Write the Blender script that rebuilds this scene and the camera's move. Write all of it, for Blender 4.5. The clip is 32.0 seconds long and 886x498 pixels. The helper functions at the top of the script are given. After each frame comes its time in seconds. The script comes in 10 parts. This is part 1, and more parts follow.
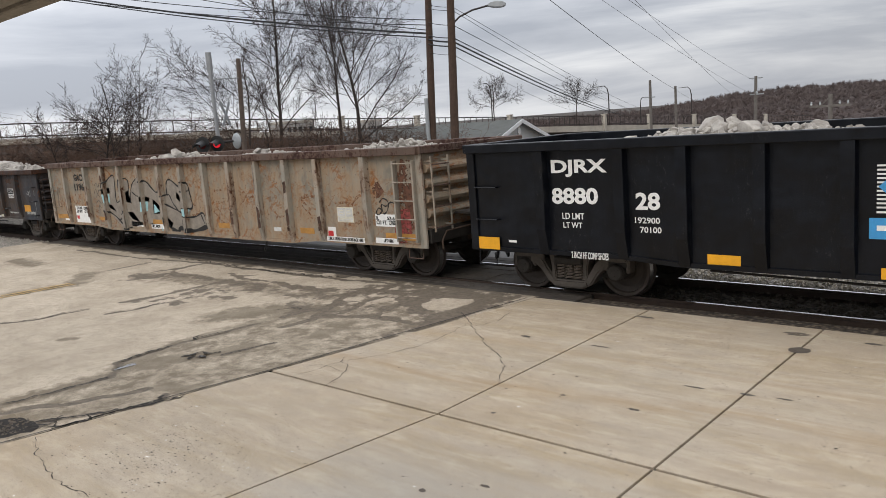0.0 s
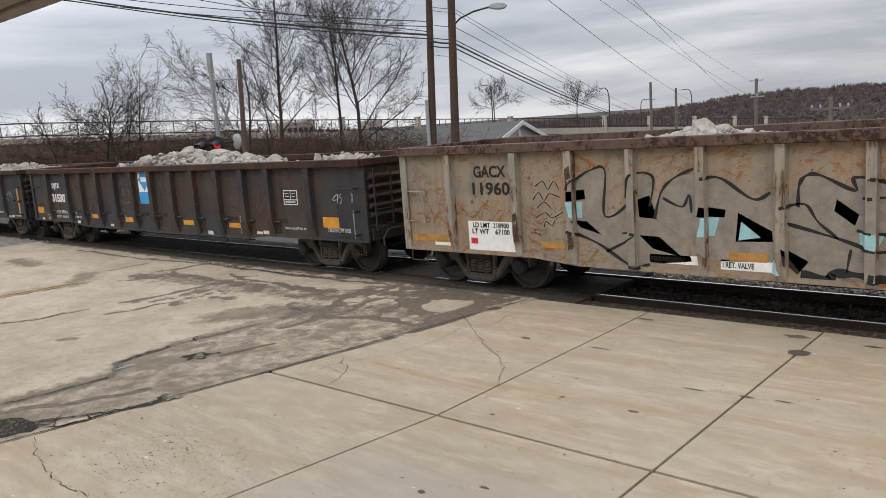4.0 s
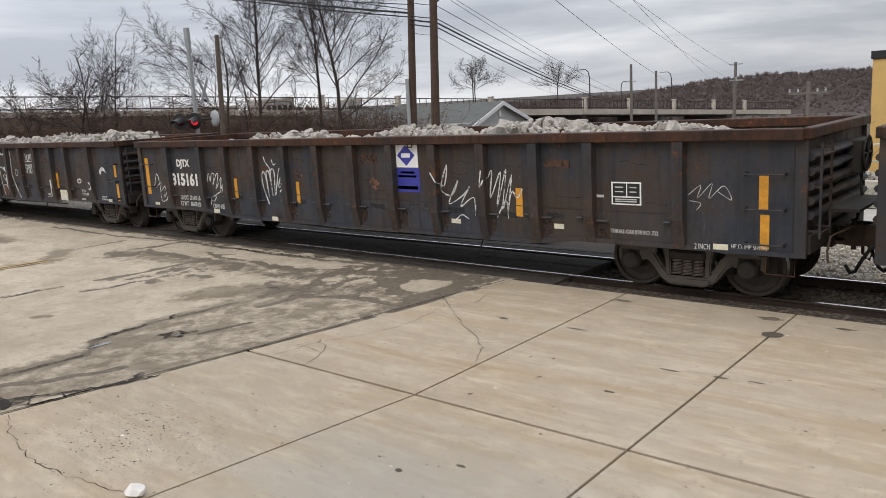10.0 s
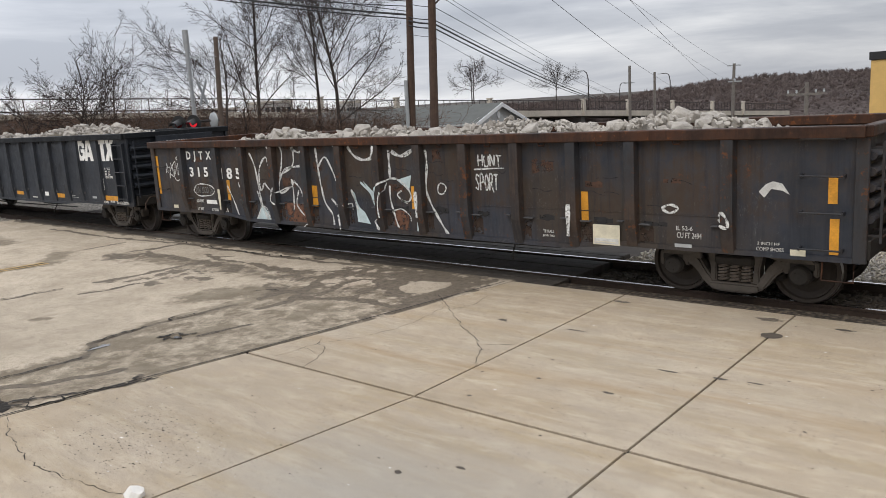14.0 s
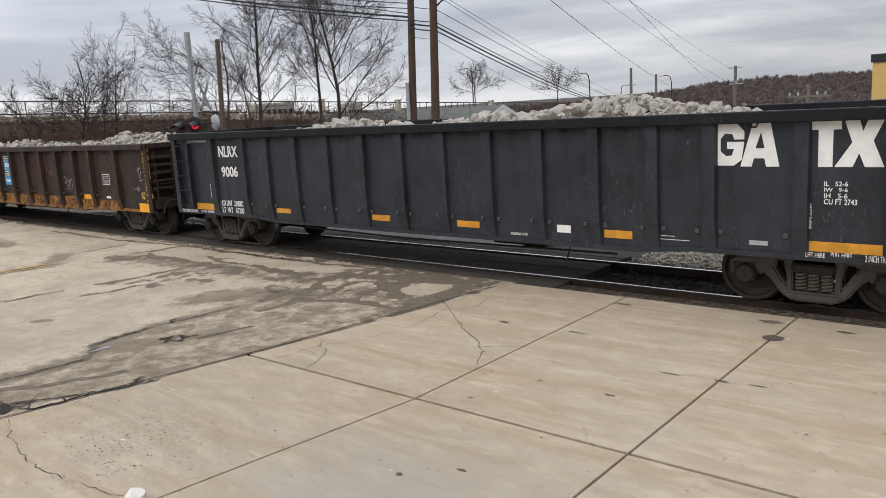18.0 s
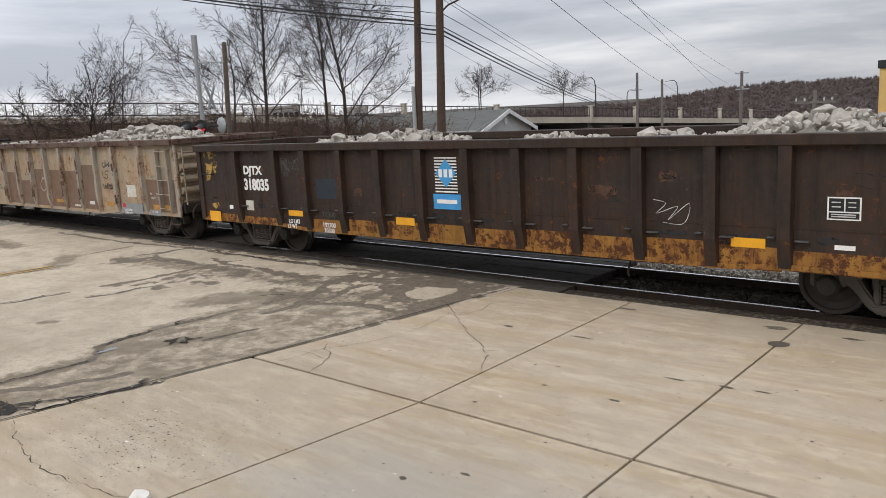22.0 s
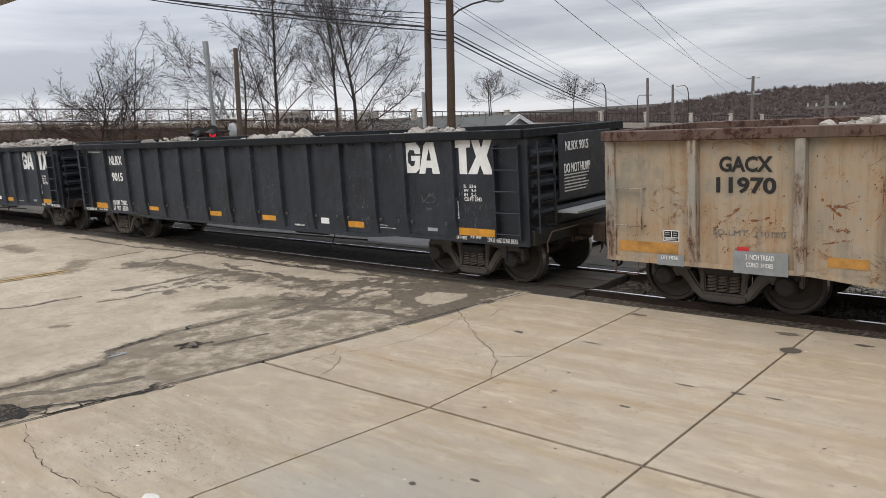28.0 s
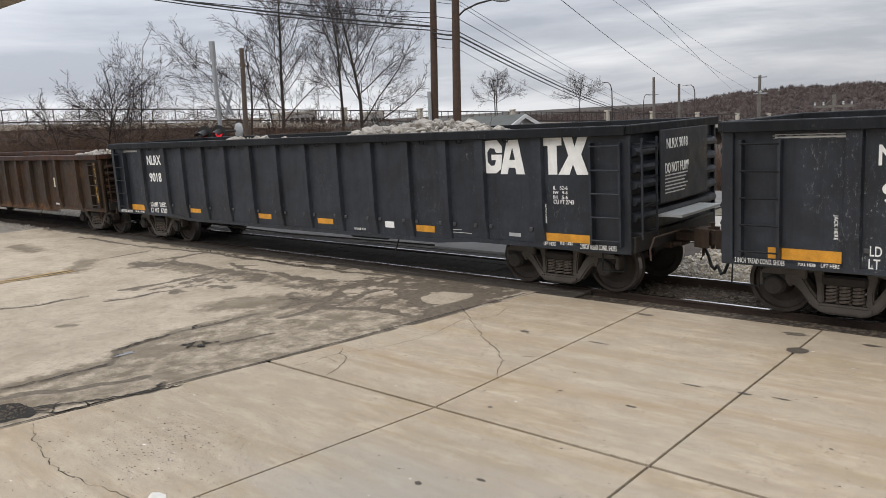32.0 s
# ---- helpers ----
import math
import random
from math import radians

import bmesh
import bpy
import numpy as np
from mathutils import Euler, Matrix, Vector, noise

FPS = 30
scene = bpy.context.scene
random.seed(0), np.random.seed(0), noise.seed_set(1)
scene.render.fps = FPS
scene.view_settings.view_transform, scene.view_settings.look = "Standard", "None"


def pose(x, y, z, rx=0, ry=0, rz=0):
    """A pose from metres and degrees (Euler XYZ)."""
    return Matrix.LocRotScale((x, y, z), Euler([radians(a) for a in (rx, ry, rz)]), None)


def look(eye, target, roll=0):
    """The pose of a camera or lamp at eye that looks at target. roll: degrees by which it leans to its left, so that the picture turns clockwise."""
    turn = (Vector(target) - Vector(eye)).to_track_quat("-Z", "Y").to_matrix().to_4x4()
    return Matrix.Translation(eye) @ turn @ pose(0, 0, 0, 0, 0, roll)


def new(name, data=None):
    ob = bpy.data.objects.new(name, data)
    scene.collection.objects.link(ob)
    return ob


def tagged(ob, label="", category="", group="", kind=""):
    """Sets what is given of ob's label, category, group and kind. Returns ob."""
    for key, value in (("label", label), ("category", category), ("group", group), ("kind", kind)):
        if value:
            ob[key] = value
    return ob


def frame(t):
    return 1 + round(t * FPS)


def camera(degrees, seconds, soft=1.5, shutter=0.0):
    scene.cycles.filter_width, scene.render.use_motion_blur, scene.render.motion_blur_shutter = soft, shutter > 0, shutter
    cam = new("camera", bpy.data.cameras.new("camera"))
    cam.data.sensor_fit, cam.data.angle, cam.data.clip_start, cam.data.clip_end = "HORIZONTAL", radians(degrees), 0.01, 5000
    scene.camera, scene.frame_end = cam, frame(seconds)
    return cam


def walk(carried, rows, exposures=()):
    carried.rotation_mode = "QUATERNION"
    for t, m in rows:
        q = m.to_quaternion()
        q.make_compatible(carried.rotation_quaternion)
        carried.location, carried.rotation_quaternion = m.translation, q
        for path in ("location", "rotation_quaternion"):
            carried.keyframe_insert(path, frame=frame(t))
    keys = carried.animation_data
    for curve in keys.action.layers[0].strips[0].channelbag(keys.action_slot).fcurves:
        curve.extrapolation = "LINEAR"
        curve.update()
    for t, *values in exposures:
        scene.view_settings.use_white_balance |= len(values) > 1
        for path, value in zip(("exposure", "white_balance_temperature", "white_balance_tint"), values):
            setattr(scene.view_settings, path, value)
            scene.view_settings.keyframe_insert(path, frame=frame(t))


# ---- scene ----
EYE = Vector((0.0, 0.0, 3.07))
cam = camera(58.84, 32.0, soft=0.4)
# seconds, heading, tilt and lean in degrees of the hand-held camera, which turns on the spot
TURNS = [
    (0, -41.94, -9.35, -4.36), (0.5, -41.99, -9.31, -4.29), (1, -41.98, -9.35, -4.24), (1.5, -42.03, -9.41, -4.37),
    (2, -42.03, -9.42, -4.41), (2.5, -42.05, -9.38, -4.48), (3, -42.03, -9.29, -4.40), (3.5, -42.00, -9.23, -4.23),
    (5.5, -41.46, -9.55, -3.83), (6, -41.04, -9.81, -3.66), (6.5, -40.64, -10.16, -3.55), (7, -40.34, -10.56, -3.49),
    (7.5, -40.18, -10.87, -3.43), (8, -40.17, -11.03, -3.50), (8.5, -40.28, -11.03, -3.48), (9, -40.37, -10.92, -3.43),
    (9.5, -40.47, -10.81, -3.43), (10, -40.49, -10.80, -3.40), (10.5, -40.56, -10.77, -3.47), (11, -40.61, -10.80, -3.44),
    (11.5, -40.65, -10.82, -3.46), (12, -40.69, -10.77, -3.51), (12.5, -40.69, -10.70, -3.51), (13, -40.63, -10.65, -3.50),
    (13.5, -40.50, -10.66, -3.46), (14, -40.41, -10.69, -3.49), (14.5, -40.34, -10.73, -3.47), (16.5, -40.34, -10.54, -3.28),
    (17, -40.36, -10.59, -3.34), (17.5, -40.41, -10.58, -3.45), (18, -40.50, -10.53, -3.48), (18.5, -40.60, -10.39, -3.38),
    (19, -40.62, -10.30, -3.24), (19.5, -40.63, -10.17, -3.23), (20, -40.57, -10.18, -3.17), (20.5, -40.57, -10.23, -3.23),
    (21, -40.61, -10.29, -3.23), (21.5, -40.72, -10.28, -3.26), (22, -40.85, -10.23, -3.20), (22.5, -40.98, -10.17, -3.16),
    (23, -41.06, -10.13, -3.12), (23.5, -41.11, -10.15, -3.19), (24, -41.14, -10.14, -3.22), (24.5, -41.21, -10.06, -3.28),
    (25, -41.26, -9.94, -3.27), (25.5, -41.28, -9.85, -3.21), (27.5, -41.45, -9.87, -3.24), (28, -41.56, -9.81, -3.24),
    (28.5, -41.61, -9.80, -3.18), (29, -41.67, -9.79, -3.27), (29.5, -41.70, -9.82, -3.34), (30, -41.76, -9.87, -3.36),
    (30.5, -41.82, -9.82, -3.32), (31, -41.91, -9.78, -3.26), (31.5, -41.96, -9.78, -3.23), (32, -41.99, -9.81, -3.31),
]


def facing(heading, tilt, lean):
    a, b = radians(heading), radians(tilt)
    way = Vector((math.sin(a) * math.cos(b), math.cos(a) * math.cos(b), math.sin(b)))
    return look(EYE, EYE + way * 10, lean)


walk(cam, [(t, facing(a, b, c)) for t, a, b, c in TURNS], [(0, -0.06), (2, -0.1), (3.5, -0.08), (5.5, -0.05), (8, 0.0), (32, 0.0)])

# ---- light: an overcast winter day ----
world = bpy.data.worlds.new("overcast_sky")
scene.world = world
world.use_nodes = True
wt = world.node_tree
wt.nodes.clear()


def wn(kind, **values):
    n = wt.nodes.new(kind)
    for k, v in values.items():
        n.inputs[k].default_value = v
    return n


sky = wt.nodes.new("ShaderNodeTexSky")
sky.sky_type, sky.sun_disc = "NISHITA", False
sky.sun_elevation, sky.sun_rotation = radians(38), radians(150)
sky.air_density, sky.dust_density = 1.0, 3.0
tc = wt.nodes.new("ShaderNodeTexCoord")
flat = wt.nodes.new("ShaderNodeMapping")
flat.inputs["Scale"].default_value = (1.0, 1.0, 8.5)
flat.inputs["Rotation"].default_value = (0.0, 0.05, 0.3)
clouds = wn("ShaderNodeTexNoise", Scale=2.6, Detail=9.0, Roughness=0.56, Distortion=0.35)
clouds2 = wn("ShaderNodeTexNoise", Scale=0.9, Detail=3.0, Roughness=0.5)
addc = wt.nodes.new("ShaderNodeMath")
addc.operation = "MULTIPLY_ADD"
addc.inputs[1].default_value = 0.75
ramp = wt.nodes.new("ShaderNodeValToRGB")
ramp.color_ramp.elements[0].position, ramp.color_ramp.elements[0].color = 0.68, (0.46, 0.487, 0.55, 1)
ramp.color_ramp.elements[1].position, ramp.color_ramp.elements[1].color = 1.08, (0.96, 0.97, 0.995, 1)
mid = ramp.color_ramp.elements.new(0.85)
mid.color = (0.635, 0.66, 0.718, 1)
scale_sky = wt.nodes.new("ShaderNodeVectorMath")
scale_sky.operation = "SCALE"
scale_sky.inputs["Scale"].default_value = 0.10
cover = wt.nodes.new("ShaderNodeMixRGB")
cover.inputs["Fac"].default_value = 0.93
height = wt.nodes.new("ShaderNodeSeparateXYZ")
rise = wt.nodes.new("ShaderNodeMath")
rise.operation, rise.use_clamp = "MULTIPLY_ADD", False
rise.inputs[1].default_value = 1.5
west = wt.nodes.new("ShaderNodeMath")          # the cloud is thinner towards the west
west.operation = "MULTIPLY_ADD"
west.inputs[1].default_value, west.inputs[2].default_value = -0.5, 0.60
lift = wt.nodes.new("ShaderNodeMath")
lift.operation = "MAXIMUM"
lift.inputs[1].default_value = 0.55
dome = wt.nodes.new("ShaderNodeVectorMath")
dome.operation = "SCALE"
back = wn("ShaderNodeBackground", Strength=1.0)
wout = wt.nodes.new("ShaderNodeOutputWorld")
for a, b in ((tc.outputs["Generated"], flat.inputs["Vector"]), (flat.outputs[0], clouds.inputs["Vector"]),
             (flat.outputs[0], clouds2.inputs["Vector"]), (clouds.outputs["Fac"], addc.inputs[0]),
             (clouds2.outputs["Fac"], addc.inputs[2]), (addc.outputs[0], ramp.inputs["Fac"]),
             (sky.outputs[0], scale_sky.inputs[0]), (scale_sky.outputs[0], cover.inputs[1]),
             (ramp.outputs["Color"], cover.inputs[2]), (cover.outputs[0], dome.inputs[0]),
             (tc.outputs["Generated"], height.inputs[0]), (height.outputs["Z"], rise.inputs[0]), (height.outputs["X"], west.inputs[0]), (west.outputs[0], rise.inputs[2]), (rise.outputs[0], lift.inputs[0]),
             (lift.outputs[0], dome.inputs["Scale"]), (dome.outputs[0], back.inputs["Color"]),
             (back.outputs[0], wout.inputs["Surface"])):
    wt.links.new(a, b)

sun = new("sun", bpy.data.lights.new("sun", "SUN"))
sun.data.energy, sun.data.angle, sun.data.color = 1.2, radians(40), (1.0, 0.94, 0.86)
sun.matrix_world = look((0, 0, 60), Vector((0, 0, 60)) + Vector((-0.25, 0.62, -0.75)))
scene.view_settings.exposure = 0.0

# ---- materials ----


def material(name):
    m = bpy.data.materials.new(name)
    m.use_nodes = True
    t = m.node_tree
    return m, t, t.nodes["Principled BSDF"]


def node(t, kind, **values):
    n = t.nodes.new(kind)
    for k, v in values.items():
        n.inputs[k].default_value = v
    return n


def coords(t, scale=(1, 1, 1), shift=(0, 0, 0), world=False):
    m = node(t, "ShaderNodeMapping", Scale=scale, Location=shift)
    if world:
        t.links.new(node(t, "ShaderNodeNewGeometry").outputs["Position"], m.inputs["Vector"])
    else:
        t.links.new(node(t, "ShaderNodeTexCoord").outputs["Object"], m.inputs["Vector"])
    return m.outputs[0]


def noise_tex(t, vec, scale, detail=4.0, rough=0.6):
    n = node(t, "ShaderNodeTexNoise", Scale=scale, Detail=detail, Roughness=rough)
    t.links.new(vec, n.inputs["Vector"])
    return n.outputs["Fac"]


def ramp_of(t, fac, *stops):
    r = t.nodes.new("ShaderNodeValToRGB")
    e = r.color_ramp.elements
    for i, (p, c) in enumerate(stops):
        el = e[i] if i < 2 else e.new(p)
        el.position = p
        el.color = (*c, 1) if len(c) == 3 else c
    t.links.new(fac, r.inputs["Fac"])
    return r.outputs["Color"]


def grey(v):
    return (v, v, v)


def mixed(t, fac, a, b, mode="MIX"):
    m = t.nodes.new("ShaderNodeMixRGB")
    m.blend_type = mode
    for s, v in ((m.inputs["Fac"], fac), (m.inputs[1], a), (m.inputs[2], b)):
        if isinstance(v, (int, float)):
            s.default_value = v
        elif isinstance(v, tuple):
            s.default_value = (*v, 1)
        else:
            t.links.new(v, s)
    return m.outputs[0]


def bump(t, bsdf, height, strength=0.3, distance=0.01):
    b = node(t, "ShaderNodeBump", Strength=strength, Distance=distance)
    t.links.new(height, b.inputs["Height"])
    t.links.new(b.outputs[0], bsdf.inputs["Normal"])


def plain(name, colour, rough=0.6, metal=0.0, vary=0.25, scale=6.0, bumpy=0.15, world=False):
    """A simple surface with two scales of variation."""
    m, t, b = material(name)
    v = coords(t, world=world)
    n1, n2 = noise_tex(t, v, scale), noise_tex(t, v, scale * 9, 3)
    lo = tuple(c * (1 - vary) for c in colour)
    hi = tuple(min(1, c * (1 + vary)) for c in colour)
    c = ramp_of(t, n1, (0.3, lo), (0.7, hi))
    c = mixed(t, 0.35, c, ramp_of(t, n2, (0.3, lo), (0.7, hi)))
    t.links.new(c, b.inputs["Base Color"])
    b.inputs["Roughness"].default_value, b.inputs["Metallic"].default_value = rough, metal
    bump(t, b, n2, bumpy, 0.01)
    return m


def summed(t, a, ka, b, kb):
    """ka * a + kb * b"""
    m1, m2 = t.nodes.new("ShaderNodeMath"), t.nodes.new("ShaderNodeMath")
    m1.operation, m2.operation = "MULTIPLY", "MULTIPLY_ADD"
    m1.inputs[1].default_value, m2.inputs[1].default_value = kb, ka
    t.links.new(b, m1.inputs[0])
    t.links.new(a, m2.inputs[0])
    t.links.new(m1.outputs[0], m2.inputs[2])
    return m2.outputs[0]


def car_paint(name, base, rust=(0.16, 0.055, 0.022), amount=0.3, streak=0.4, dust=(0.24, 0.2, 0.16), dusty=0.2, rough=0.6, low_rust=0.0, stain=None, scuff=0.0, spec=0.3, flecks=0.0, belt=False, grime=0.5, scrape=None, rubbed=0.45, deep=0.35, dent=0.5, tint=None):
    """Weathered steel paint on dented sheets: rust patches with a stained rim, sooty runs, dust, scuffs, scrapes, and rust along the sill."""
    m, t, b = material(name)
    v = coords(t)
    big = noise_tex(t, v, 0.7, 4, 0.6)
    midn = noise_tex(t, coords(t, (1, 1, 0.75), (7, 3, 1)), 2.4, 8, 0.72)
    fine = noise_tex(t, v, 9.0, 7, 0.75)
    grain = noise_tex(t, v, 60.0, 3, 0.6)
    run = noise_tex(t, coords(t, (5.0, 5.0, 0.45)), 1.6, 7, 0.72)
    col = mixed(t, ramp_of(t, summed(t, big, 0.45, midn, 0.55), (0.4, grey(0.0)), (0.6, grey(1.0))), tuple(c * (1 - deep) for c in base), tuple(min(1, c * (1 + deep)) for c in base))
    col = mixed(t, ramp_of(t, fine, (0.36, grey(0.3)), (0.6, grey(0.0))), col, tuple(c * 0.5 for c in base))
    if tint:
        # broad faded patches, their edges soft
        faded = noise_tex(t, coords(t, (0.8, 1, 0.9), (1, 4, 9)), 0.75, 3, 0.5)
        col = mixed(t, ramp_of(t, faded, (0.46, grey(0.0)), (0.60, grey(0.9))), col, tint)
    # dust that settles in runs
    col = mixed(t, ramp_of(t, summed(t, run, 0.6, fine, 0.4), (0.45, grey(0.0)), (0.68, grey(dusty))), col, dust)
    # a wide brown stain, and solid rust inside it
    wear = summed(t, big, 0.5, midn, 0.5)
    wear = summed(t, wear, 0.82, fine, 0.18)
    lo = 0.615 - 0.12 * amount
    halo = ramp_of(t, wear, (lo - 0.11, grey(0.0)), (lo + 0.005, grey(0.9)))
    halo = mixed(t, 1.0, halo, ramp_of(t, summed(t, run, 0.5, midn, 0.5), (0.38, grey(0.3)), (0.56, grey(1.0))), "MULTIPLY")
    if belt:
        # the lower sheets have kept more of their paint
        sepz = node(t, "ShaderNodeSeparateXYZ")
        t.links.new(v, sepz.inputs[0])
        up = ramp_of(t, summed(t, sepz.outputs["Z"], 0.4, fine, 0.12), (0.53, grey(0.4)), (0.6, grey(1.0)))
        halo = mixed(t, 1.0, halo, up, "MULTIPLY")
    col = mixed(t, halo, col, stain or tuple(x * 0.55 + y * 0.45 for x, y in zip(base, rust)))
    # sooty runs from the rim
    soot = ramp_of(t, noise_tex(t, coords(t, (4.0, 4.0, 0.3), (2, 8, 0)), 1.7, 7, 0.7), (0.5, grey(0.0)), (0.66, grey(grime)))
    col = mixed(t, soot, col, tuple(c * 0.38 for c in base))
    solid = ramp_of(t, summed(t, wear, 0.6, fine, 0.4), (lo + 0.01 + flecks, grey(0.0)), (lo + 0.05 + flecks, grey(1.0)))
    runs = ramp_of(t, run, (0.70 - 0.14 * streak, grey(0.0)), (0.80 - 0.14 * streak, grey(0.9)))
    runs = mixed(t, 1.0, runs, ramp_of(t, midn, (0.42, grey(0.0)), (0.58, grey(1.0))), "MULTIPLY")
    rusty = mixed(t, ramp_of(t, fine, (0.35, grey(0.0)), (0.65, grey(1.0))), tuple(c * 0.45 for c in rust), tuple(min(1, c * 1.5) for c in rust))
    mask = mixed(t, 1.0, solid, runs, "LIGHTEN")
    col = mixed(t, mask, col, rusty)
    if scrape:
        # smeared scrapes where cargo has rubbed the sheet, crossing at two slants
        hit = None
        for slant, shift in ((0.9, 0), (-0.5, 5), (0.2, 9)):
            sl = node(t, "ShaderNodeMapping", Rotation=(0, slant, 0), Location=(shift, 0, shift))
            t.links.new(v, sl.inputs["Vector"])
            st = node(t, "ShaderNodeMapping", Scale=(1.7, 1.0, 6.0))
            t.links.new(sl.outputs[0], st.inputs["Vector"])
            n = noise_tex(t, st.outputs[0], 1.5, 8, 0.72)
            h = ramp_of(t, n, (0.545, grey(0.0)), (0.61, grey(1.0)))
            hit = mixed(t, 1.0, hit, h, "LIGHTEN") if hit is not None else h
        gate = ramp_of(t, noise_tex(t, coords(t, (1, 1, 1), (3, 0, 2)), 1.25, 4, 0.6), (rubbed, grey(0.0)), (rubbed + 0.12, grey(0.95)))
        gate = mixed(t, 1.0, gate, ramp_of(t, fine, (0.36, grey(0.25)), (0.55, grey(1.0))), "MULTIPLY")
        col = mixed(t, mixed(t, 1.0, hit, gate, "MULTIPLY"), col, mixed(t, ramp_of(t, fine, (0.4, grey(0.0)), (0.6, grey(1.0))), tuple(c * 0.5 for c in scrape), scrape))
    if scuff:
        sc = noise_tex(t, coords(t, (10, 10, 4.2), (1, 0, 4)), 2.4, 10, 0.9)
        gate = ramp_of(t, noise_tex(t, coords(t, (1, 1, 0.7), (5, 0, 0)), 1.1, 3), (0.48, grey(0.0)), (0.62, grey(1.0)))
        col = mixed(t, mixed(t, 1.0, ramp_of(t, sc, (0.57, grey(0.0)), (0.62, grey(scuff))), gate, "MULTIPLY"), col, (0.3, 0.305, 0.305))
    if low_rust:
        sep = node(t, "ShaderNodeSeparateXYZ")
        t.links.new(v, sep.inputs[0])
        rag = summed(t, sep.outputs["Z"], 1.0, midn, -0.9)
        rag = summed(t, rag, 1.0, fine, -0.25)
        rag = summed(t, rag, 1.0, big, -0.35)
        low = ramp_of(t, rag, (0.02, grey(low_rust)), (0.07, grey(0.0)))
        patch = ramp_of(t, noise_tex(t, v, 4.2, 6, 0.75), (0.38, (0.03, 0.014, 0.008)), (0.5, (0.15, 0.055, 0.016)), (0.62, (0.44, 0.20, 0.04)))
        col = mixed(t, low, col, patch)
    t.links.new(col, b.inputs["Base Color"])
    b.inputs["Specular IOR Level"].default_value = spec
    gloss = mixed(t, ramp_of(t, midn, (0.4, grey(0.0)), (0.6, grey(1.0))), grey(rough * 0.82), grey(min(1, rough * 1.2)))
    t.links.new(mixed(t, mask, gloss, grey(0.92)), b.inputs["Roughness"])
    # fine relief over shallow dents
    pit, bulge = node(t, "ShaderNodeBump", Strength=0.35, Distance=0.008), node(t, "ShaderNodeBump", Strength=dent, Distance=0.07)
    t.links.new(mixed(t, 0.4, fine, grain), pit.inputs["Height"])
    t.links.new(noise_tex(t, coords(t, (1.0, 1.0, 1.0), (4, 0, 6)), 1.5, 2, 0.45), bulge.inputs["Height"])
    t.links.new(pit.outputs[0], bulge.inputs["Normal"])
    t.links.new(bulge.outputs[0], b.inputs["Normal"])
    return m


def ragged(name, colour, cut=0.5, rough=0.85, scale=7.0):
    """Paint that has flaked away in patches: what is gone lets the surface under it show."""
    m, t, b = material(name)
    v = coords(t)
    n = summed(t, noise_tex(t, v, scale, 6, 0.7), 0.7, noise_tex(t, v, scale * 6, 3), 0.3)
    c = ramp_of(t, noise_tex(t, v, scale * 2, 5), (0.3, tuple(x * 0.55 for x in colour)), (0.65, tuple(min(1, x * 1.3) for x in colour)))
    t.links.new(c, b.inputs["Base Color"])
    b.inputs["Roughness"].default_value = rough
    t.links.new(ramp_of(t, n, (cut - 0.01, grey(0.0)), (cut + 0.02, grey(1.0))), b.inputs["Alpha"])
    return m


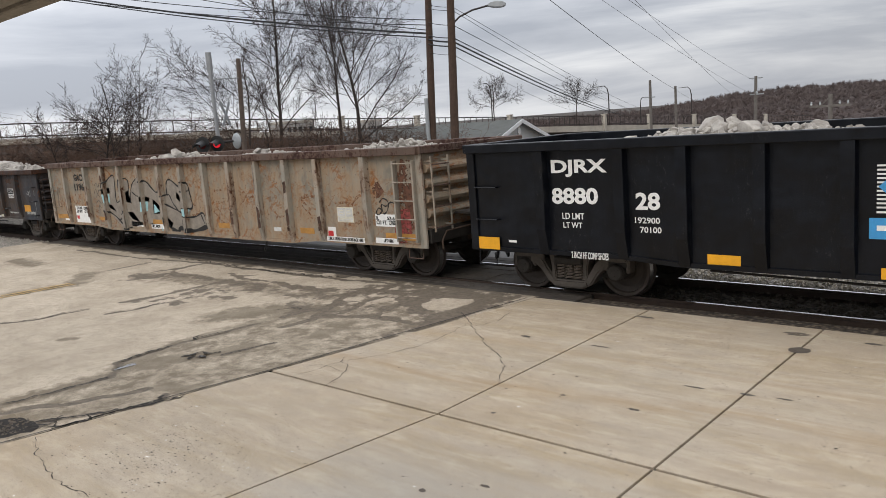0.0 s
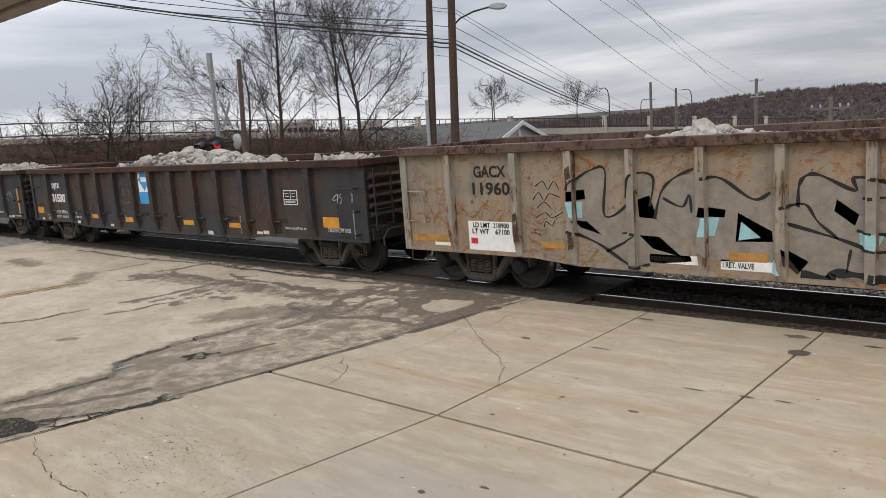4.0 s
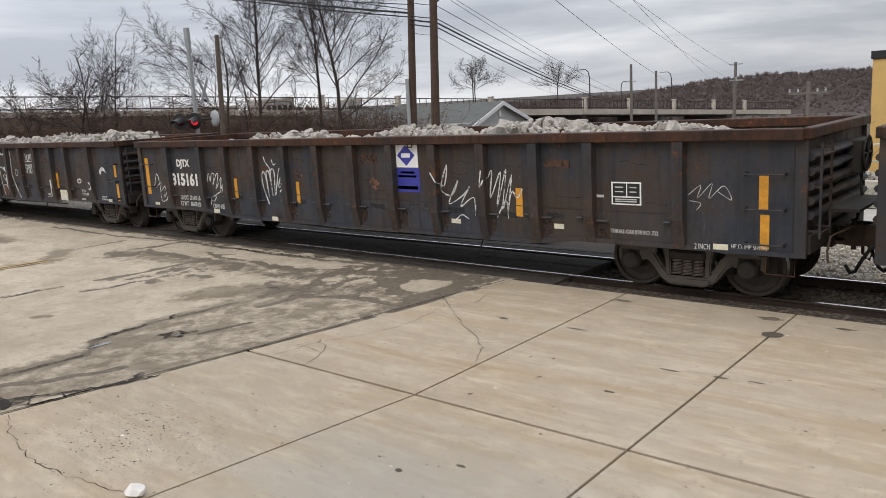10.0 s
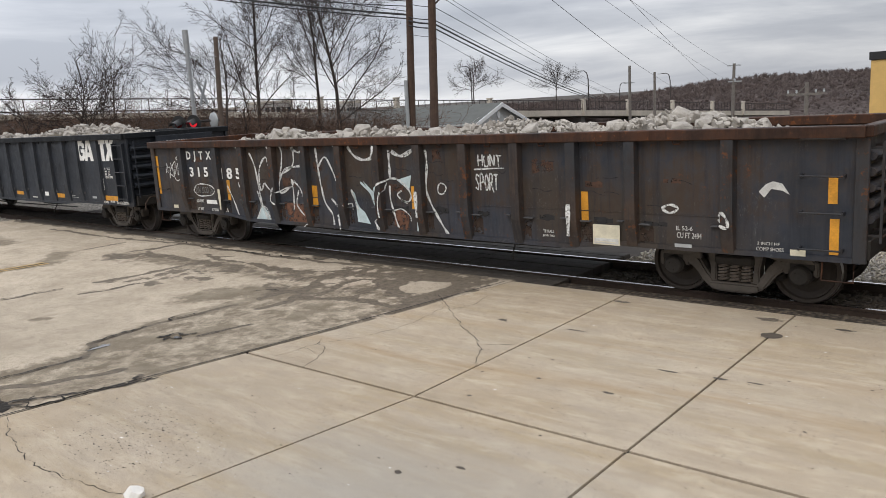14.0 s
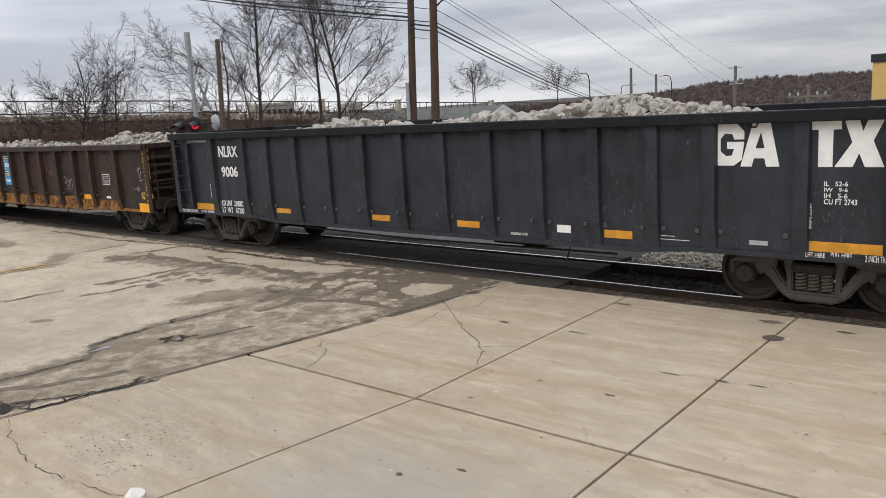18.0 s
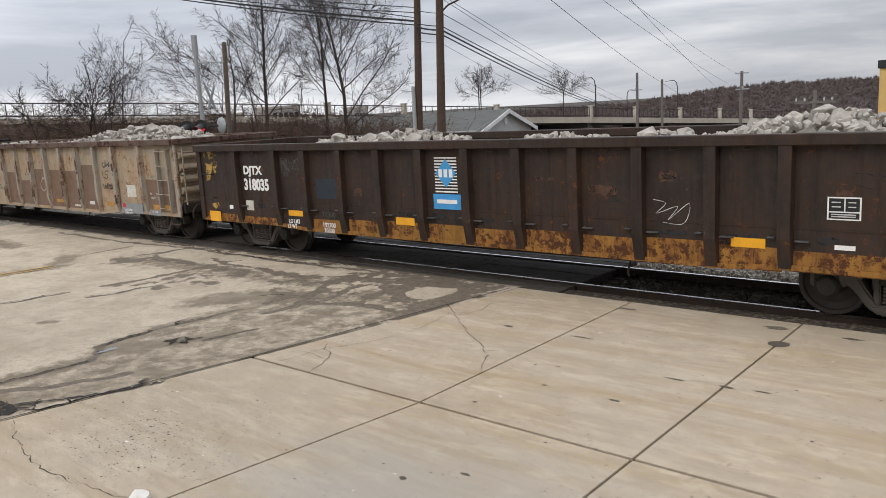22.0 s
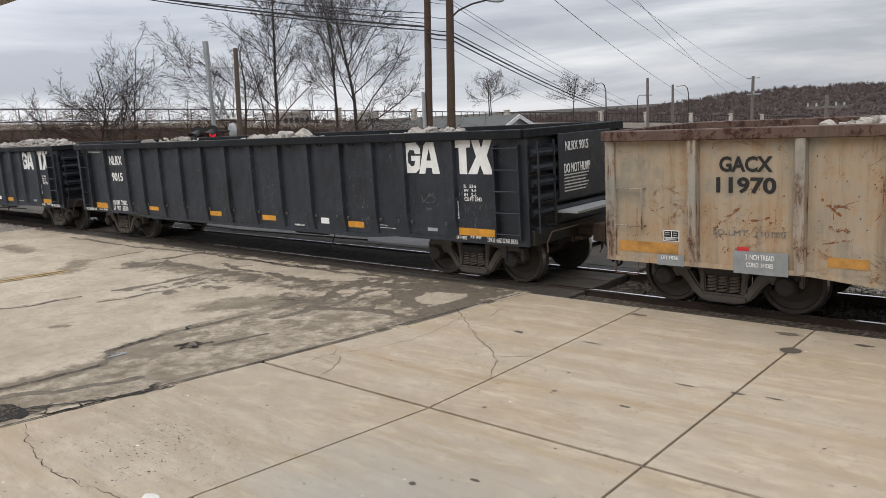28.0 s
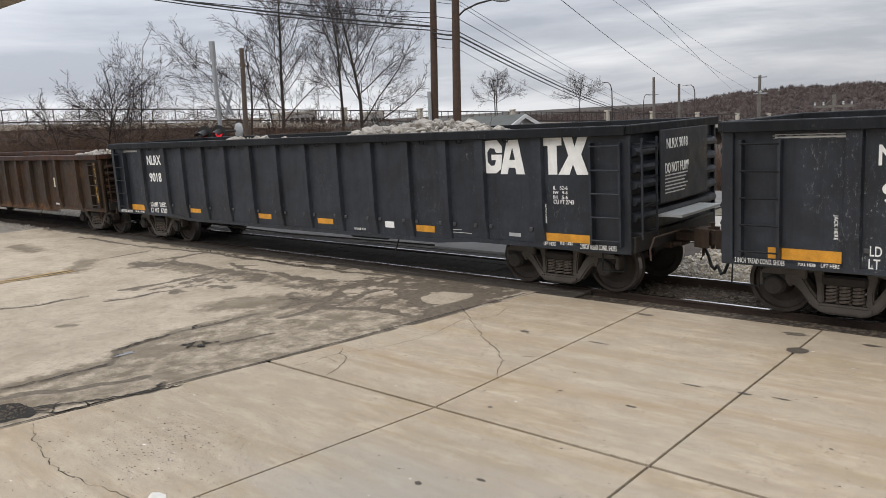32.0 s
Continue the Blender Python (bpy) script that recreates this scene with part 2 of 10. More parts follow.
def concrete_slab():
    m, t, b = material("worn_concrete")
    v = coords(t, world=True)
    big = noise_tex(t, v, 0.45, 4, 0.55)
    sweep = noise_tex(t, coords(t, (0.28, 2.4, 1), world=True), 1.0, 8, 0.7)
    drag = noise_tex(t, coords(t, (0.5, 9.0, 1), (4, 2, 0), world=True), 1.2, 6, 0.7)
    fine = noise_tex(t, v, 18, 6, 0.75)
    grit = noise_tex(t, v, 150, 2, 0.6)
    col = ramp_of(t, big, (0.38, (0.445, 0.345, 0.232)), (0.62, (0.49, 0.405, 0.302)))
    col = mixed(t, ramp_of(t, sweep, (0.47, grey(0.0)), (0.64, grey(0.85))), col, (0.40, 0.305, 0.18))
    col = mixed(t, ramp_of(t, drag, (0.53, grey(0.0)), (0.74, grey(0.5))), col, (0.265, 0.21, 0.155))
    col = mixed(t, ramp_of(t, drag, (0.24, grey(0.6)), (0.46, grey(0.0))), col, (0.61, 0.525, 0.395))
    col = mixed(t, ramp_of(t, fine, (0.5, grey(0.0)), (0.78, grey(0.5))), col, (0.255, 0.215, 0.165))
    col = mixed(t, ramp_of(t, grit, (0.34, grey(0.95)), (0.5, grey(0.0))), col, (0.175, 0.142, 0.105))
    col = mixed(t, ramp_of(t, grit, (0.55, grey(0.0)), (0.68, grey(0.75))), col, (0.60, 0.53, 0.44))
    for scale, size, lo in ((5.0, 0.05, 0.5), (13.0, 0.1, 0.46), (30.0, 0.16, 0.5)):
        spots = node(t, "ShaderNodeTexVoronoi", Scale=scale)
        t.links.new(v, spots.inputs["Vector"])
        gate = ramp_of(t, noise_tex(t, v, 0.4 + scale * 0.12, 3), (lo + 0.02, grey(0.0)), (lo + 0.09, grey(0.95)))
        dots = ramp_of(t, spots.outputs["Distance"], (size, grey(1.0)), (size * 1.5, grey(0.0)))
        col = mixed(t, mixed(t, 1.0, dots, gate, "MULTIPLY"), col, (0.14, 0.115, 0.09))
    blot = noise_tex(t, coords(t, (0.7, 1.6, 1), (1, 3, 0), world=True), 2.6, 9, 0.72)
    col = mixed(t, ramp_of(t, blot, (0.5, grey(0.0)), (0.66, grey(0.42))), col, (0.30, 0.25, 0.185))
    col = mixed(t, ramp_of(t, blot, (0.34, grey(0.4)), (0.48, grey(0.0))), col, (0.61, 0.535, 0.41))
    cool = ramp_of(t, noise_tex(t, coords(t, (1, 1.5, 1), (2, 6, 0), world=True), 0.22, 5, 0.6), (0.47, grey(0.0)), (0.6, grey(0.25)))
    col = mixed(t, cool, col, (0.37, 0.33, 0.27))
    # brown sweeps left by turning wheels, and a greyer tone fading outwards from (-3.9, 3.6)
    sep = node(t, "ShaderNodeSeparateXYZ")
    t.links.new(v, sep.inputs[0])
    bend = summed(t, noise_tex(t, coords(t, (0.25, 0.6, 1), (0, 5, 0), world=True), 1.0, 3, 0.5), 1.6, sep.outputs["X"], 0.07)
    for y, wide, hue, share in ((7.0, 0.26, (0.33, 0.225, 0.115), 0.6), (8.25, 0.2, (0.36, 0.26, 0.15), 0.45), (6.1, 0.16, (0.30, 0.24, 0.17), 0.4)):
        off = node(t, "ShaderNodeMath")
        off.operation = "ABSOLUTE"
        lane = node(t, "ShaderNodeMath")
        lane.operation = "SUBTRACT"
        t.links.new(summed(t, sep.outputs["Y"], 1.0, bend, -1.0), lane.inputs[0])
        lane.inputs[1].default_value = y - 0.55
        t.links.new(lane.outputs[0], off.inputs[0])
        band = ramp_of(t, summed(t, off.outputs[0], 1.0, fine, 0.3), (0.12, grey(share)), (0.15 + wide, grey(0.0)))
        col = mixed(t, mixed(t, 1.0, band, ramp_of(t, drag, (0.36, grey(0.2)), (0.56, grey(1.0))), "MULTIPLY"), col, hue)
    away = node(t, "ShaderNodeVectorMath")
    away.operation = "DISTANCE"
    t.links.new(v, away.inputs[0])
    away.inputs[1].default_value = (-3.9, 3.6, 0.0)
    film = ramp_of(t, summed(t, away.outputs["Value"], 0.2, sweep, 0.4), (0.34, grey(0.6)), (0.66, grey(0.0)))
    col = mixed(t, film, col, (0.345, 0.325, 0.29))
    t.links.new(col, b.inputs["Base Color"])
    b.inputs["Roughness"].default_value = 0.85
    bump(t, b, mixed(t, 0.5, fine, grit), 0.55, 0.008)
    return m


def worn_road():
    """Old pale concrete with grey weathering; tar that has crept along cracks and frayed over the slabs comes with the mesh."""
    m, t, b = material("patched_road")
    v = coords(t, world=True)
    tarry, grimy = t.nodes.new("ShaderNodeAttribute"), t.nodes.new("ShaderNodeAttribute")
    tarry.attribute_name, grimy.attribute_name = "tar", "grime"
    fine, grit = noise_tex(t, v, 9, 7, 0.75), noise_tex(t, v, 110, 2, 0.6)
    lace = noise_tex(t, coords(t, (1.0, 1.0, 1), (3, 1, 0), world=True), 2.1, 6, 0.58)
    big = noise_tex(t, coords(t, (1.0, 1.3, 1), world=True), 0.8, 6, 0.65)
    mott = noise_tex(t, coords(t, (1.0, 1.0, 1), (9, 4, 0), world=True), 3.6, 7, 0.7)
    light = ramp_of(t, big, (0.36, (0.42, 0.35, 0.262)), (0.62, (0.55, 0.468, 0.362)))
    light = mixed(t, ramp_of(t, mott, (0.5, grey(0.0)), (0.72, grey(0.6))), light, (0.28, 0.232, 0.172))
    light = mixed(t, ramp_of(t, fine, (0.5, grey(0.0)), (0.8, grey(0.6))), light, (0.22, 0.185, 0.145))
    # a grey-brown film round the broken places, worn through in smears
    film = summed(t, grimy.outputs["Fac"], 0.85, mott, 1.8)
    film = summed(t, film, 1.0, fine, 0.5)
    film = ramp_of(t, summed(t, film, 0.5, film, 0.0), (0.66, grey(0.0)), (0.88, grey(0.9)))
    film = mixed(t, 1.0, film, ramp_of(t, grimy.outputs["Fac"], (0.04, grey(0.0)), (0.3, grey(1.0))), "MULTIPLY")
    light = mixed(t, film, light, mixed(t, ramp_of(t, lace, (0.42, grey(0.0)), (0.6, grey(1.0))), (0.165, 0.132, 0.090), (0.245, 0.205, 0.148)))
    tar = ramp_of(t, fine, (0.38, (0.082, 0.064, 0.046)), (0.6, (0.165, 0.132, 0.096)))
    edge = summed(t, tarry.outputs["Fac"], 0.27, lace, 0.7)
    edge = summed(t, edge, 1.0, fine, 0.12)
    mask = ramp_of(t, edge, (0.555, grey(0.0)), (0.60, grey(0.93)))
    mask = mixed(t, 1.0, mask, ramp_of(t, tarry.outputs["Fac"], (0.1, grey(0.0)), (0.3, grey(1.0))), "MULTIPLY")
    col = mixed(t, mask, light, tar)
    col = mixed(t, ramp_of(t, grit, (0.32, grey(0.5)), (0.52, grey(0.0))), col, (0.10, 0.085, 0.07))
    col = mixed(t, ramp_of(t, grit, (0.6, grey(0.0)), (0.75, grey(0.3))), col, (0.5, 0.45, 0.38))
    t.links.new(col, b.inputs["Base Color"])
    t.links.new(ramp_of(t, mask, (0.0, grey(0.9)), (1.0, grey(0.72))), b.inputs["Roughness"])
    b.inputs["Specular IOR Level"].default_value = 0.3
    bump(t, b, mixed(t, 0.5, fine, grit), 0.6, 0.014)
    return m


def gravel_mat(name, lo, hi, scale=22):
    m, t, b = material(name)
    v = coords(t, world=True)
    vor = node(t, "ShaderNodeTexVoronoi", Scale=scale)
    t.links.new(v, vor.inputs["Vector"])
    n = noise_tex(t, v, 0.8, 4)
    sep = node(t, "ShaderNodeSeparateColor")
    t.links.new(vor.outputs["Color"], sep.inputs[0])
    col = ramp_of(t, sep.outputs[0], (0.1, lo), (0.9, hi))
    # contact shade painted into the gaps between the stones
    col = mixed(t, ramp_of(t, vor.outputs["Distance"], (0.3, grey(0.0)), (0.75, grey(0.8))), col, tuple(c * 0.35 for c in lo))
    col = mixed(t, ramp_of(t, n, (0.35, grey(0.5)), (0.65, grey(0.0))), col, lo)
    t.links.new(col, b.inputs["Base Color"])
    b.inputs["Roughness"].default_value = 0.95
    bump(t, b, vor.outputs["Distance"], 0.9, -0.04)
    return m


def stone_mat():
    m, t, b = material("pale_limestone")
    v = coords(t)
    info = node(t, "ShaderNodeObjectInfo")
    n1, n2 = noise_tex(t, v, 2.5, 5), noise_tex(t, v, 22, 4)
    col = ramp_of(t, n1, (0.3, (0.25, 0.226, 0.196)), (0.6, (0.485, 0.452, 0.405)))
    col = mixed(t, ramp_of(t, n2, (0.5, grey(0.0)), (0.85, grey(0.6))), col, (0.3, 0.27, 0.24))
    col = mixed(t, ramp_of(t, info.outputs["Random"], (0.0, grey(0.5)), (0.7, grey(0.0))), col, (0.36, 0.335, 0.31))
    t.links.new(col, b.inputs["Base Color"])
    b.inputs["Roughness"].default_value = 0.9
    bump(t, b, n2, 0.5, 0.03)
    return m


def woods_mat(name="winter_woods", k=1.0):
    """Leafless woods: grey-brown, the colour paled for distance haze, finely streaked by stems and crowns."""
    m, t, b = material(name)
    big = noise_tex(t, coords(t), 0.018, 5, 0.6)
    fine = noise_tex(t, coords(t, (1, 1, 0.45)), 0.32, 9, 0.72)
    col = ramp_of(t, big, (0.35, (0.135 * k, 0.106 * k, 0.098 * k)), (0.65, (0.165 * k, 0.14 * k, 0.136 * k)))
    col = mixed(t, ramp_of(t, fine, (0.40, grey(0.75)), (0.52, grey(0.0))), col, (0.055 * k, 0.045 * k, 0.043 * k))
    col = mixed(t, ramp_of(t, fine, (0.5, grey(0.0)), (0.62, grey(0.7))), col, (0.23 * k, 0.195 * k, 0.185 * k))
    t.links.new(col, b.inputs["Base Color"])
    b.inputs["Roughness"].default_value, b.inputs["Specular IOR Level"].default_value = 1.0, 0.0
    bump(t, b, fine, 0.8, 1.2)
    return m


M = {}
M["slab"] = concrete_slab()
M["road"] = worn_road()
M["crack"] = plain("dark_crack", (0.03, 0.025, 0.02), 0.95, vary=0.4, scale=12, world=True)
M["joint"] = plain("joint_dirt", (0.014, 0.011, 0.008), 0.95, vary=0.4, scale=9, world=True)
M["oil"] = plain("dark_oil", (0.085, 0.068, 0.052), 0.75, vary=0.3, scale=14, world=True)
M["stain"] = ragged("oil_stain", (0.13, 0.105, 0.08), 0.44, 0.85, 9)
M["puddle"] = plain("shallow_water", (0.10, 0.095, 0.09), 0.06, vary=0.1, bumpy=0.02, world=True)
M["yellow_line"] = plain("worn_yellow_paint", (0.44, 0.29, 0.115), 0.8, vary=0.35, scale=8, world=True)
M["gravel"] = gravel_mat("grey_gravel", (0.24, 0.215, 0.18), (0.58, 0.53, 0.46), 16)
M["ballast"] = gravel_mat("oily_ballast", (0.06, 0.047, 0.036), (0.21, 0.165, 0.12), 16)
M["earth"] = plain("winter_ground", (0.05, 0.04, 0.032), 0.95, vary=0.4, scale=0.3, bumpy=0.5, world=True)
M["lot"] = plain("pale_lot", (0.36, 0.34, 0.31), 0.9, vary=0.25, scale=0.8, world=True)
M["yard"] = gravel_mat("olive_gravel", (0.15, 0.135, 0.095), (0.36, 0.33, 0.26), 9)
M["asphalt"] = plain("grey_asphalt", (0.15, 0.145, 0.14), 0.85, vary=0.25, scale=1.2, world=True)
M["plank"] = plain("oiled_crossing_timber", (0.06, 0.05, 0.041), 0.8, vary=0.5, scale=3)
M["tie"] = plain("creosoted_tie", (0.024, 0.0205, 0.018), 0.9, vary=0.4, scale=4)
M["rail_side"] = plain("rusty_rail", (0.05, 0.033, 0.024), 0.8, 0.2, 0.4, 4)
M["rail_top"] = plain("polished_rail", (0.62, 0.62, 0.62), 0.22, 1.0, 0.1, 4, 0.03)
M["steel_dark"] = plain("grimy_cast_steel", (0.030, 0.026, 0.0225), 0.75, 0.1, 0.45, 3)
M["side_frame"] = plain("dusty_cast_steel", (0.088, 0.076, 0.065), 0.8, 0.1, 0.4, 3)
M["wheel"] = plain("brown_wheel_steel", (0.047, 0.037, 0.030), 0.7, 0.2, 0.35, 3)
M["coupler"] = plain("rusty_coupler_steel", (0.055, 0.035, 0.024), 0.85, 0.1, 0.45, 5)
M["tread"] = plain("bright_tread", (0.35, 0.34, 0.33), 0.35, 0.9, 0.2, 5)
M["white"] = plain("white_stencil", (0.80, 0.80, 0.78), 0.7, vary=0.12, scale=8)
M["chipped_white"] = ragged("chipped_white_stencil", (0.72, 0.71, 0.68), 0.41, 0.75, 11)
M["spray"] = ragged("thin_white_spray", (0.60, 0.61, 0.60), 0.43, 0.8, 16)
M["worn_white"] = plain("worn_white_stencil", (0.55, 0.55, 0.53), 0.8, vary=0.3, scale=9)
M["black"] = plain("black_stencil", (0.012, 0.012, 0.012), 0.7, vary=0.2)
M["orange"] = plain("orange_reflective_tape", (0.60, 0.275, 0.025), 0.5, vary=0.35, scale=5)
M["dull_tape"] = plain("dirty_orange_tape", (0.40, 0.20, 0.045), 0.6, vary=0.4, scale=7)
M["amber"] = plain("amber_tape", (0.80, 0.38, 0.015), 0.45, vary=0.12, scale=5)
M["sky_blue"] = plain("bright_blue_decal", (0.05, 0.30, 0.62), 0.5, vary=0.15)
M["deep_blue"] = plain("deep_blue_decal", (0.035, 0.04, 0.30), 0.5, vary=0.15)
M["red"] = plain("red_decal", (0.55, 0.03, 0.03), 0.5, vary=0.15)
M["grey_panel"] = plain("grey_stencil_ground", (0.235, 0.25, 0.255), 0.7, vary=0.2)
M["spring"] = plain("dusty_spring_steel", (0.15, 0.125, 0.105), 0.7, 0.2, 0.4, 6)
M["mast"] = plain("aluminium_mast", (0.33, 0.34, 0.35), 0.5, 0.3, 0.15, 3)
M["lug"] = plain("dusty_grey_lug", (0.06, 0.06, 0.063), 0.7, vary=0.35, scale=9)
M["galv"] = plain("galvanised_steel", (0.42, 0.44, 0.45), 0.5, 0.4, 0.15, 3)
M["stone"] = stone_mat()
M["chip"] = plain("white_limestone", (0.70, 0.68, 0.64), 0.9, vary=0.15, scale=8, world=True)
M["bark"] = plain("winter_bark", (0.048, 0.037, 0.032), 0.95, vary=0.35, scale=3)
M["twig"] = plain("brown_twigs", (0.04, 0.029, 0.025), 0.95, vary=0.3, scale=3)
M["brush"] = plain("red_brown_brush", (0.125, 0.078, 0.056), 0.95, vary=0.35, scale=1)
M["pole_grey"] = plain("bleached_pole", (0.16, 0.145, 0.13), 0.9, vary=0.3, scale=4)
M["pole_brown"] = plain("sound_brown_pole", (0.11, 0.083, 0.066), 0.9, vary=0.3, scale=4)
M["pole_wood"] = plain("weathered_pole", (0.072, 0.044, 0.031), 0.9, vary=0.35, scale=4)
M["wire"] = plain("black_cable", (0.02, 0.02, 0.022), 0.6)
M["wire_thin"] = plain("grey_cable", (0.12, 0.12, 0.125), 0.6)
M["iron"] = plain("dark_fence_iron", (0.035, 0.028, 0.026), 0.7)
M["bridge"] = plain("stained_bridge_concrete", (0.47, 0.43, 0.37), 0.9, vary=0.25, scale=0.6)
# darker copy of the concrete: painted-in shade for retaining wall and piers
M["shadowed"] = plain("shaded_bridge_concrete", (0.16, 0.15, 0.14), 0.9)
M["shingle"] = plain("grey_shingles", (0.10, 0.105, 0.10), 0.95, vary=0.2, scale=2)
M["siding"] = plain("pale_siding", (0.52, 0.53, 0.53), 0.7, vary=0.08)
M["white_paint"] = plain("white_trim", (0.78, 0.79, 0.80), 0.6, vary=0.06)
M["yellow_wall"] = plain("yellow_block_wall", (0.66, 0.43, 0.15), 0.8, vary=0.1, scale=2)
M["far_wood"] = woods_mat()
# woods colour cut to 0.62: shade painted into the slope to match the crowns
M["woods_dark"] = woods_mat("winter_woods_darkened", 0.62)
M["far_wall"] = plain("far_wall", (0.40, 0.38, 0.36), 0.8, vary=0.1)
M["glass_dark"] = plain("dark_window", (0.03, 0.035, 0.04), 0.12, vary=0.1)
M["soffit"] = plain("grey_soffit", (0.2, 0.178, 0.148), 0.8, vary=0.35, scale=7)
M["black_gloss"] = plain("black_signal_paint", (0.02, 0.02, 0.02), 0.45)
mm, tt, bb = material("lit_red_lens")
bb.inputs["Base Color"].default_value = (0.5, 0.01, 0.01, 1)
bb.inputs["Emission Color"].default_value = (1.0, 0.03, 0.05, 1)
bb.inputs["Emission Strength"].default_value = 0.6
M["red_lens"] = mm
mm, tt, bb = material("unlit_red_lens")
bb.inputs["Base Color"].default_value = (0.10, 0.012, 0.012, 1)
bb.inputs["Roughness"].default_value = 0.2
M["dim_lens"] = mm
M["cream"] = plain("cream_stencil", (0.62, 0.58, 0.45), 0.7, vary=0.2)
M["sooty_run"] = ragged("sooty_rust_run", (0.036, 0.022, 0.015), 0.45, 0.9, 5)
M["dark_scuff"] = ragged("dark_scuffed_paint", (0.017, 0.0165, 0.017), 0.44, 0.8, 6)
M["rust_scrape"] = ragged("scraped_rust", (0.155, 0.062, 0.025), 0.48, 0.9, 7)
M["rust_fleck"] = plain("rust_fleck", (0.06, 0.032, 0.02), 0.9, vary=0.3, scale=20)
M["brown_smear"] = ragged("brown_rust_smear", (0.068, 0.035, 0.022), 0.46, 0.9, 4)
M["rust_runs"] = ragged("streaked_rust", (0.13, 0.06, 0.036), 0.46, 0.9, 4)
M["red_runs"] = ragged("faded_red_runs", (0.26, 0.055, 0.05), 0.46, 0.8, 7)
M["pale_fill"] = plain("pale_spray_fill", (0.245, 0.215, 0.18), 0.75, vary=0.3, scale=5)
M["aqua"] = plain("aqua_spray", (0.30, 0.52, 0.55), 0.7, vary=0.2)
M["pale_aqua"] = plain("pale_aqua_spray", (0.50, 0.60, 0.62), 0.7, vary=0.25)
M["rust_chalk"] = plain("brown_chalk", (0.16, 0.08, 0.04), 0.9, vary=0.4)
M["smear2"] = plain("grey_chalk", (0.14, 0.14, 0.14), 0.9, vary=0.4, scale=20)
M["smear"] = ragged("worn_grey_smear", (0.20, 0.20, 0.195), 0.46, 0.85, 6)
M["flake"] = ragged("flaking_yellow_paint", (0.36, 0.225, 0.055), 0.505, 0.8, 4.5)
M["dim"] = plain("faded_stencil", (0.07, 0.06, 0.05), 0.85, vary=0.3)
M["faded_blue"] = plain("faded_blue_patch", (0.016, 0.024, 0.034), 0.7, vary=0.3)
M["faded_grey"] = ragged("faded_grey_patch", (0.05, 0.046, 0.042), 0.5, 0.8, 5)
M["rust_scrape"] = ragged("rusted_scrape", (0.17, 0.07, 0.028), 0.5, 0.9, 14)

# ---- mesh helpers ----


def link(name, bm, mats, parent=None, label=""):
    me = bpy.data.meshes.new(name)
    bm.to_mesh(me)
    bm.free()
    for m in mats if isinstance(mats, (list, tuple)) else [mats]:
        me.materials.append(m)
    ob = new(name, me)
    ob.parent = parent
    if label:
        ob["label"] = label
    return ob


def part(name, bm, mat, parent, label=""):
    """One mesh object under a thing or under a part."""
    return link(name, bm, mat, parent, label)


def share(name, me, parent, m=None, label=""):
    """A part on a mesh that alike parts share."""
    ob = new(name, me)
    ob.parent = parent
    if m is not None:
        ob.matrix_local = m
    if label:
        ob["label"] = label
    return ob


def thing(name, x, y, z, label, category, group="", kind=""):
    ob = new(name)
    ob.location = (x, y, z)
    ob.empty_display_size = 0.2
    return tagged(ob, label, category, group, kind)


def mesh_of(name, bm, *mats):
    me = bpy.data.meshes.new(name)
    bm.to_mesh(me)
    bm.free()
    for m in mats:
        me.materials.append(m)
    return me


def box(bm, x0, x1, y0, y1, z0, z1, bevel=0.0, mat=0):
    vs = [bm.verts.new((x, y, z)) for x in (x0, x1) for y in (y0, y1) for z in (z0, z1)]
    fs = [bm.faces.new([vs[i] for i in f]) for f in ((0, 1, 3, 2), (4, 6, 7, 5), (0, 4, 5, 1), (2, 3, 7, 6), (0, 2, 6, 4), (1, 5, 7, 3))]
    for f in fs:
        f.material_index = mat
    if bevel:
        es = list({e for f in fs for e in f.edges})
        bmesh.ops.bevel(bm, geom=es, offset=bevel, segments=1, affect="EDGES")
    return bm


def prism(bm, outline, y0, y1, axis="y", mat=0):
    """Extrudes an outline of (x, z) pairs along y (or of (y, z) along x, or of (x, y) along z)."""
    def at(p, d):
        return {"y": (p[0], d, p[1]), "x": (d, p[0], p[1]), "z": (p[0], p[1], d)}[axis]
    a = [bm.verts.new(at(p, y0)) for p in outline]
    b = [bm.verts.new(at(p, y1)) for p in outline]
    n = len(outline)
    fs = [bm.faces.new(a), bm.faces.new(b[::-1])]
    for i in range(n):
        fs.append(bm.faces.new((a[i], b[i], b[(i + 1) % n], a[(i + 1) % n])))
    for f in fs:
        f.material_index = mat
    bmesh.ops.recalc_face_normals(bm, faces=fs)
    return bm


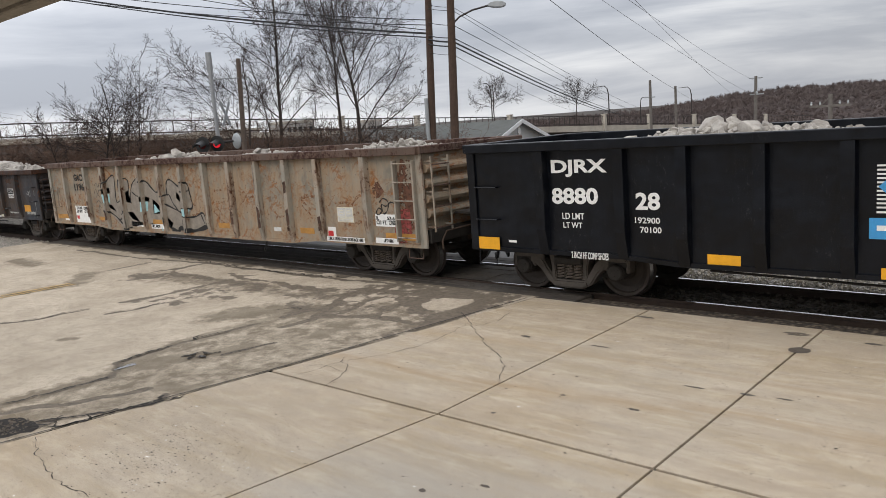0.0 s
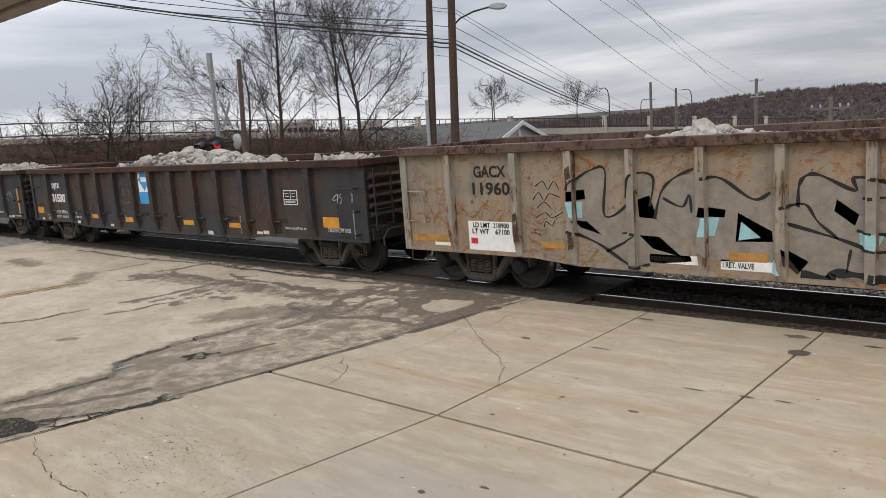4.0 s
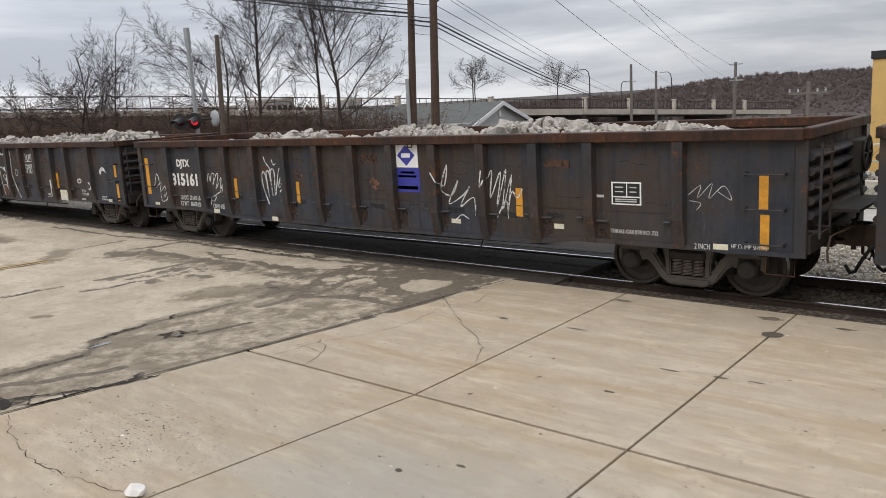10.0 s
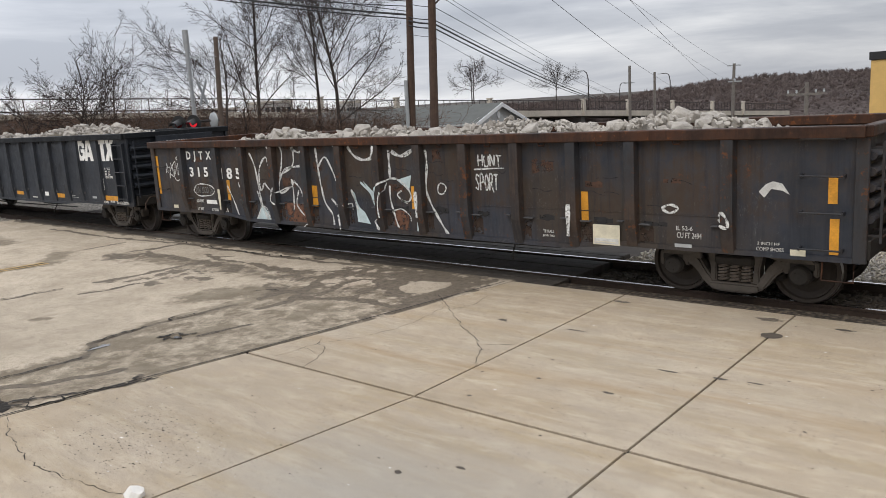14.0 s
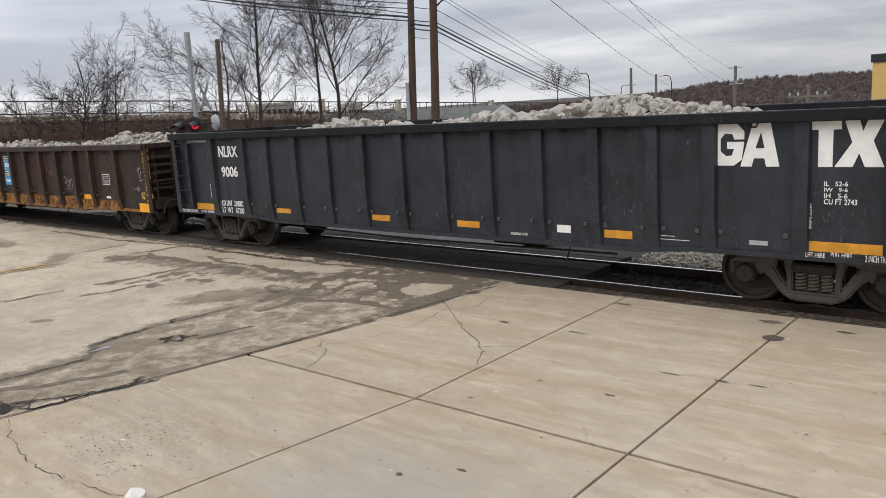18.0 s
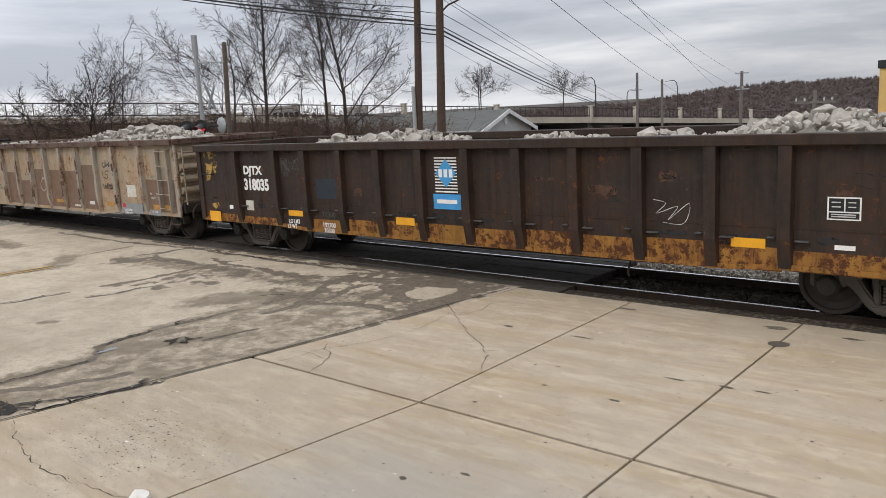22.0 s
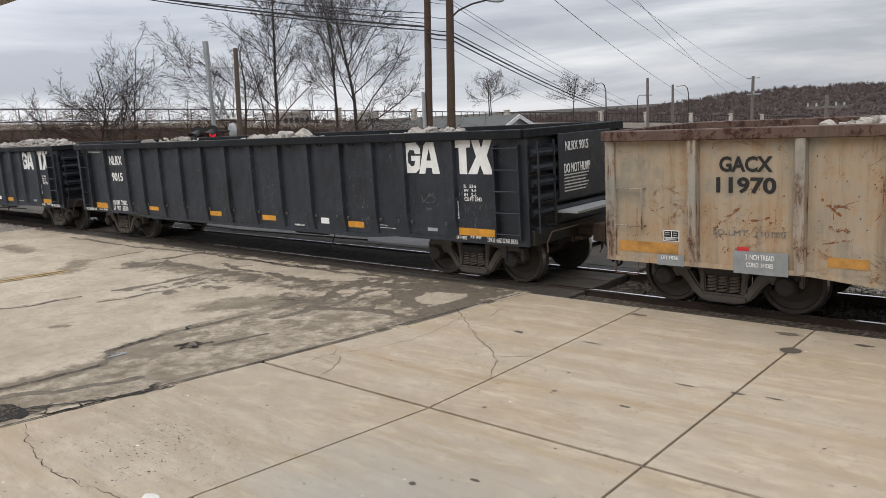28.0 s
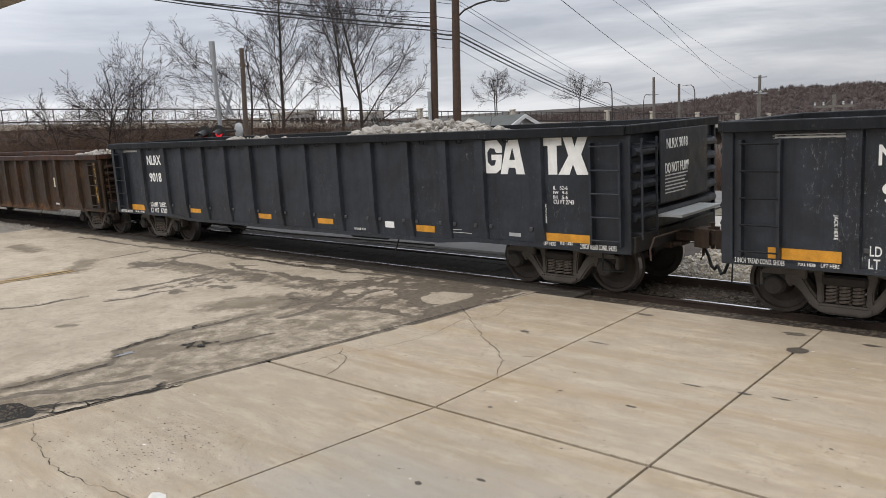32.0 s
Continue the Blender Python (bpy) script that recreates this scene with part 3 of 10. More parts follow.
def tube(bm, pts, r, sides=6, r_end=None, cap=True, mat=0):
    """A round bar along pts; it may taper."""
    pts = [Vector(p) for p in pts]
    rings = []
    up = Vector((0.31, 0.17, 0.93))
    for i, p in enumerate(pts):
        d = (pts[min(i + 1, len(pts) - 1)] - pts[max(i - 1, 0)]).normalized()
        u = d.cross(up)
        if u.length < 1e-3:
            u = d.cross(Vector((1, 0, 0)))
        u.normalize()
        w = d.cross(u)
        k = i / max(1, len(pts) - 1)
        rr = r if r_end is None else r + (r_end - r) * k
        rings.append([bm.verts.new(p + (u * math.cos(a) + w * math.sin(a)) * rr) for a in (2 * math.pi * j / sides for j in range(sides))])
    for a, b in zip(rings, rings[1:]):
        for j in range(sides):
            f = bm.faces.new((a[j], a[(j + 1) % sides], b[(j + 1) % sides], b[j]))
            f.material_index = mat
    if cap and sides > 2:
        bm.faces.new(rings[0][::-1]).material_index = mat
        bm.faces.new(rings[-1]).material_index = mat
    return bm


def lathe(bm, profile, sides=24, axis="y", mat=0):
    """Turns (radius, along) pairs about the axis."""
    rings = []
    for r, d in profile:
        ring = []
        for j in range(sides):
            a = 2 * math.pi * j / sides
            c, s = math.cos(a) * r, math.sin(a) * r
            ring.append(bm.verts.new({"y": (c, d, s), "x": (d, c, s), "z": (c, s, d)}[axis]))
        rings.append(ring)
    for a, b in zip(rings, rings[1:]):
        for j in range(sides):
            bm.faces.new((a[j], a[(j + 1) % sides], b[(j + 1) % sides], b[j])).material_index = mat
    for ring in (rings[0], rings[-1]):
        if ring:
            try:
                bm.faces.new(ring).material_index = mat
            except ValueError:
                pass
    bmesh.ops.recalc_face_normals(bm, faces=bm.faces[:])
    return bm


def ribbon(bm, pts, width, z, seed=0, rough=0.3, taper=False, mat=0, jag=0.0):
    """A flat uneven strip on the ground along (x, y) points."""
    rnd = random.Random(seed)
    fine = []
    for (x0, y0), (x1, y1) in zip(pts, pts[1:]):
        n = max(1, int(math.hypot(x1 - x0, y1 - y0) / 0.05))
        for i in range(n):
            k = i / n
            fine.append((x0 + (x1 - x0) * k, y0 + (y1 - y0) * k))
    fine.append(pts[-1])
    row = []
    for i, (x, y) in enumerate(fine):
        a, b = fine[max(0, i - 1)], fine[min(len(fine) - 1, i + 1)]
        d = Vector((b[0] - a[0], b[1] - a[1])).normalized()
        w = width * (1 + rough * rnd.uniform(-1, 1)) * 0.5
        if taper:
            w *= max(0.25, 1 - i / len(fine))
        j = width * rough * rnd.uniform(-0.5, 0.5) + jag * noise.fractal((x * 5, y * 5, seed * 3.1), 0.7, 2.2, 5)
        row.append((bm.verts.new((x - d.y * (w + j), y + d.x * (w + j), z)), bm.verts.new((x + d.y * (w - j), y - d.x * (w - j), z))))
    for a, b in zip(row, row[1:]):
        bm.faces.new((a[0], a[1], b[1], b[0])).material_index = mat
    return bm


def blob(bm, x, y, rx, ry, z, seed=0, n=18, rough=0.3):
    """An uneven flat patch."""
    rnd = random.Random(seed)
    bm.faces.new([bm.verts.new((x + rx * math.cos(a) * (1 + rough * rnd.uniform(-1, 1)), y + ry * math.sin(a) * (1 + rough * rnd.uniform(-1, 1)), z))
                  for a in (2 * math.pi * i / n for i in range(n))])
    return bm


TEXTS = {}


def text_mesh(words, mat, bold=0.0, thick=0.003):
    """Words in the built-in font, in a box from 0 to 1 across and up, standing in the plane y = 0 and facing -y."""
    key = (words, mat.name, bold)
    if key not in TEXTS:
        cu = bpy.data.curves.new("words", "FONT")
        cu.body, cu.size, cu.offset, cu.extrude, cu.resolution_u = words, 1.0, bold, thick, 3
        ob = new("words", cu)
        me = bpy.data.meshes.new_from_object(ob.evaluated_get(bpy.context.evaluated_depsgraph_get()))
        bpy.data.objects.remove(ob)
        bpy.data.curves.remove(cu)
        co = np.array([v.co for v in me.vertices])
        lo, hi = co.min(0), co.max(0)
        for v in me.vertices:
            v.co = ((v.co.x - lo[0]) / (hi[0] - lo[0]), -v.co.z, (v.co.y - lo[1]) / (hi[1] - lo[1]))
        me.materials.clear()
        me.materials.append(mat)
        TEXTS[key] = me
    return TEXTS[key]


def letters_of(me):
    """The single characters of a word's mesh, each as a mesh of its own."""
    key = ("letters", me.name)
    if key in TEXTS:
        return TEXTS[key]
    co = [tuple(v.co) for v in me.vertices]
    root = list(range(len(co)))

    def find(i):
        while root[i] != i:
            root[i] = root[root[i]]
            i = root[i]
        return i
    for e in me.edges:
        root[find(e.vertices[0])] = find(e.vertices[1])
    spans = {}
    for i, c in enumerate(co):
        k = find(i)
        a, b = spans.get(k, (9, -9))
        spans[k] = (min(a, c[0]), max(b, c[0]))
    groups = []
    for k, (a, b) in sorted(spans.items(), key=lambda s: s[1]):
        if groups and a < groups[-1][1] - 0.3 * min(b - a, groups[-1][1] - groups[-1][0]):
            groups[-1][1] = max(groups[-1][1], b)
            groups[-1][2].add(k)
        else:
            groups.append([a, b, {k}])
    out = []
    for a, b, ks in groups:
        ids = [i for i in range(len(co)) if find(i) in ks]
        at = {i: n for n, i in enumerate(ids)}
        m = bpy.data.meshes.new("character")
        m.from_pydata([co[i] for i in ids], [], [[at[i] for i in p.vertices] for p in me.polygons if p.vertices[0] in at])
        m.materials.append(me.materials[0])
        out.append(m)
    TEXTS[key] = out
    return out


def lettering(words, x0, x1, z0, z1, y, mat, parent, bold=0.02, split=False):
    me = text_mesh(words, mat, bold)
    m = Matrix.Translation((x0, y, z0)) @ Matrix.Diagonal((x1 - x0, 1, z1 - z0, 1))
    if split:
        for c in letters_of(me):
            share("character", c, parent, m)
    else:
        share("lettering", me, parent, m)["kind"] = "stuff"

# ---- ground, road, track ----
YC = 12.08                      # middle of the track
RAILS = (11.33, 12.83)
CROSS = (-27.5, -6.8)           # the level crossing along the track


def ground_height(x, y):
    """Level by the track; behind it the land falls away towards the river."""
    k = min(1.0, max(0.0, (y - 24) / 30))
    side = min(1.0, max(0.0, (x + 45) / 25, (y - 48) / 25))
    f = min(1.0, max(0.0, (math.hypot(x, y) - 110) / 170))
    return -0.26 - 3.4 * (k * k * (3 - 2 * k)) * side - 11 * f * f * (3 - 2 * f)


def spread(values, far):
    out, step = list(values), 4.0
    while out[-1] < far:
        out.append(out[-1] + step)
        step *= 1.35
    step = 4.0
    while out[0] > -far:
        out.insert(0, out[0] - step)
        step *= 1.35
    return out


bm = bmesh.new()
gx, gy = spread([-60 + 4 * i for i in range(26)], 3500), spread([-8 + 3 * i for i in range(26)], 3500)
grid = [[bm.verts.new((x, y, ground_height(x, y))) for y in gy] for x in gx]
for i in range(len(gx) - 1):
    for j in range(len(gy) - 1):
        bm.faces.new((grid[i][j], grid[i + 1][j], grid[i + 1][j + 1], grid[i][j + 1]))
tagged(link("ground", bm, M["earth"]), "bare brown winter earth", "ground", kind="structure")

# concrete apron of slabs with open joints
apron = thing("pavement", 0, 0, 0, "pale worn concrete apron in large slabs with dirty joints", "pavement", kind="structure")
XJ = [-7.95, -5.45, -2.98, -0.5, 2.0, 4.5, 7.0]
YJ = [-6.0, -2.0, 2.0, 5.78, 10.62]


def west_edge(y):
    return -8.95 + (y - 3.0) * 0.2 if y < 8 else -7.95 + (y - 8) * 0.16


for i in range(len(XJ) - 1):
    for j in range(len(YJ) - 1):
        bm = bmesh.new()
        g = 0.013
        x0, x1, y0, y1 = XJ[i] + g, XJ[i + 1] - g, YJ[j] + 0.021, YJ[j + 1] - 0.021
        if i == 0:
            x0 = None
        n = 6
        skew = 0.13 * (y1 - y0) if j == 2 else 0.0     # the nearer joint runs a little askew
        left = [(west_edge(y0 + (y1 - y0) * k / n) + g if x0 is None else x0, y0 + (y1 - y0) * k / n) for k in range(n + 1)]
        if i == 1:
            left = [(a - skew * (1 - k / n), b) for k, (a, b) in enumerate(left)]
        out = [(x1 - (skew if i == 0 else 0), y0), (x1, y1)] + left[::-1]
        prism(bm, out, -0.2, 0.0, "z")
        bmesh.ops.bevel(bm, geom=[e for e in bm.edges if all(abs(v.co.z) < 1e-5 for v in e.verts)], offset=0.004, segments=1, affect="EDGES")
        part("slab", bm, M["slab"], apron)
bm = bmesh.new()
box(bm, -10.0, 7.2, -6.2, 10.58, -0.24, -0.03)
part("joint_filling", bm, M["joint"], apron, "dark dirt that fills the joints")

# cracks and stains on the apron
cracks = thing("pavement_crack", 0, 0, 0, "fine branching cracks in the concrete", "crack", kind="structure")
CR = [
    ([(-8.05, 9.3), (-7.57, 8.88), (-7.05, 8.44), (-6.59, 8.05), (-6.2, 7.8), (-5.93, 7.56), (-5.77, 7.39), (-5.59, 7.06), (-5.46, 6.87)], 0.013),
    ([(-5.9, 7.55), (-5.61, 7.73), (-5.48, 7.8)], 0.009),
    ([(-7.3, 9.54), (-7.18, 9.07), (-7.3, 8.7)], 0.011),
    ([(-7.5, 8.8), (-7.37, 7.99), (-7.37, 7.52), (-7.49, 7.09), (-7.69, 6.75), (-7.83, 6.52)], 0.008),
    ([(-7.95, 6.7), (-7.83, 6.52), (-7.59, 6.41), (-7.39, 6.14), (-7.3, 5.83)], 0.012),
    ([(-7.83, 6.52), (-7.87, 6.12), (-7.95, 5.85)], 0.008),
    ([(-8.1, 6.2), (-7.8, 6.3), (-7.55, 6.25)], 0.007),
    ([(-8.86, 3.0), (-8.38, 2.84), (-7.76, 2.7), (-7.29, 2.65), (-6.95, 2.68), (-6.56, 2.74), (-6.28, 2.78), (-6.04, 2.88), (-5.9, 2.9)], 0.011),
]
for k, (pts, w) in enumerate(CR):
    bm = bmesh.new()
    ribbon(bm, pts, w * 0.7, 0.003, seed=k, rough=0.8, jag=0.045)
    part("crack", bm, M["crack"], cracks)
bm = bmesh.new()
blob(bm, -2.96, 9.58, 0.13, 0.12, 0.003, 4, 26, 0.12)
tagged(link("oil_spot", bm, M["oil"]), "round dark oil spot on the concrete", "stain", kind="structure")
marks = thing("pavement_stain", 0, 0, 0, "small dark scrapes and spots on the concrete", "stain", kind="structure")
for k, (x, y, rx, ry) in enumerate([(-6.3, 8.6, 0.13, 0.05), (-5.15, 8.65, 0.26, 0.03), (-3.75, 6.9, 0.12, 0.03), (-3.5, 7.8, 0.2, 0.025),
                                    (-2.95, 7.85, 0.12, 0.04), (-2.6, 7.9, 0.15, 0.02), (-2.3, 10.2, 0.2, 0.05), (-4.4, 4.4, 0.06, 0.04),
                                    (-4.0, 4.75, 0.08, 0.03), (-5.3, 10.2, 0.3, 0.06), (-3.2, 10.25, 0.25, 0.1), (-4.95, 6.1, 0.05, 0.03), (-4.6, 6.9, 0.05, 0.03)]):
    bm = bmesh.new()
    blob(bm, x, y, rx * 0.6, ry * 0.75, 0.0025 if x > -8 else 0.009, 30 + k, 26, 0.35)
    part("spot", bm, M["oil"] if rx < 0.25 else M["stain"], marks)

# pits and specks where the surface has popped
for label, mat, n, seed in (("small dark pits in the concrete", M["crack"], 1300, 8), ("small pale chips in the concrete", M["chip"], 130, 9)):
    pr = random.Random(seed)
    bm = bmesh.new()
    for k in range(n):
        if k < n * 0.3:
            x, y = pr.gauss(-7.0, 0.7), pr.gauss(3.6, 0.5)
        else:
            x, y = pr.uniform(-8.2, 1.5), pr.uniform(2.2, 10.3)
        if x < west_edge(y) + 0.1 or min(abs(x - a) for a in XJ) < 0.06:
            continue
        q = pr.uniform(0.003, 0.0075) * (1.6 if pr.random() < 0.1 else 1)
        blob(bm, x, y, q * pr.uniform(1, 2.2), q, 0.0022, k, 7, 0.5)
    tagged(link("surface_pits", bm, mat), label, "pit", kind="stuff")

# the old road over the crossing: a fine mesh, tar where it has been patched and filled
FAR_TAR = [  # middle lines of tarred cracks: width, then points
    (0.05, [(-15.43, 5.00), (-15.10, 5.47), (-15.07, 6.07), (-14.95, 6.40)]),
    (0.05, [(-14.21, 6.43), (-13.96, 6.97), (-13.92, 7.41)]),
    (0.10, [(-14.91, 7.06), (-14.64, 7.94), (-14.71, 8.76), (-14.72, 9.01)]),
    (0.07, [(-23.94, 10.24), (-19.97, 10.14), (-17.26, 10.42), (-15.13, 10.35), (-13.65, 10.33), (-12.20, 10.36), (-10.66, 10.46)]),
    (0.08, [(-18.98, 8.58), (-19.08, 9.36), (-19.06, 9.89)]),
    (0.10, [(-17.56, 9.16), (-17.37, 9.64), (-17.32, 10.15), (-17.26, 10.42)]),
    (0.06, [(-17.37, 9.64), (-16.77, 9.15), (-15.95, 9.10)]),
    (0.09, [(-15.35, 9.81), (-14.19, 9.53), (-13.49, 9.61), (-12.41, 9.36)]),
    (0.07, [(-14.19, 9.53), (-14.72, 9.68), (-14.52, 9.99)]),
]
MID_TAR = [
    (0.10, [(-10.22, 8.00), (-10.51, 8.75), (-11.00, 9.35), (-10.64, 9.69), (-10.66, 10.46)]),
    (0.08, [(-9.93, 8.38), (-10.21, 9.15), (-10.04, 9.54), (-9.52, 9.52)]),
    (0.10, [(-10.13, 7.35), (-10.10, 8.03), (-9.58, 8.31), (-8.88, 8.53), (-8.30, 8.45)]),
    (0.12, [(-12.64, 9.54), (-11.65, 9.45), (-10.87, 9.90), (-9.76, 10.14), (-8.92, 10.42)]),
    (0.08, [(-10.67, 7.76), (-10.64, 8.22), (-10.51, 8.75)]),
    (0.09, [(-9.27, 8.53), (-9.44, 9.09), (-9.28, 9.55), (-9.35, 9.85)]),
    (0.14, [(-8.43, 8.98), (-7.98, 9.44), (-8.11, 9.89), (-8.49, 10.30), (-9.10, 10.33), (-9.31, 9.87), (-9.04, 9.30), (-8.43, 8.98)]),
]
NEAR_TAR = [
    (0.06, [(-10.43, 3.24), (-10.32, 3.78), (-10.21, 4.48), (-10.80, 4.92), (-10.86, 5.33), (-10.85, 5.78), (-10.88, 6.23), (-10.79, 6.74), (-10.75, 7.25)]),
    (0.08, [(-9.33, 3.13), (-9.18, 3.44), (-8.99, 3.72), (-8.77, 3.98), (-8.68, 4.29), (-8.81, 4.51)]),
    (0.08, [(-10.06, 3.11), (-9.90, 3.44), (-9.71, 3.70), (-9.52, 4.10), (-9.29, 4.50)]),
    (0.06, [(-9.70, 5.89), (-9.58, 6.22), (-9.51, 6.67)]),
]
FRAYED = [  # patches where tar lies in scraps over the slab: how much, then the outline
    (0.58, [(-14.91, 7.06), (-14.77, 8.80), (-14.32, 9.34), (-13.05, 8.74), (-12.59, 7.80), (-13.85, 7.14)]),
    (0.66, [(-17.43, 8.11), (-17.92, 8.92), (-16.57, 9.47), (-14.43, 9.42), (-12.86, 9.43), (-12.18, 9.18), (-13.05, 8.74), (-15.95, 9.10)]),
    (0.60, [(-12.62, 9.25), (-10.70, 10.50), (-9.76, 10.14), (-8.93, 8.71), (-9.98, 7.92), (-10.83, 7.89)]),
    (0.86, [(-10.88, 10.52), (-7.6, 10.81), (-7.85, 9.68), (-8.0, 8.59), (-7.86, 7.63), (-8.30, 8.45), (-9.35, 9.14)]),
    (0.72, [(-7.6, 10.74), (-7.8, 8.97), (-7.8, 7.67), (-8.0, 6.78), (-8.15, 6.22), (-8.33, 6.17), (-8.30, 7.38), (-8.42, 8.71), (-8.31, 10.15)]),
]
GRIME = [  # grey weathered bands: half width, strength, middle line
    (0.42, 0.85, [(-10.43, 3.24), (-10.32, 3.78), (-10.21, 4.48), (-10.74, 5.27), (-10.82, 6.19), (-10.75, 7.25), (-10.81, 8.36)]),
    (0.22, 0.6, [(-10.10, 3.13), (-9.71, 3.70), (-9.29, 4.50)]),
    (0.48, 1.0, [(-10.47, 4.87), (-10.07, 5.61), (-9.71, 6.21)]),
    (0.26, 1.0, [(-9.09, 4.63), (-8.54, 4.97)]),
    (0.75, 0.95, [(-11.77, 7.38), (-11.30, 8.00), (-10.45, 8.32)]),
    (0.45, 0.8, [(-9.14, 7.23), (-9.35, 7.87)]),
    (0.30, 0.75, [(-8.55, 5.70), (-7.82, 7.59)]),
    (0.17, 0.85, [(-13.05, 5.08), (-12.93, 5.18)]),
    (0.5, 0.8, [(-19.2, 8.3), (-18.1, 7.5), (-18.5, 6.3)]),
    (0.5, 0.8, [(-24.2, 8.5), (-22.4, 8.3)]),
    (0.7, 0.6, [(-17.2, 8.8), (-14.0, 9.1), (-11.0, 9.2)]),
]
WORN = [(-10.4, 3.2), (-10.3, 4.5), (-10.9, 5.3), (-10.9, 7.2), (-11.1, 8.6), (-9.6, 9.4), (-8.2, 8.8), (-7.7, 8.2), (-8.2, 5.6), (-8.7, 4.0), (-9.2, 3.1)]   # the most worn stretch
HOLES = [(-9.93, 5.70, 0.13, 0.03), (-10.52, 4.87, 0.2, 0.02), (-9.56, 2.98, 0.36, 0.07)]


def segments(pts):
    return zip(pts, pts[1:])


def off_line(px, py, a, b):
    """Distance of every place from the stretch a to b."""
    ux, uy = b[0] - a[0], b[1] - a[1]
    k = np.clip(((px - a[0]) * ux + (py - a[1]) * uy) / (ux * ux + uy * uy), 0, 1)
    return np.hypot(px - a[0] - k * ux, py - a[1] - k * uy)


def inside(px, py, outline):
    odd = np.zeros(px.shape, bool)
    for a, b in segments(outline + outline[:1]):
        cross = (a[1] > py) != (b[1] > py)
        odd ^= cross & (px < (b[0] - a[0]) * (py - a[1]) / (b[1] - a[1] + 1e-9) + a[0])
    return odd


def fast_noise(x, y, s, seed):
    out = np.empty(x.size)
    for i, (a, b) in enumerate(zip(x.ravel() * s, y.ravel() * s)):
        out[i] = noise.fractal((a + seed, b, seed * 1.7), 0.9, 2.1, 4)
    return out.reshape(x.shape)


RX = np.concatenate([np.linspace(-28, -15.5, 85), np.linspace(-15.5, -7.2, 208)[1:]])
RY = np.concatenate([np.linspace(-6, 2.4, 26), np.linspace(2.4, 10.72, 208)[1:]])
XX, YY = np.meshgrid(RX, RY, indexing="ij")
WARP = fast_noise(XX, YY, 1.3, 3.0)
SWAY = fast_noise(XX, YY, 3.4, 8.0)
PX, PY = XX + 0.07 * WARP + 0.03 * SWAY, YY + 0.07 * SWAY - 0.04 * WARP
TARRY, GRIMY = np.zeros_like(XX), np.zeros_like(XX)
for w, pts in FAR_TAR + MID_TAR + NEAR_TAR:
    for a, b in segments(pts):
        TARRY = np.maximum(TARRY, np.clip(1.55 - off_line(PX, PY, a, b) / w, 0, 1))
for share_, outline in FRAYED:
    rim = np.min([off_line(PX, PY, a, b) for a, b in segments(outline + outline[:1])], 0)
    TARRY = np.maximum(TARRY, share_ * np.clip(np.where(inside(PX, PY, outline), 0.6 + rim / 0.3, 0.6 - rim / 0.3), 0, 1))
# a bare pale slab inside the tar beside the rails
TARRY *= np.clip((np.hypot((PX + 8.66) / 0.42, (PY - 9.62) / 0.5) - 0.75) / 0.25, 0, 1)
for w, share_, pts in GRIME:
    for a, b in segments(pts):
        GRIMY = np.maximum(GRIMY, share_ * np.clip(1.3 * (1 - off_line(PX, PY, a, b) / w), 0, 1))
rim = np.min([off_line(PX, PY, a, b) for a, b in segments(WORN + WORN[:1])], 0)
GRIMY = np.maximum(GRIMY, 0.54 * np.clip(np.where(inside(PX, PY, WORN), 0.6 + rim / 0.5, 0.6 - rim / 0.5), 0, 1))
TARRY = np.maximum(TARRY, np.clip((YY - 10.3 + 0.1 * SWAY) / 0.4, 0, 1) * 0.9)
ZZ = -0.004 - 0.005 * TARRY + 0.005 * WARP
for hx, hy, hr, hd in HOLES:
    out = np.hypot(PX - hx + 0.06 * SWAY, (PY - hy) * 1.3 + 0.06 * WARP) / hr
    ZZ -= hd * np.clip(1.2 - out, 0, 0.5) ** 0.6
    GRIMY = np.maximum(GRIMY, np.clip(1.9 - out, 0, 1))
TARRY = np.maximum(TARRY, np.clip(1.5 - np.hypot(PX + 9.56, (PY - 2.98) * 1.3) / 0.34, 0, 1))
WEST = np.vectorize(west_edge)(YY)
keep = XX < WEST + 0.03
nx, ny = XX.shape
co = np.stack([XX, YY, ZZ], -1).reshape(-1, 3)
co[:, 0] = np.minimum(co[:, 0], WEST.reshape(-1) - 0.006)
idx = np.arange(nx * ny).reshape(nx, ny)
quads = np.stack([idx[:-1, :-1], idx[1:, :-1], idx[1:, 1:], idx[:-1, 1:]], -1)[keep[:-1, :-1]].reshape(-1, 4)
me = bpy.data.meshes.new("road")
me.from_pydata(co.tolist(), [], quads.tolist())
attr = me.attributes.new("tar", "FLOAT", "POINT")
attr.data.foreach_set("value", TARRY.reshape(-1).astype(np.float32))
attr = me.attributes.new("grime", "FLOAT", "POINT")
attr.data.foreach_set("value", GRIMY.reshape(-1).astype(np.float32))
me.materials.append(M["road"])
tagged(new("road", me), "old pale road surface with dark tar patches, filled cracks and potholes", "road", kind="structure")

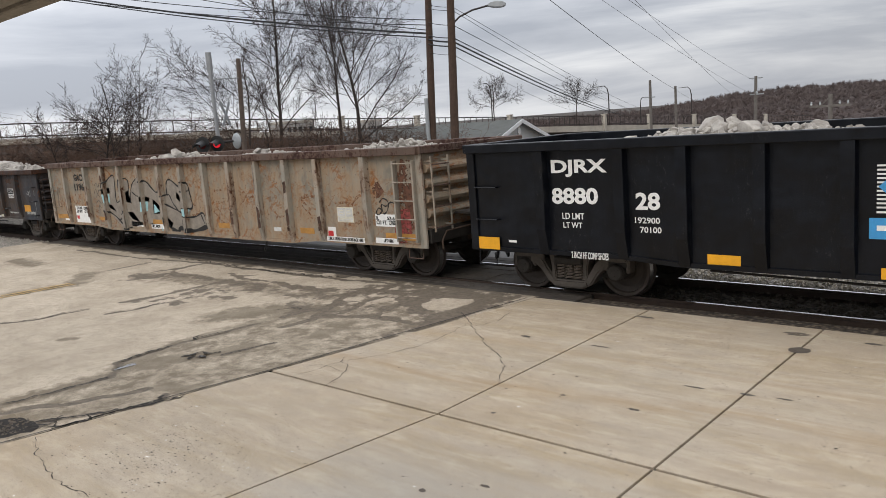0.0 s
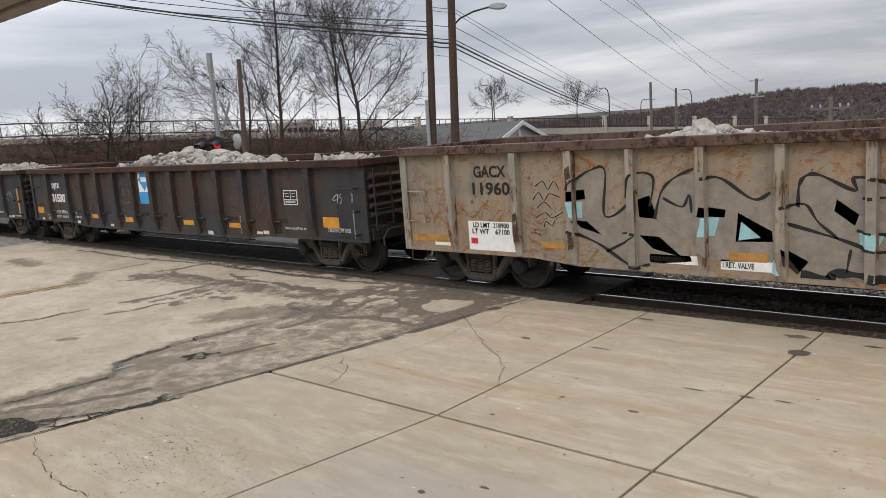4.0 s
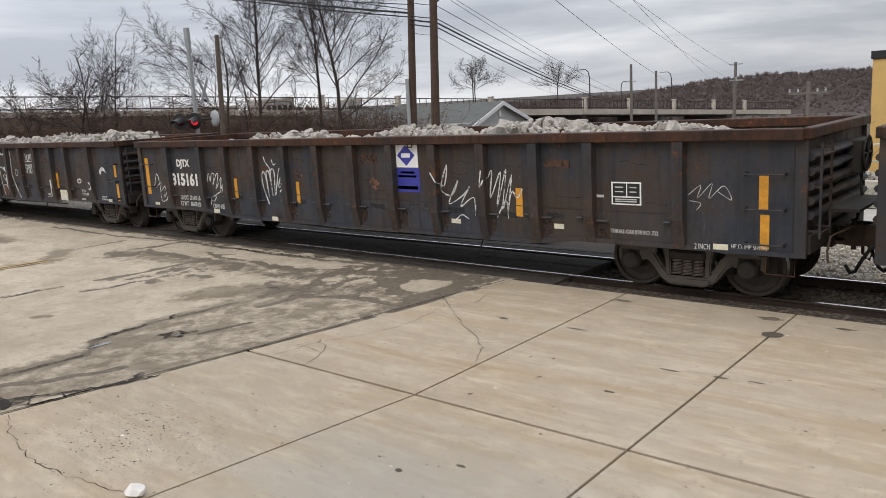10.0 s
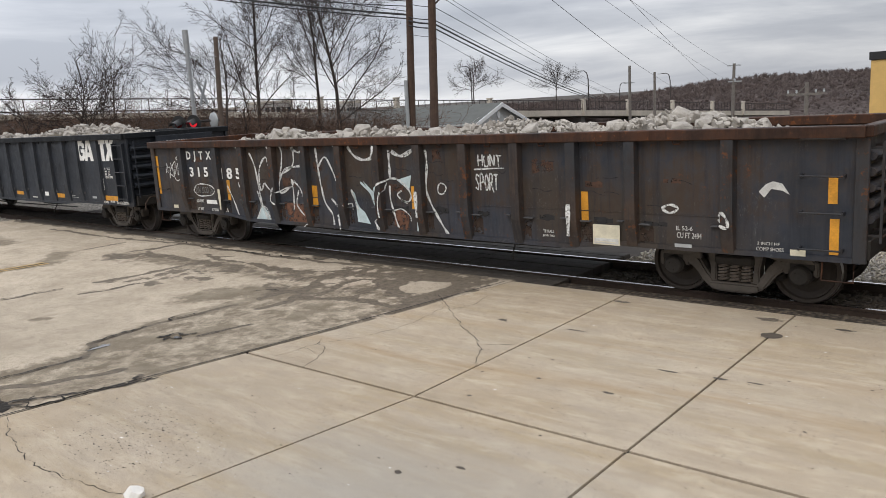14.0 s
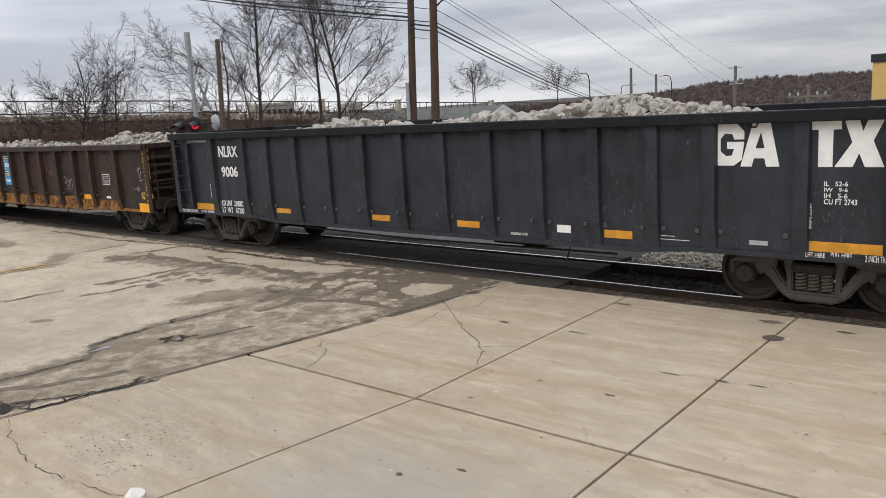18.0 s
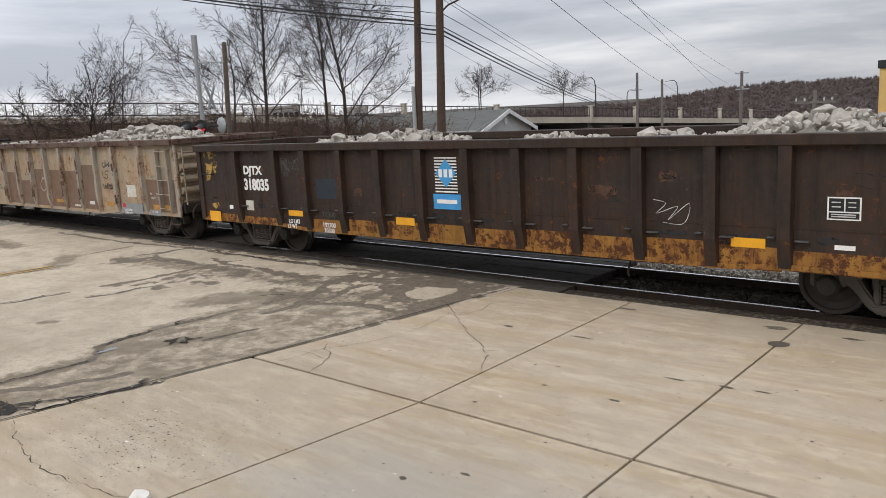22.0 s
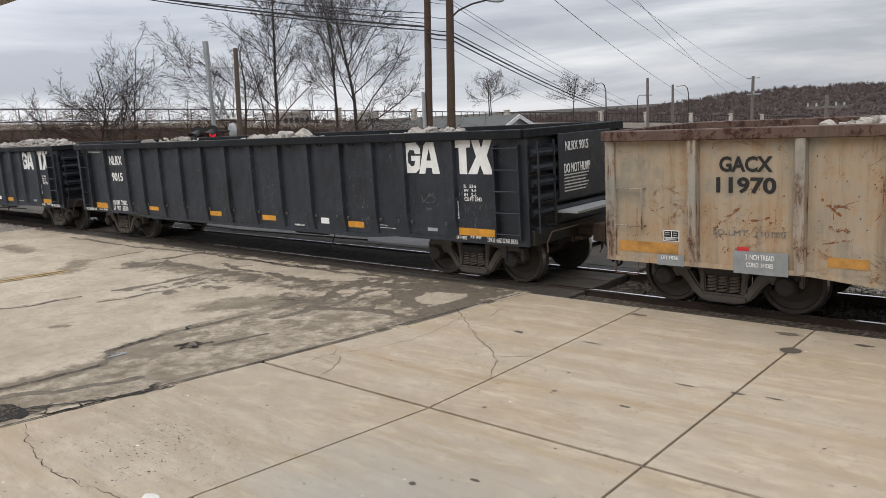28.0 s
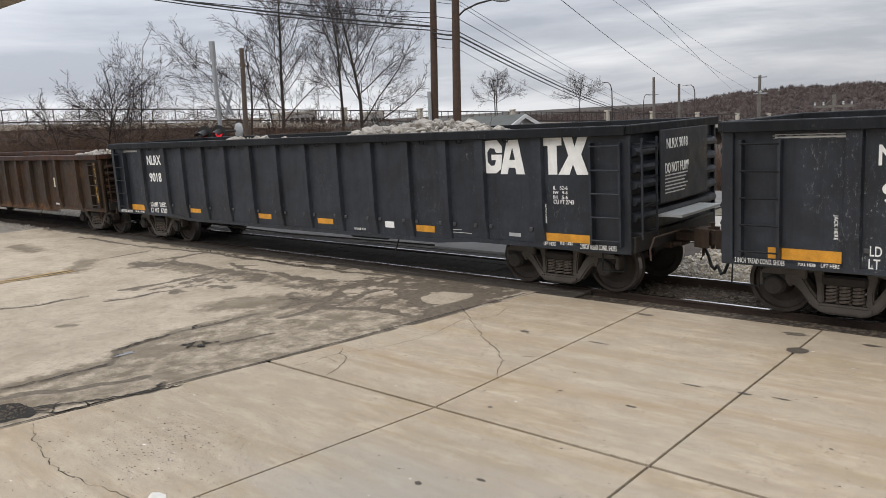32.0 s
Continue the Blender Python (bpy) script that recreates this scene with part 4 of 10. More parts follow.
seams = thing("road_crack", 0, 0, 0, "open dark cracks along the patched road edge", "crack", kind="structure")
for k, (w, pts) in enumerate([
        (0.05, [(-7.62, 10.5), (-7.95, 8.6), (-8.42, 5.75), (-8.75, 4.2), (-9.0, 2.8), (-9.3, 1.2)]),
        (0.0455, [(-18.93, 10.46), (-17.44, 10.53), (-15.57, 10.35), (-14.03, 10.35), (-12.51, 10.42), (-11.32, 10.75)]),
        (0.05, [(-9.33, 3.13), (-9.18, 3.44), (-8.99, 3.72), (-8.77, 3.98), (-8.68, 4.29), (-8.81, 4.51)]),
        (0.045, [(-9.19, 3.10), (-8.94, 3.31), (-8.84, 3.58), (-8.79, 3.89), (-8.69, 4.26), (-8.53, 4.61)]),
        (0.04, [(-8.98, 3.26), (-9.19, 3.29), (-9.22, 3.48)]),
        (0.035, [(-9.22, 3.1), (-9.15, 3.2), (-9.08, 3.24)]),
        (0.03, [(-9.01, 3.66), (-8.88, 3.65), (-8.82, 3.59)]),
        (0.04, [(-10.43, 3.24), (-10.32, 3.78), (-10.21, 4.48)]),
        (0.06, [(-10.80, 4.92), (-10.86, 5.33), (-10.85, 5.78)]),
        (0.03, [(-10.88, 6.23), (-10.79, 6.74)]),
        (0.075, [(-10.12, 5.52), (-10.07, 5.74), (-9.81, 5.96)]),
        (0.055, [(-9.91, 5.51), (-9.92, 5.70), (-9.73, 5.69)]),
        (0.03, [(-9.70, 5.89), (-9.58, 6.22), (-9.51, 6.67)]),
        (0.06, [(-10.84, 6.14), (-10.98, 6.32)]),
        (0.045, [(-15.43, 5.00), (-15.10, 5.47), (-15.07, 6.07), (-14.95, 6.40)]),
        (0.03, [(-14.21, 6.43), (-13.96, 6.97), (-13.92, 7.41)]),
        (0.03, [(-19.08, 9.36), (-19.06, 9.89)]),
        (0.03, [(-11.2, 8.0), (-11.0, 8.3), (-10.8, 8.25)])]):
    bm = bmesh.new()
    ribbon(bm, pts, w * (0.5 if k == 0 else 0.7), 0.009, seed=90 + k, rough=0.15 if k == 0 else 0.7, jag=0.0 if k == 0 else 0.07)
    part("crack", bm, M["crack"], seams)
for k, (x, y, rx, ry) in enumerate([(-10.54, 4.88, 0.075, 0.15), (-9.93, 5.72, 0.07, 0.06), (-10.16, 4.43, 0.05, 0.05)]):
    bm = bmesh.new()
    blob(bm, x, y, rx, ry, -0.0085, 60 + k, 26, 0.5)
    tagged(link("puddle", bm, M["puddle"]), "small shallow puddle in a worn patch of the road", "puddle", "puddles on the road", "structure")
lines = thing("road_marking", 0, 0, 0, "faded double yellow line across the road", "road marking", kind="structure")
for x in (-18.05, -18.28):
    bm = bmesh.new()
    ribbon(bm, [(x - 0.5, 4.0), (x - 0.2, 6.0), (x, 7.5)], 0.1, 0.008, seed=int(-x * 10), rough=0.3)
    part("line", bm, M["yellow_line"], lines)

# crumbled road edge and verge beside the rails
bm = bmesh.new()
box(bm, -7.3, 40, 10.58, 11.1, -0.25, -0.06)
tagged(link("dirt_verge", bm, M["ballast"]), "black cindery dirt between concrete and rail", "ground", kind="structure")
bm = bmesh.new()
box(bm, -150, CROSS[0], 7.0, 10.9, -0.2, -0.05)
tagged(link("gravel_verge", bm, M["gravel"]), "grey gravel beside the track", "ground", kind="structure")

# track bed, ties, rails
bed = thing("track_bed", 0, 0, 0, "dark oily ballast under the track", "ballast", kind="structure")
for x0, x1 in ((-220, CROSS[0]), (CROSS[1], 90)):
    bm = bmesh.new()
    prism(bm, [(10.6, -0.3), (11.0, -0.15), (13.3, -0.15), (14.2, -0.3)], x0, x1, "x")
    part("ballast_bed", bm, M["ballast"], bed)
rnd = random.Random(5)
STONES = []
for k in range(10):
    bm = bmesh.new()
    for _ in range(11):
        v = Vector((rnd.gauss(0, 1), rnd.gauss(0, 1), rnd.gauss(0, 1))).normalized()
        bm.verts.new((v.x * 0.5 * rnd.uniform(0.8, 1), v.y * 0.42 * rnd.uniform(0.8, 1), v.z * 0.36 * rnd.uniform(0.8, 1)))
    bmesh.ops.convex_hull(bm, input=bm.verts[:])
    bmesh.ops.delete(bm, geom=[v for v in bm.verts if not v.link_faces], context="VERTS")
    STONES.append(bm)
STONE_V = [np.array([v.co for v in b.verts]) for b in STONES]
for b in STONES:
    b.verts.index_update()
STONE_F = [[[v.index for v in f.verts] for f in b.faces] for b in STONES]


def scatter(name, mat, spots, parent=None, label="", kind="stuff", category="gravel"):
    """Many small broken stones joined into one mesh."""
    vs, fs = [], []
    for x, y, z, s in spots:
        k = rnd.randrange(len(STONES))
        m = np.array(Euler((rnd.uniform(0, 6), rnd.uniform(0, 6), rnd.uniform(0, 6))).to_matrix())
        base = len(vs)
        vs.extend((STONE_V[k] @ m.T * s + (x, y, z)).tolist())
        fs.extend([[base + i for i in f] for f in STONE_F[k]])
    me = bpy.data.meshes.new(name)
    me.from_pydata(vs, [], fs)
    me.materials.append(mat)
    ob = new(name, me)
    ob.parent = parent
    return tagged(ob, label, "" if parent else category, "", kind)


gravel_light = plain("pale_ballast_stone", (0.58, 0.52, 0.43), 0.95, vary=0.45, scale=5, world=True)
gravel_dark = plain("oily_ballast_stone", (0.095, 0.077, 0.06), 0.85, vary=0.5, scale=5, world=True)
spots = [(rnd.uniform(CROSS[1], 8), rnd.uniform(10.95, 13.2), -0.15, rnd.uniform(0.05, 0.13)) for _ in range(2600)]
scatter("ballast_stones", gravel_dark, spots, label="loose oily ballast stones between the rails")
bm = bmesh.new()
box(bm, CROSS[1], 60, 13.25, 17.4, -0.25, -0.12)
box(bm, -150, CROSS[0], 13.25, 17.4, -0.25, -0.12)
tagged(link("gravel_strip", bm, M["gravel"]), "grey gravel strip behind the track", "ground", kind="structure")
spots = [(rnd.uniform(CROSS[1], 9), 13.3 + 3.6 * rnd.random() ** 1.3, -0.1, rnd.uniform(0.05, 0.12)) for _ in range(5200)]
scatter("gravel_stones", gravel_light, spots, label="loose pale grey gravel behind the track")
gravel_mid = plain("grey_verge_stone", (0.36, 0.335, 0.295), 0.95, vary=0.45, scale=5, world=True)
spots = [(rnd.uniform(-48, CROSS[0] + 0.6), rnd.uniform(8.6, 11.0), -0.05, rnd.uniform(0.04, 0.09)) for _ in range(3000)]
scatter("verge_stones", gravel_mid, spots, label="loose grey gravel on the near verge")

spots = [(rnd.gauss(-9.58, 0.17), rnd.gauss(2.98, 0.12), -0.04, rnd.uniform(0.02, 0.07)) for _ in range(260)]
scatter("pothole_rubble", gravel_dark, spots, label="dark crumbled rubble in a pothole")
track = thing("railway_track", 0, 0, 0, "single railway track with polished rails on dark ties", "railway track", kind="structure")
RAIL = [(-0.07, -0.17), (0.07, -0.17), (0.07, -0.155), (0.012, -0.135), (0.012, -0.045), (0.036, -0.035), (0.036, -0.006), (0.028, 0.0),
        (-0.028, 0.0), (-0.036, -0.006), (-0.036, -0.035), (-0.012, -0.045), (-0.012, -0.135), (-0.07, -0.155)]
for y in RAILS:
    bm = bmesh.new()
    prism(bm, [(y + a, z) for a, z in RAIL], -220, 90, "x")
    bm.normal_update()
    for f in bm.faces:
        if f.normal.z > 0.9 and f.calc_center_median().z > -0.003:
            f.material_index = 1
    part("rail", bm, [M["rail_side"], M["rail_top"]], track)
bm = bmesh.new()
box(bm, -0.115, 0.115, -1.3, 1.3, -0.33, -0.155, 0.012)
tie_mesh = mesh_of("tie", bm, M["tie"])
for k in range(150):
    x = 8 - 0.52 * k
    if CROSS[0] < x < CROSS[1]:
        continue
    share("tie", tie_mesh, track, Matrix.Translation((x + rnd.uniform(-0.03, 0.03), YC + rnd.uniform(-0.03, 0.03), 0)))
bm = bmesh.new()
box(bm, -0.09, 0.09, -0.17, 0.17, -0.158, -0.143, 0.004)
plate_mesh = mesh_of("tie_plate", bm, M["rail_side"])
for k in range(26):
    for y in RAILS:
        share("tie_plate", plate_mesh, track, Matrix.Translation((8 - 0.52 * k if 8 - 0.52 * k > CROSS[1] else 8.26 - 0.52 * k + 7, y, 0)))

# crossing surface: timbers between and beside the rails
deck = thing("level_crossing", 0, 0, 0, "oil-dark timber and asphalt level crossing between the rails", "level crossing", kind="structure")
for y0, y1 in ((10.72, 11.24), (11.47, 12.69), (12.92, 13.5)):
    n = max(1, round((y1 - y0) / 0.3))
    x = CROSS[0]
    while x < CROSS[1] - 0.1:
        ln = min(2.6, CROSS[1] - x)
        for k in range(n):
            bm = bmesh.new()
            a = y0 + (y1 - y0) * k / n
            box(bm, x + 0.008, x + ln - 0.008, a + 0.006, a + (y1 - y0) / n - 0.006, -0.2, -0.018 + rnd.uniform(-0.008, 0.006), 0.01)
            part("timber", bm, M["plank"], deck)
        x += ln
bm = bmesh.new()
box(bm, CROSS[0], CROSS[1] - 0.02, 10.7, 13.52, -0.26, -0.06)
part("bedding", bm, M["tie"], deck)

# beyond the track: the road goes on, a lot, a lane and a strip of grass
bm = bmesh.new()
for k in range(16):
    y0, y1 = 13.52 + k * 4.0, 13.52 + (k + 1) * 4.0
    vs = [bm.verts.new((x, y, ground_height(x, y) + (0.22 if y < 16 else 0.06))) for x, y in ((-26, y0), (-9.5, y0), (-9.5, y1), (-26, y1))]
    bm.faces.new(vs)
tagged(link("far_road", bm, M["asphalt"]), "grey road running on beyond the crossing", "road", kind="structure")
for name, mat, a, b, h, label in (("lot", M["lot"], 17.4, 21.6, 0.02, "pale dusty concrete lot"), ("yard", M["yard"], 21.6, 25.9, 0.04, "olive-grey gravel yard with thin grass"),
                                  ("lane", M["lot"], 26.1, 36.0, 0.1, "pale concrete pad behind a low kerb")):
    bm = bmesh.new()
    ys = [a + (b - a) * k / 6 for k in range(7)]
    rows = [[bm.verts.new((x, y, ground_height(x, y) + h)) for x in (-9.4, 0, 10, 45)] for y in ys]
    for r, s in zip(rows, rows[1:]):
        for i in range(3):
            bm.faces.new((r[i], r[i + 1], s[i + 1], s[i]))
    tagged(link(name, bm, mat), label, name.split("_")[0], kind="structure")

bm = bmesh.new()
for _ in range(16):
    v = Vector((rnd.gauss(0, 1), rnd.gauss(0, 1), rnd.gauss(0, 1))).normalized()
    bm.verts.new((v.x * 0.11, v.y * 0.085, 0.05 + v.z * 0.055))
bmesh.ops.convex_hull(bm, input=bm.verts[:])
ob = tagged(link("stone", bm, M["chip"]), "fist-sized white stone lying on the concrete", "stone")
ob.location = (-5.93, 2.86, 0)

# ---- the train ----
WHEEL_R = 0.457


def wheelset_mesh():
    bm = bmesh.new()
    for s in (-1, 1):
        prof = [(0.09, 0.60), (0.12, 0.64), (0.16, 0.665), (0.24, 0.69), (0.36, 0.715), (0.385, 0.672), (0.485, 0.69), (0.47, 0.722), (WHEEL_R, 0.74), (WHEEL_R - 0.006, 0.835),
                (0.445, 0.845), (0.395, 0.845), (0.38, 0.80), (0.30, 0.775), (0.18, 0.79), (0.15, 0.83), (0.12, 0.85), (0.09, 0.85)]
        lathe(bm, [(r, d * s) for r, d in prof], 32)
    lathe(bm, [(0.085, -1.02), (0.085, 1.02)], 12)
    for s in (-1, 1):
        lathe(bm, [(0.075, 1.02 * s), (0.07, 1.06 * s)], 10)
        for k in range(3):
            a = k * 2.094
            box(bm, 0.045 * math.cos(a) - 0.012, 0.045 * math.cos(a) + 0.012, min(1.06 * s, 1.08 * s), max(1.06 * s, 1.08 * s), 0.045 * math.sin(a) - 0.012, 0.045 * math.sin(a) + 0.012)
    for f in bm.faces:
        c = f.calc_center_median()
        r = math.hypot(c.x, c.z)
        f.material_index = 1 if abs(r - WHEEL_R) < 0.006 and 0.74 < abs(c.y) < 0.84 else 0
    return mesh_of("wheelset", bm, M["wheel"], M["tread"])


def side_frame_mesh():
    """A cast side frame, centred on the spring nest, in the plane y = 0, axle line at z = 0."""
    bm = bmesh.new()

    def casting(points, y0, y1, soft=0.018):
        b2 = bmesh.new()
        prism(b2, points, y0, y1)
        bmesh.ops.recalc_face_normals(b2, faces=b2.faces[:])
        bmesh.ops.bevel(b2, geom=b2.edges[:], offset=soft, segments=2, affect="EDGES", clamp_overlap=True)
        me = bpy.data.meshes.new("casting")
        b2.to_mesh(me)
        bm.from_mesh(me)
        b2.free()
        bpy.data.meshes.remove(me)
    # top member with its pedestals
    casting([(-1.10, 0.14), (-1.04, 0.24), (-0.74, 0.27), (-0.50, 0.34), (-0.30, 0.38), (0.30, 0.38), (0.50, 0.34), (0.74, 0.27), (1.04, 0.24), (1.10, 0.14), (1.0, 0.14),
             (0.70, 0.14), (0.50, 0.20), (0.28, 0.235), (-0.28, 0.235), (-0.50, 0.20), (-0.70, 0.14), (-1.0, 0.14)], -0.11, 0.11)
    # spring seat
    casting([(-0.26, -0.33), (0.26, -0.33), (0.36, -0.28), (0.38, -0.19), (-0.38, -0.19), (-0.36, -0.28)], -0.14, 0.14, 0.03)
    for s in (-1, 1):
        # diagonal to the pedestal, and the column beside the springs
        d = [(0.30, -0.31), (0.42, -0.25), (0.56, -0.05), (0.66, 0.03), (0.78, 0.06), (0.78, 0.2), (0.62, 0.2), (0.50, 0.12), (0.40, -0.04), (0.27, -0.20)]
        casting([(s * x, z) for x, z in d][::s], -0.115, 0.115, 0.028)
        casting([(s * x, z) for x, z in ((0.255, -0.2), (0.36, -0.2), (0.345, 0.0), (0.40, 0.26), (0.26, 0.26), (0.265, 0.0))][::s], -0.105, 0.105)
        casting([(s * x, z) for x, z in ((1.05, -0.02), (1.12, -0.02), (1.12, 0.2), (1.03, 0.2))][::s], -0.1, 0.1)
        casting([(s * x, z) for x, z in ((0.66, 0.0), (0.74, 0.0), (0.76, 0.2), (0.68, 0.2))][::s], -0.1, 0.1)
    casting([(-0.62, 0.13), (-0.46, 0.13), (-0.46, 0.27), (-0.62, 0.27)], -0.17, -0.1, 0.012)
    return mesh_of("side_frame", bm, M["side_frame"])


def spring_mesh():
    bm = bmesh.new()
    pts = []
    for i in range(5 * 10 + 1):
        a = i / 10 * 2 * math.pi
        pts.append((0.066 * math.cos(a), 0.066 * math.sin(a), -0.18 + 0.24 * i / 50))
    tube(bm, pts, 0.0185, 5)
    return mesh_of("spring", bm, M["spring"])


def box_mesh():
    """A roller bearing's housing with its end cap."""
    bm = bmesh.new()
    lathe(bm, [(0.15, -0.12), (0.15, 0.12), (0.135, 0.14), (0.135, 0.165), (0.11, 0.185), (0.03, 0.19)], 20)
    for k in range(3):
        a = 0.5 + k * 2.094
        tube(bm, [(0.065 * math.cos(a), 0.17, 0.065 * math.sin(a)), (0.065 * math.cos(a), 0.195, 0.065 * math.sin(a))], 0.018, 6)
    box(bm, -0.19, 0.19, -0.11, 0.11, 0.07, 0.17, 0.02)
    return mesh_of("bearing", bm, M["steel_dark"])


WHEELSET, FRAME, SPRING, BEARING = wheelset_mesh(), side_frame_mesh(), spring_mesh(), box_mesh()
bm = bmesh.new()
box(bm, -0.2, 0.2, -1.05, 1.05, 0.38, 0.66, 0.03)
box(bm, -0.28, 0.28, -1.15, -0.9, 0.525, 0.66, 0.03)
box(bm, -0.28, 0.28, 0.9, 1.15, 0.525, 0.66, 0.03)
lathe(bm, [(0.2, 0.66), (0.2, 0.74)], 16, "z")
box(bm, -0.62, -0.5, -0.9, 0.9, 0.3, 0.42, 0.02)
box(bm, 0.5, 0.62, -0.9, 0.9, 0.3, 0.42, 0.02)
BOLSTER = mesh_of("bolster", bm, M["steel_dark"])
bm = bmesh.new()
prism(bm, [(-0.05, -0.14), (0.05, -0.14), (0.06, 0.14), (-0.04, 0.16)], -0.06, 0.06)
SHOE = mesh_of("brake_shoe", bm, M["steel_dark"])
SPIN = []       # every wheelset of the train


def bogie(car, x):
    bo = share("bogie", BOLSTER, car, Matrix.Translation((x, 0, 0)))
    for s in (-1, 1):
        share("side_frame", FRAME, bo, Matrix.Translation((0, 1.0 * s, WHEEL_R)))
        for k in (-1, 0, 1):
            share("spring", SPRING, bo, Matrix.Translation((k * 0.165, 1.06 * s, WHEEL_R)))
    for a in (-0.89, 0.89):
        w = share("wheelset", WHEELSET, bo, Matrix.Translation((a, 0, WHEEL_R)))
        SPIN.append((w, a))
        for s in (-1, 1):
            share("bearing", BEARING, bo, Matrix.Translation((a, 1.0 * s, WHEEL_R)) @ pose(0, 0, 0, 0, 0, 0 if s > 0 else 180))
            share("brake_shoe", SHOE, bo, Matrix.Translation((a - math.copysign(0.51, a), 0.78 * s, WHEEL_R - 0.02)))
    return bo


def coupler_mesh():
    bm = bmesh.new()
    box(bm, -0.1, 0.42, -0.08, 0.08, 0.79, 0.95, 0.02)
    prism(bm, [(0.36, -0.14), (0.50, -0.19), (0.62, -0.18), (0.60, -0.11), (0.52, -0.06), (0.52, 0.05), (0.60, 0.10), (0.66, 0.17), (0.56, 0.21), (0.44, 0.17), (0.36, 0.12)], 0.72, 1.02, "z")
    prism(bm, [(0.53, 0.04), (0.66, 0.02), (0.70, -0.06), (0.64, -0.09), (0.55, -0.04)], 0.76, 0.99, "z")
    lathe(bm, [(0.035, 0.66), (0.035, 1.07), (0.05, 1.08), (0.01, 1.1)], 8, "z")
    bmesh.ops.translate(bm, verts=bm.verts[-32:], vec=(0.55, 0.13, 0))
    box(bm, -0.14, 0.0, -0.22, 0.22, 0.68, 1.06, 0.02)
    box(bm, -0.02, 0.16, -0.16, 0.16, 0.72, 0.78, 0.01)
    tube(bm, [(0.35, -0.1, 1.04), (0.3, -0.5, 1.05), (0.2, -1.2, 1.02), (0.2, -1.34, 0.86), (0.22, -1.36, 0.7)], 0.016, 6)
    tube(bm, [(0.46, 0.0, 0.72), (0.46, -0.02, 0.58), (0.42, -0.03, 0.5)], 0.025, 6)
    return mesh_of("coupler", bm, M["coupler"])


def hose_mesh():
    bm = bmesh.new()
    tube(bm, [(0.1, 0.28, 0.82), (0.3, 0.3, 0.72), (0.42, 0.26, 0.52), (0.5, 0.2, 0.36), (0.58, 0.14, 0.32), (0.66, 0.05, 0.4)], 0.026, 7)
    return mesh_of("air_hose", bm, M["wire"])


COUPLER, HOSE = coupler_mesh(), hose_mesh()

RIB13 = [0.0, 1.07, 2.13, 3.2, 4.28, 5.26, 6.68]
RIB14 = [0.5, 1.5, 2.5, 3.49, 4.43, 5.26, 6.45]
RIB_SLATE = [0.0, 1.03, 2.07, 3.13, 4.18, 5.16, 6.58]
RIB_WIDE = [0.0, 1.065, 2.14, 3.21, 4.27, 5.33, 6.76]


def rib_places(spec):
    return sorted({a + spec.get("rib_shift", 0.0) for r in spec["ribs"] for a in (r, -r)})


def weathering(car, x0, x1, low, top, HW, seed):
    """Runs under the ledge, dark scuffs, creases and rust smears on one panel of a worn side."""
    r = random.Random(seed)

    def patch(name, mat, xa, xb, za, zb, lift):
        n = 5
        lower = [(xa + (xb - xa) * k / n, za + r.uniform(0, 0.3) * (zb - za)) for k in range(n + 1)]
        upper = [(xa + (xb - xa) * k / n, zb - r.uniform(0, 0.3) * (zb - za)) for k in range(n, -1, -1)]
        bm = bmesh.new()
        prism(bm, lower + upper, -HW - lift, -HW - 0.0005)
        part(name, bm, mat, car)

    patch("rust_run", M["sooty_run"], x0 + 0.11, x0 + r.uniform(0.22, 0.34), low + 0.1, low + 0.44, 0.0018)
    if r.random() < 0.65:
        a = r.uniform(x0 + 0.16, x1 - 0.62)
        patch("scuff", M["dark_scuff"], a, a + r.uniform(0.25, 0.45), low + 0.40, low + r.uniform(0.5, 0.56), 0.0014)
    if r.random() < 0.6:
        a, z = r.uniform(x0 + 0.14, x1 - 0.75), r.uniform(low + 0.75, top - 0.45)
        patch("rust_smear", M["brown_smear"], a, a + r.uniform(0.2, 0.5), z, z + r.uniform(0.08, 0.3), 0.001)
    for k in range(r.randint(0, 3)):
        a, z = r.uniform(x0 + 0.14, x1 - 0.5), r.uniform(low + 0.7, top - 0.4)
        bm = bmesh.new()
        stroke(bm, [(a, z), (a + 0.13, z - r.uniform(-0.02, 0.03)), (a + 0.24, z - r.uniform(0, 0.04)), (a + r.uniform(0.28, 0.45), z - r.uniform(-0.02, 0.05))], 0.016, -HW - 0.0022 - 0.0002 * k)
        part("crease", bm, M["dark_scuff"], car)


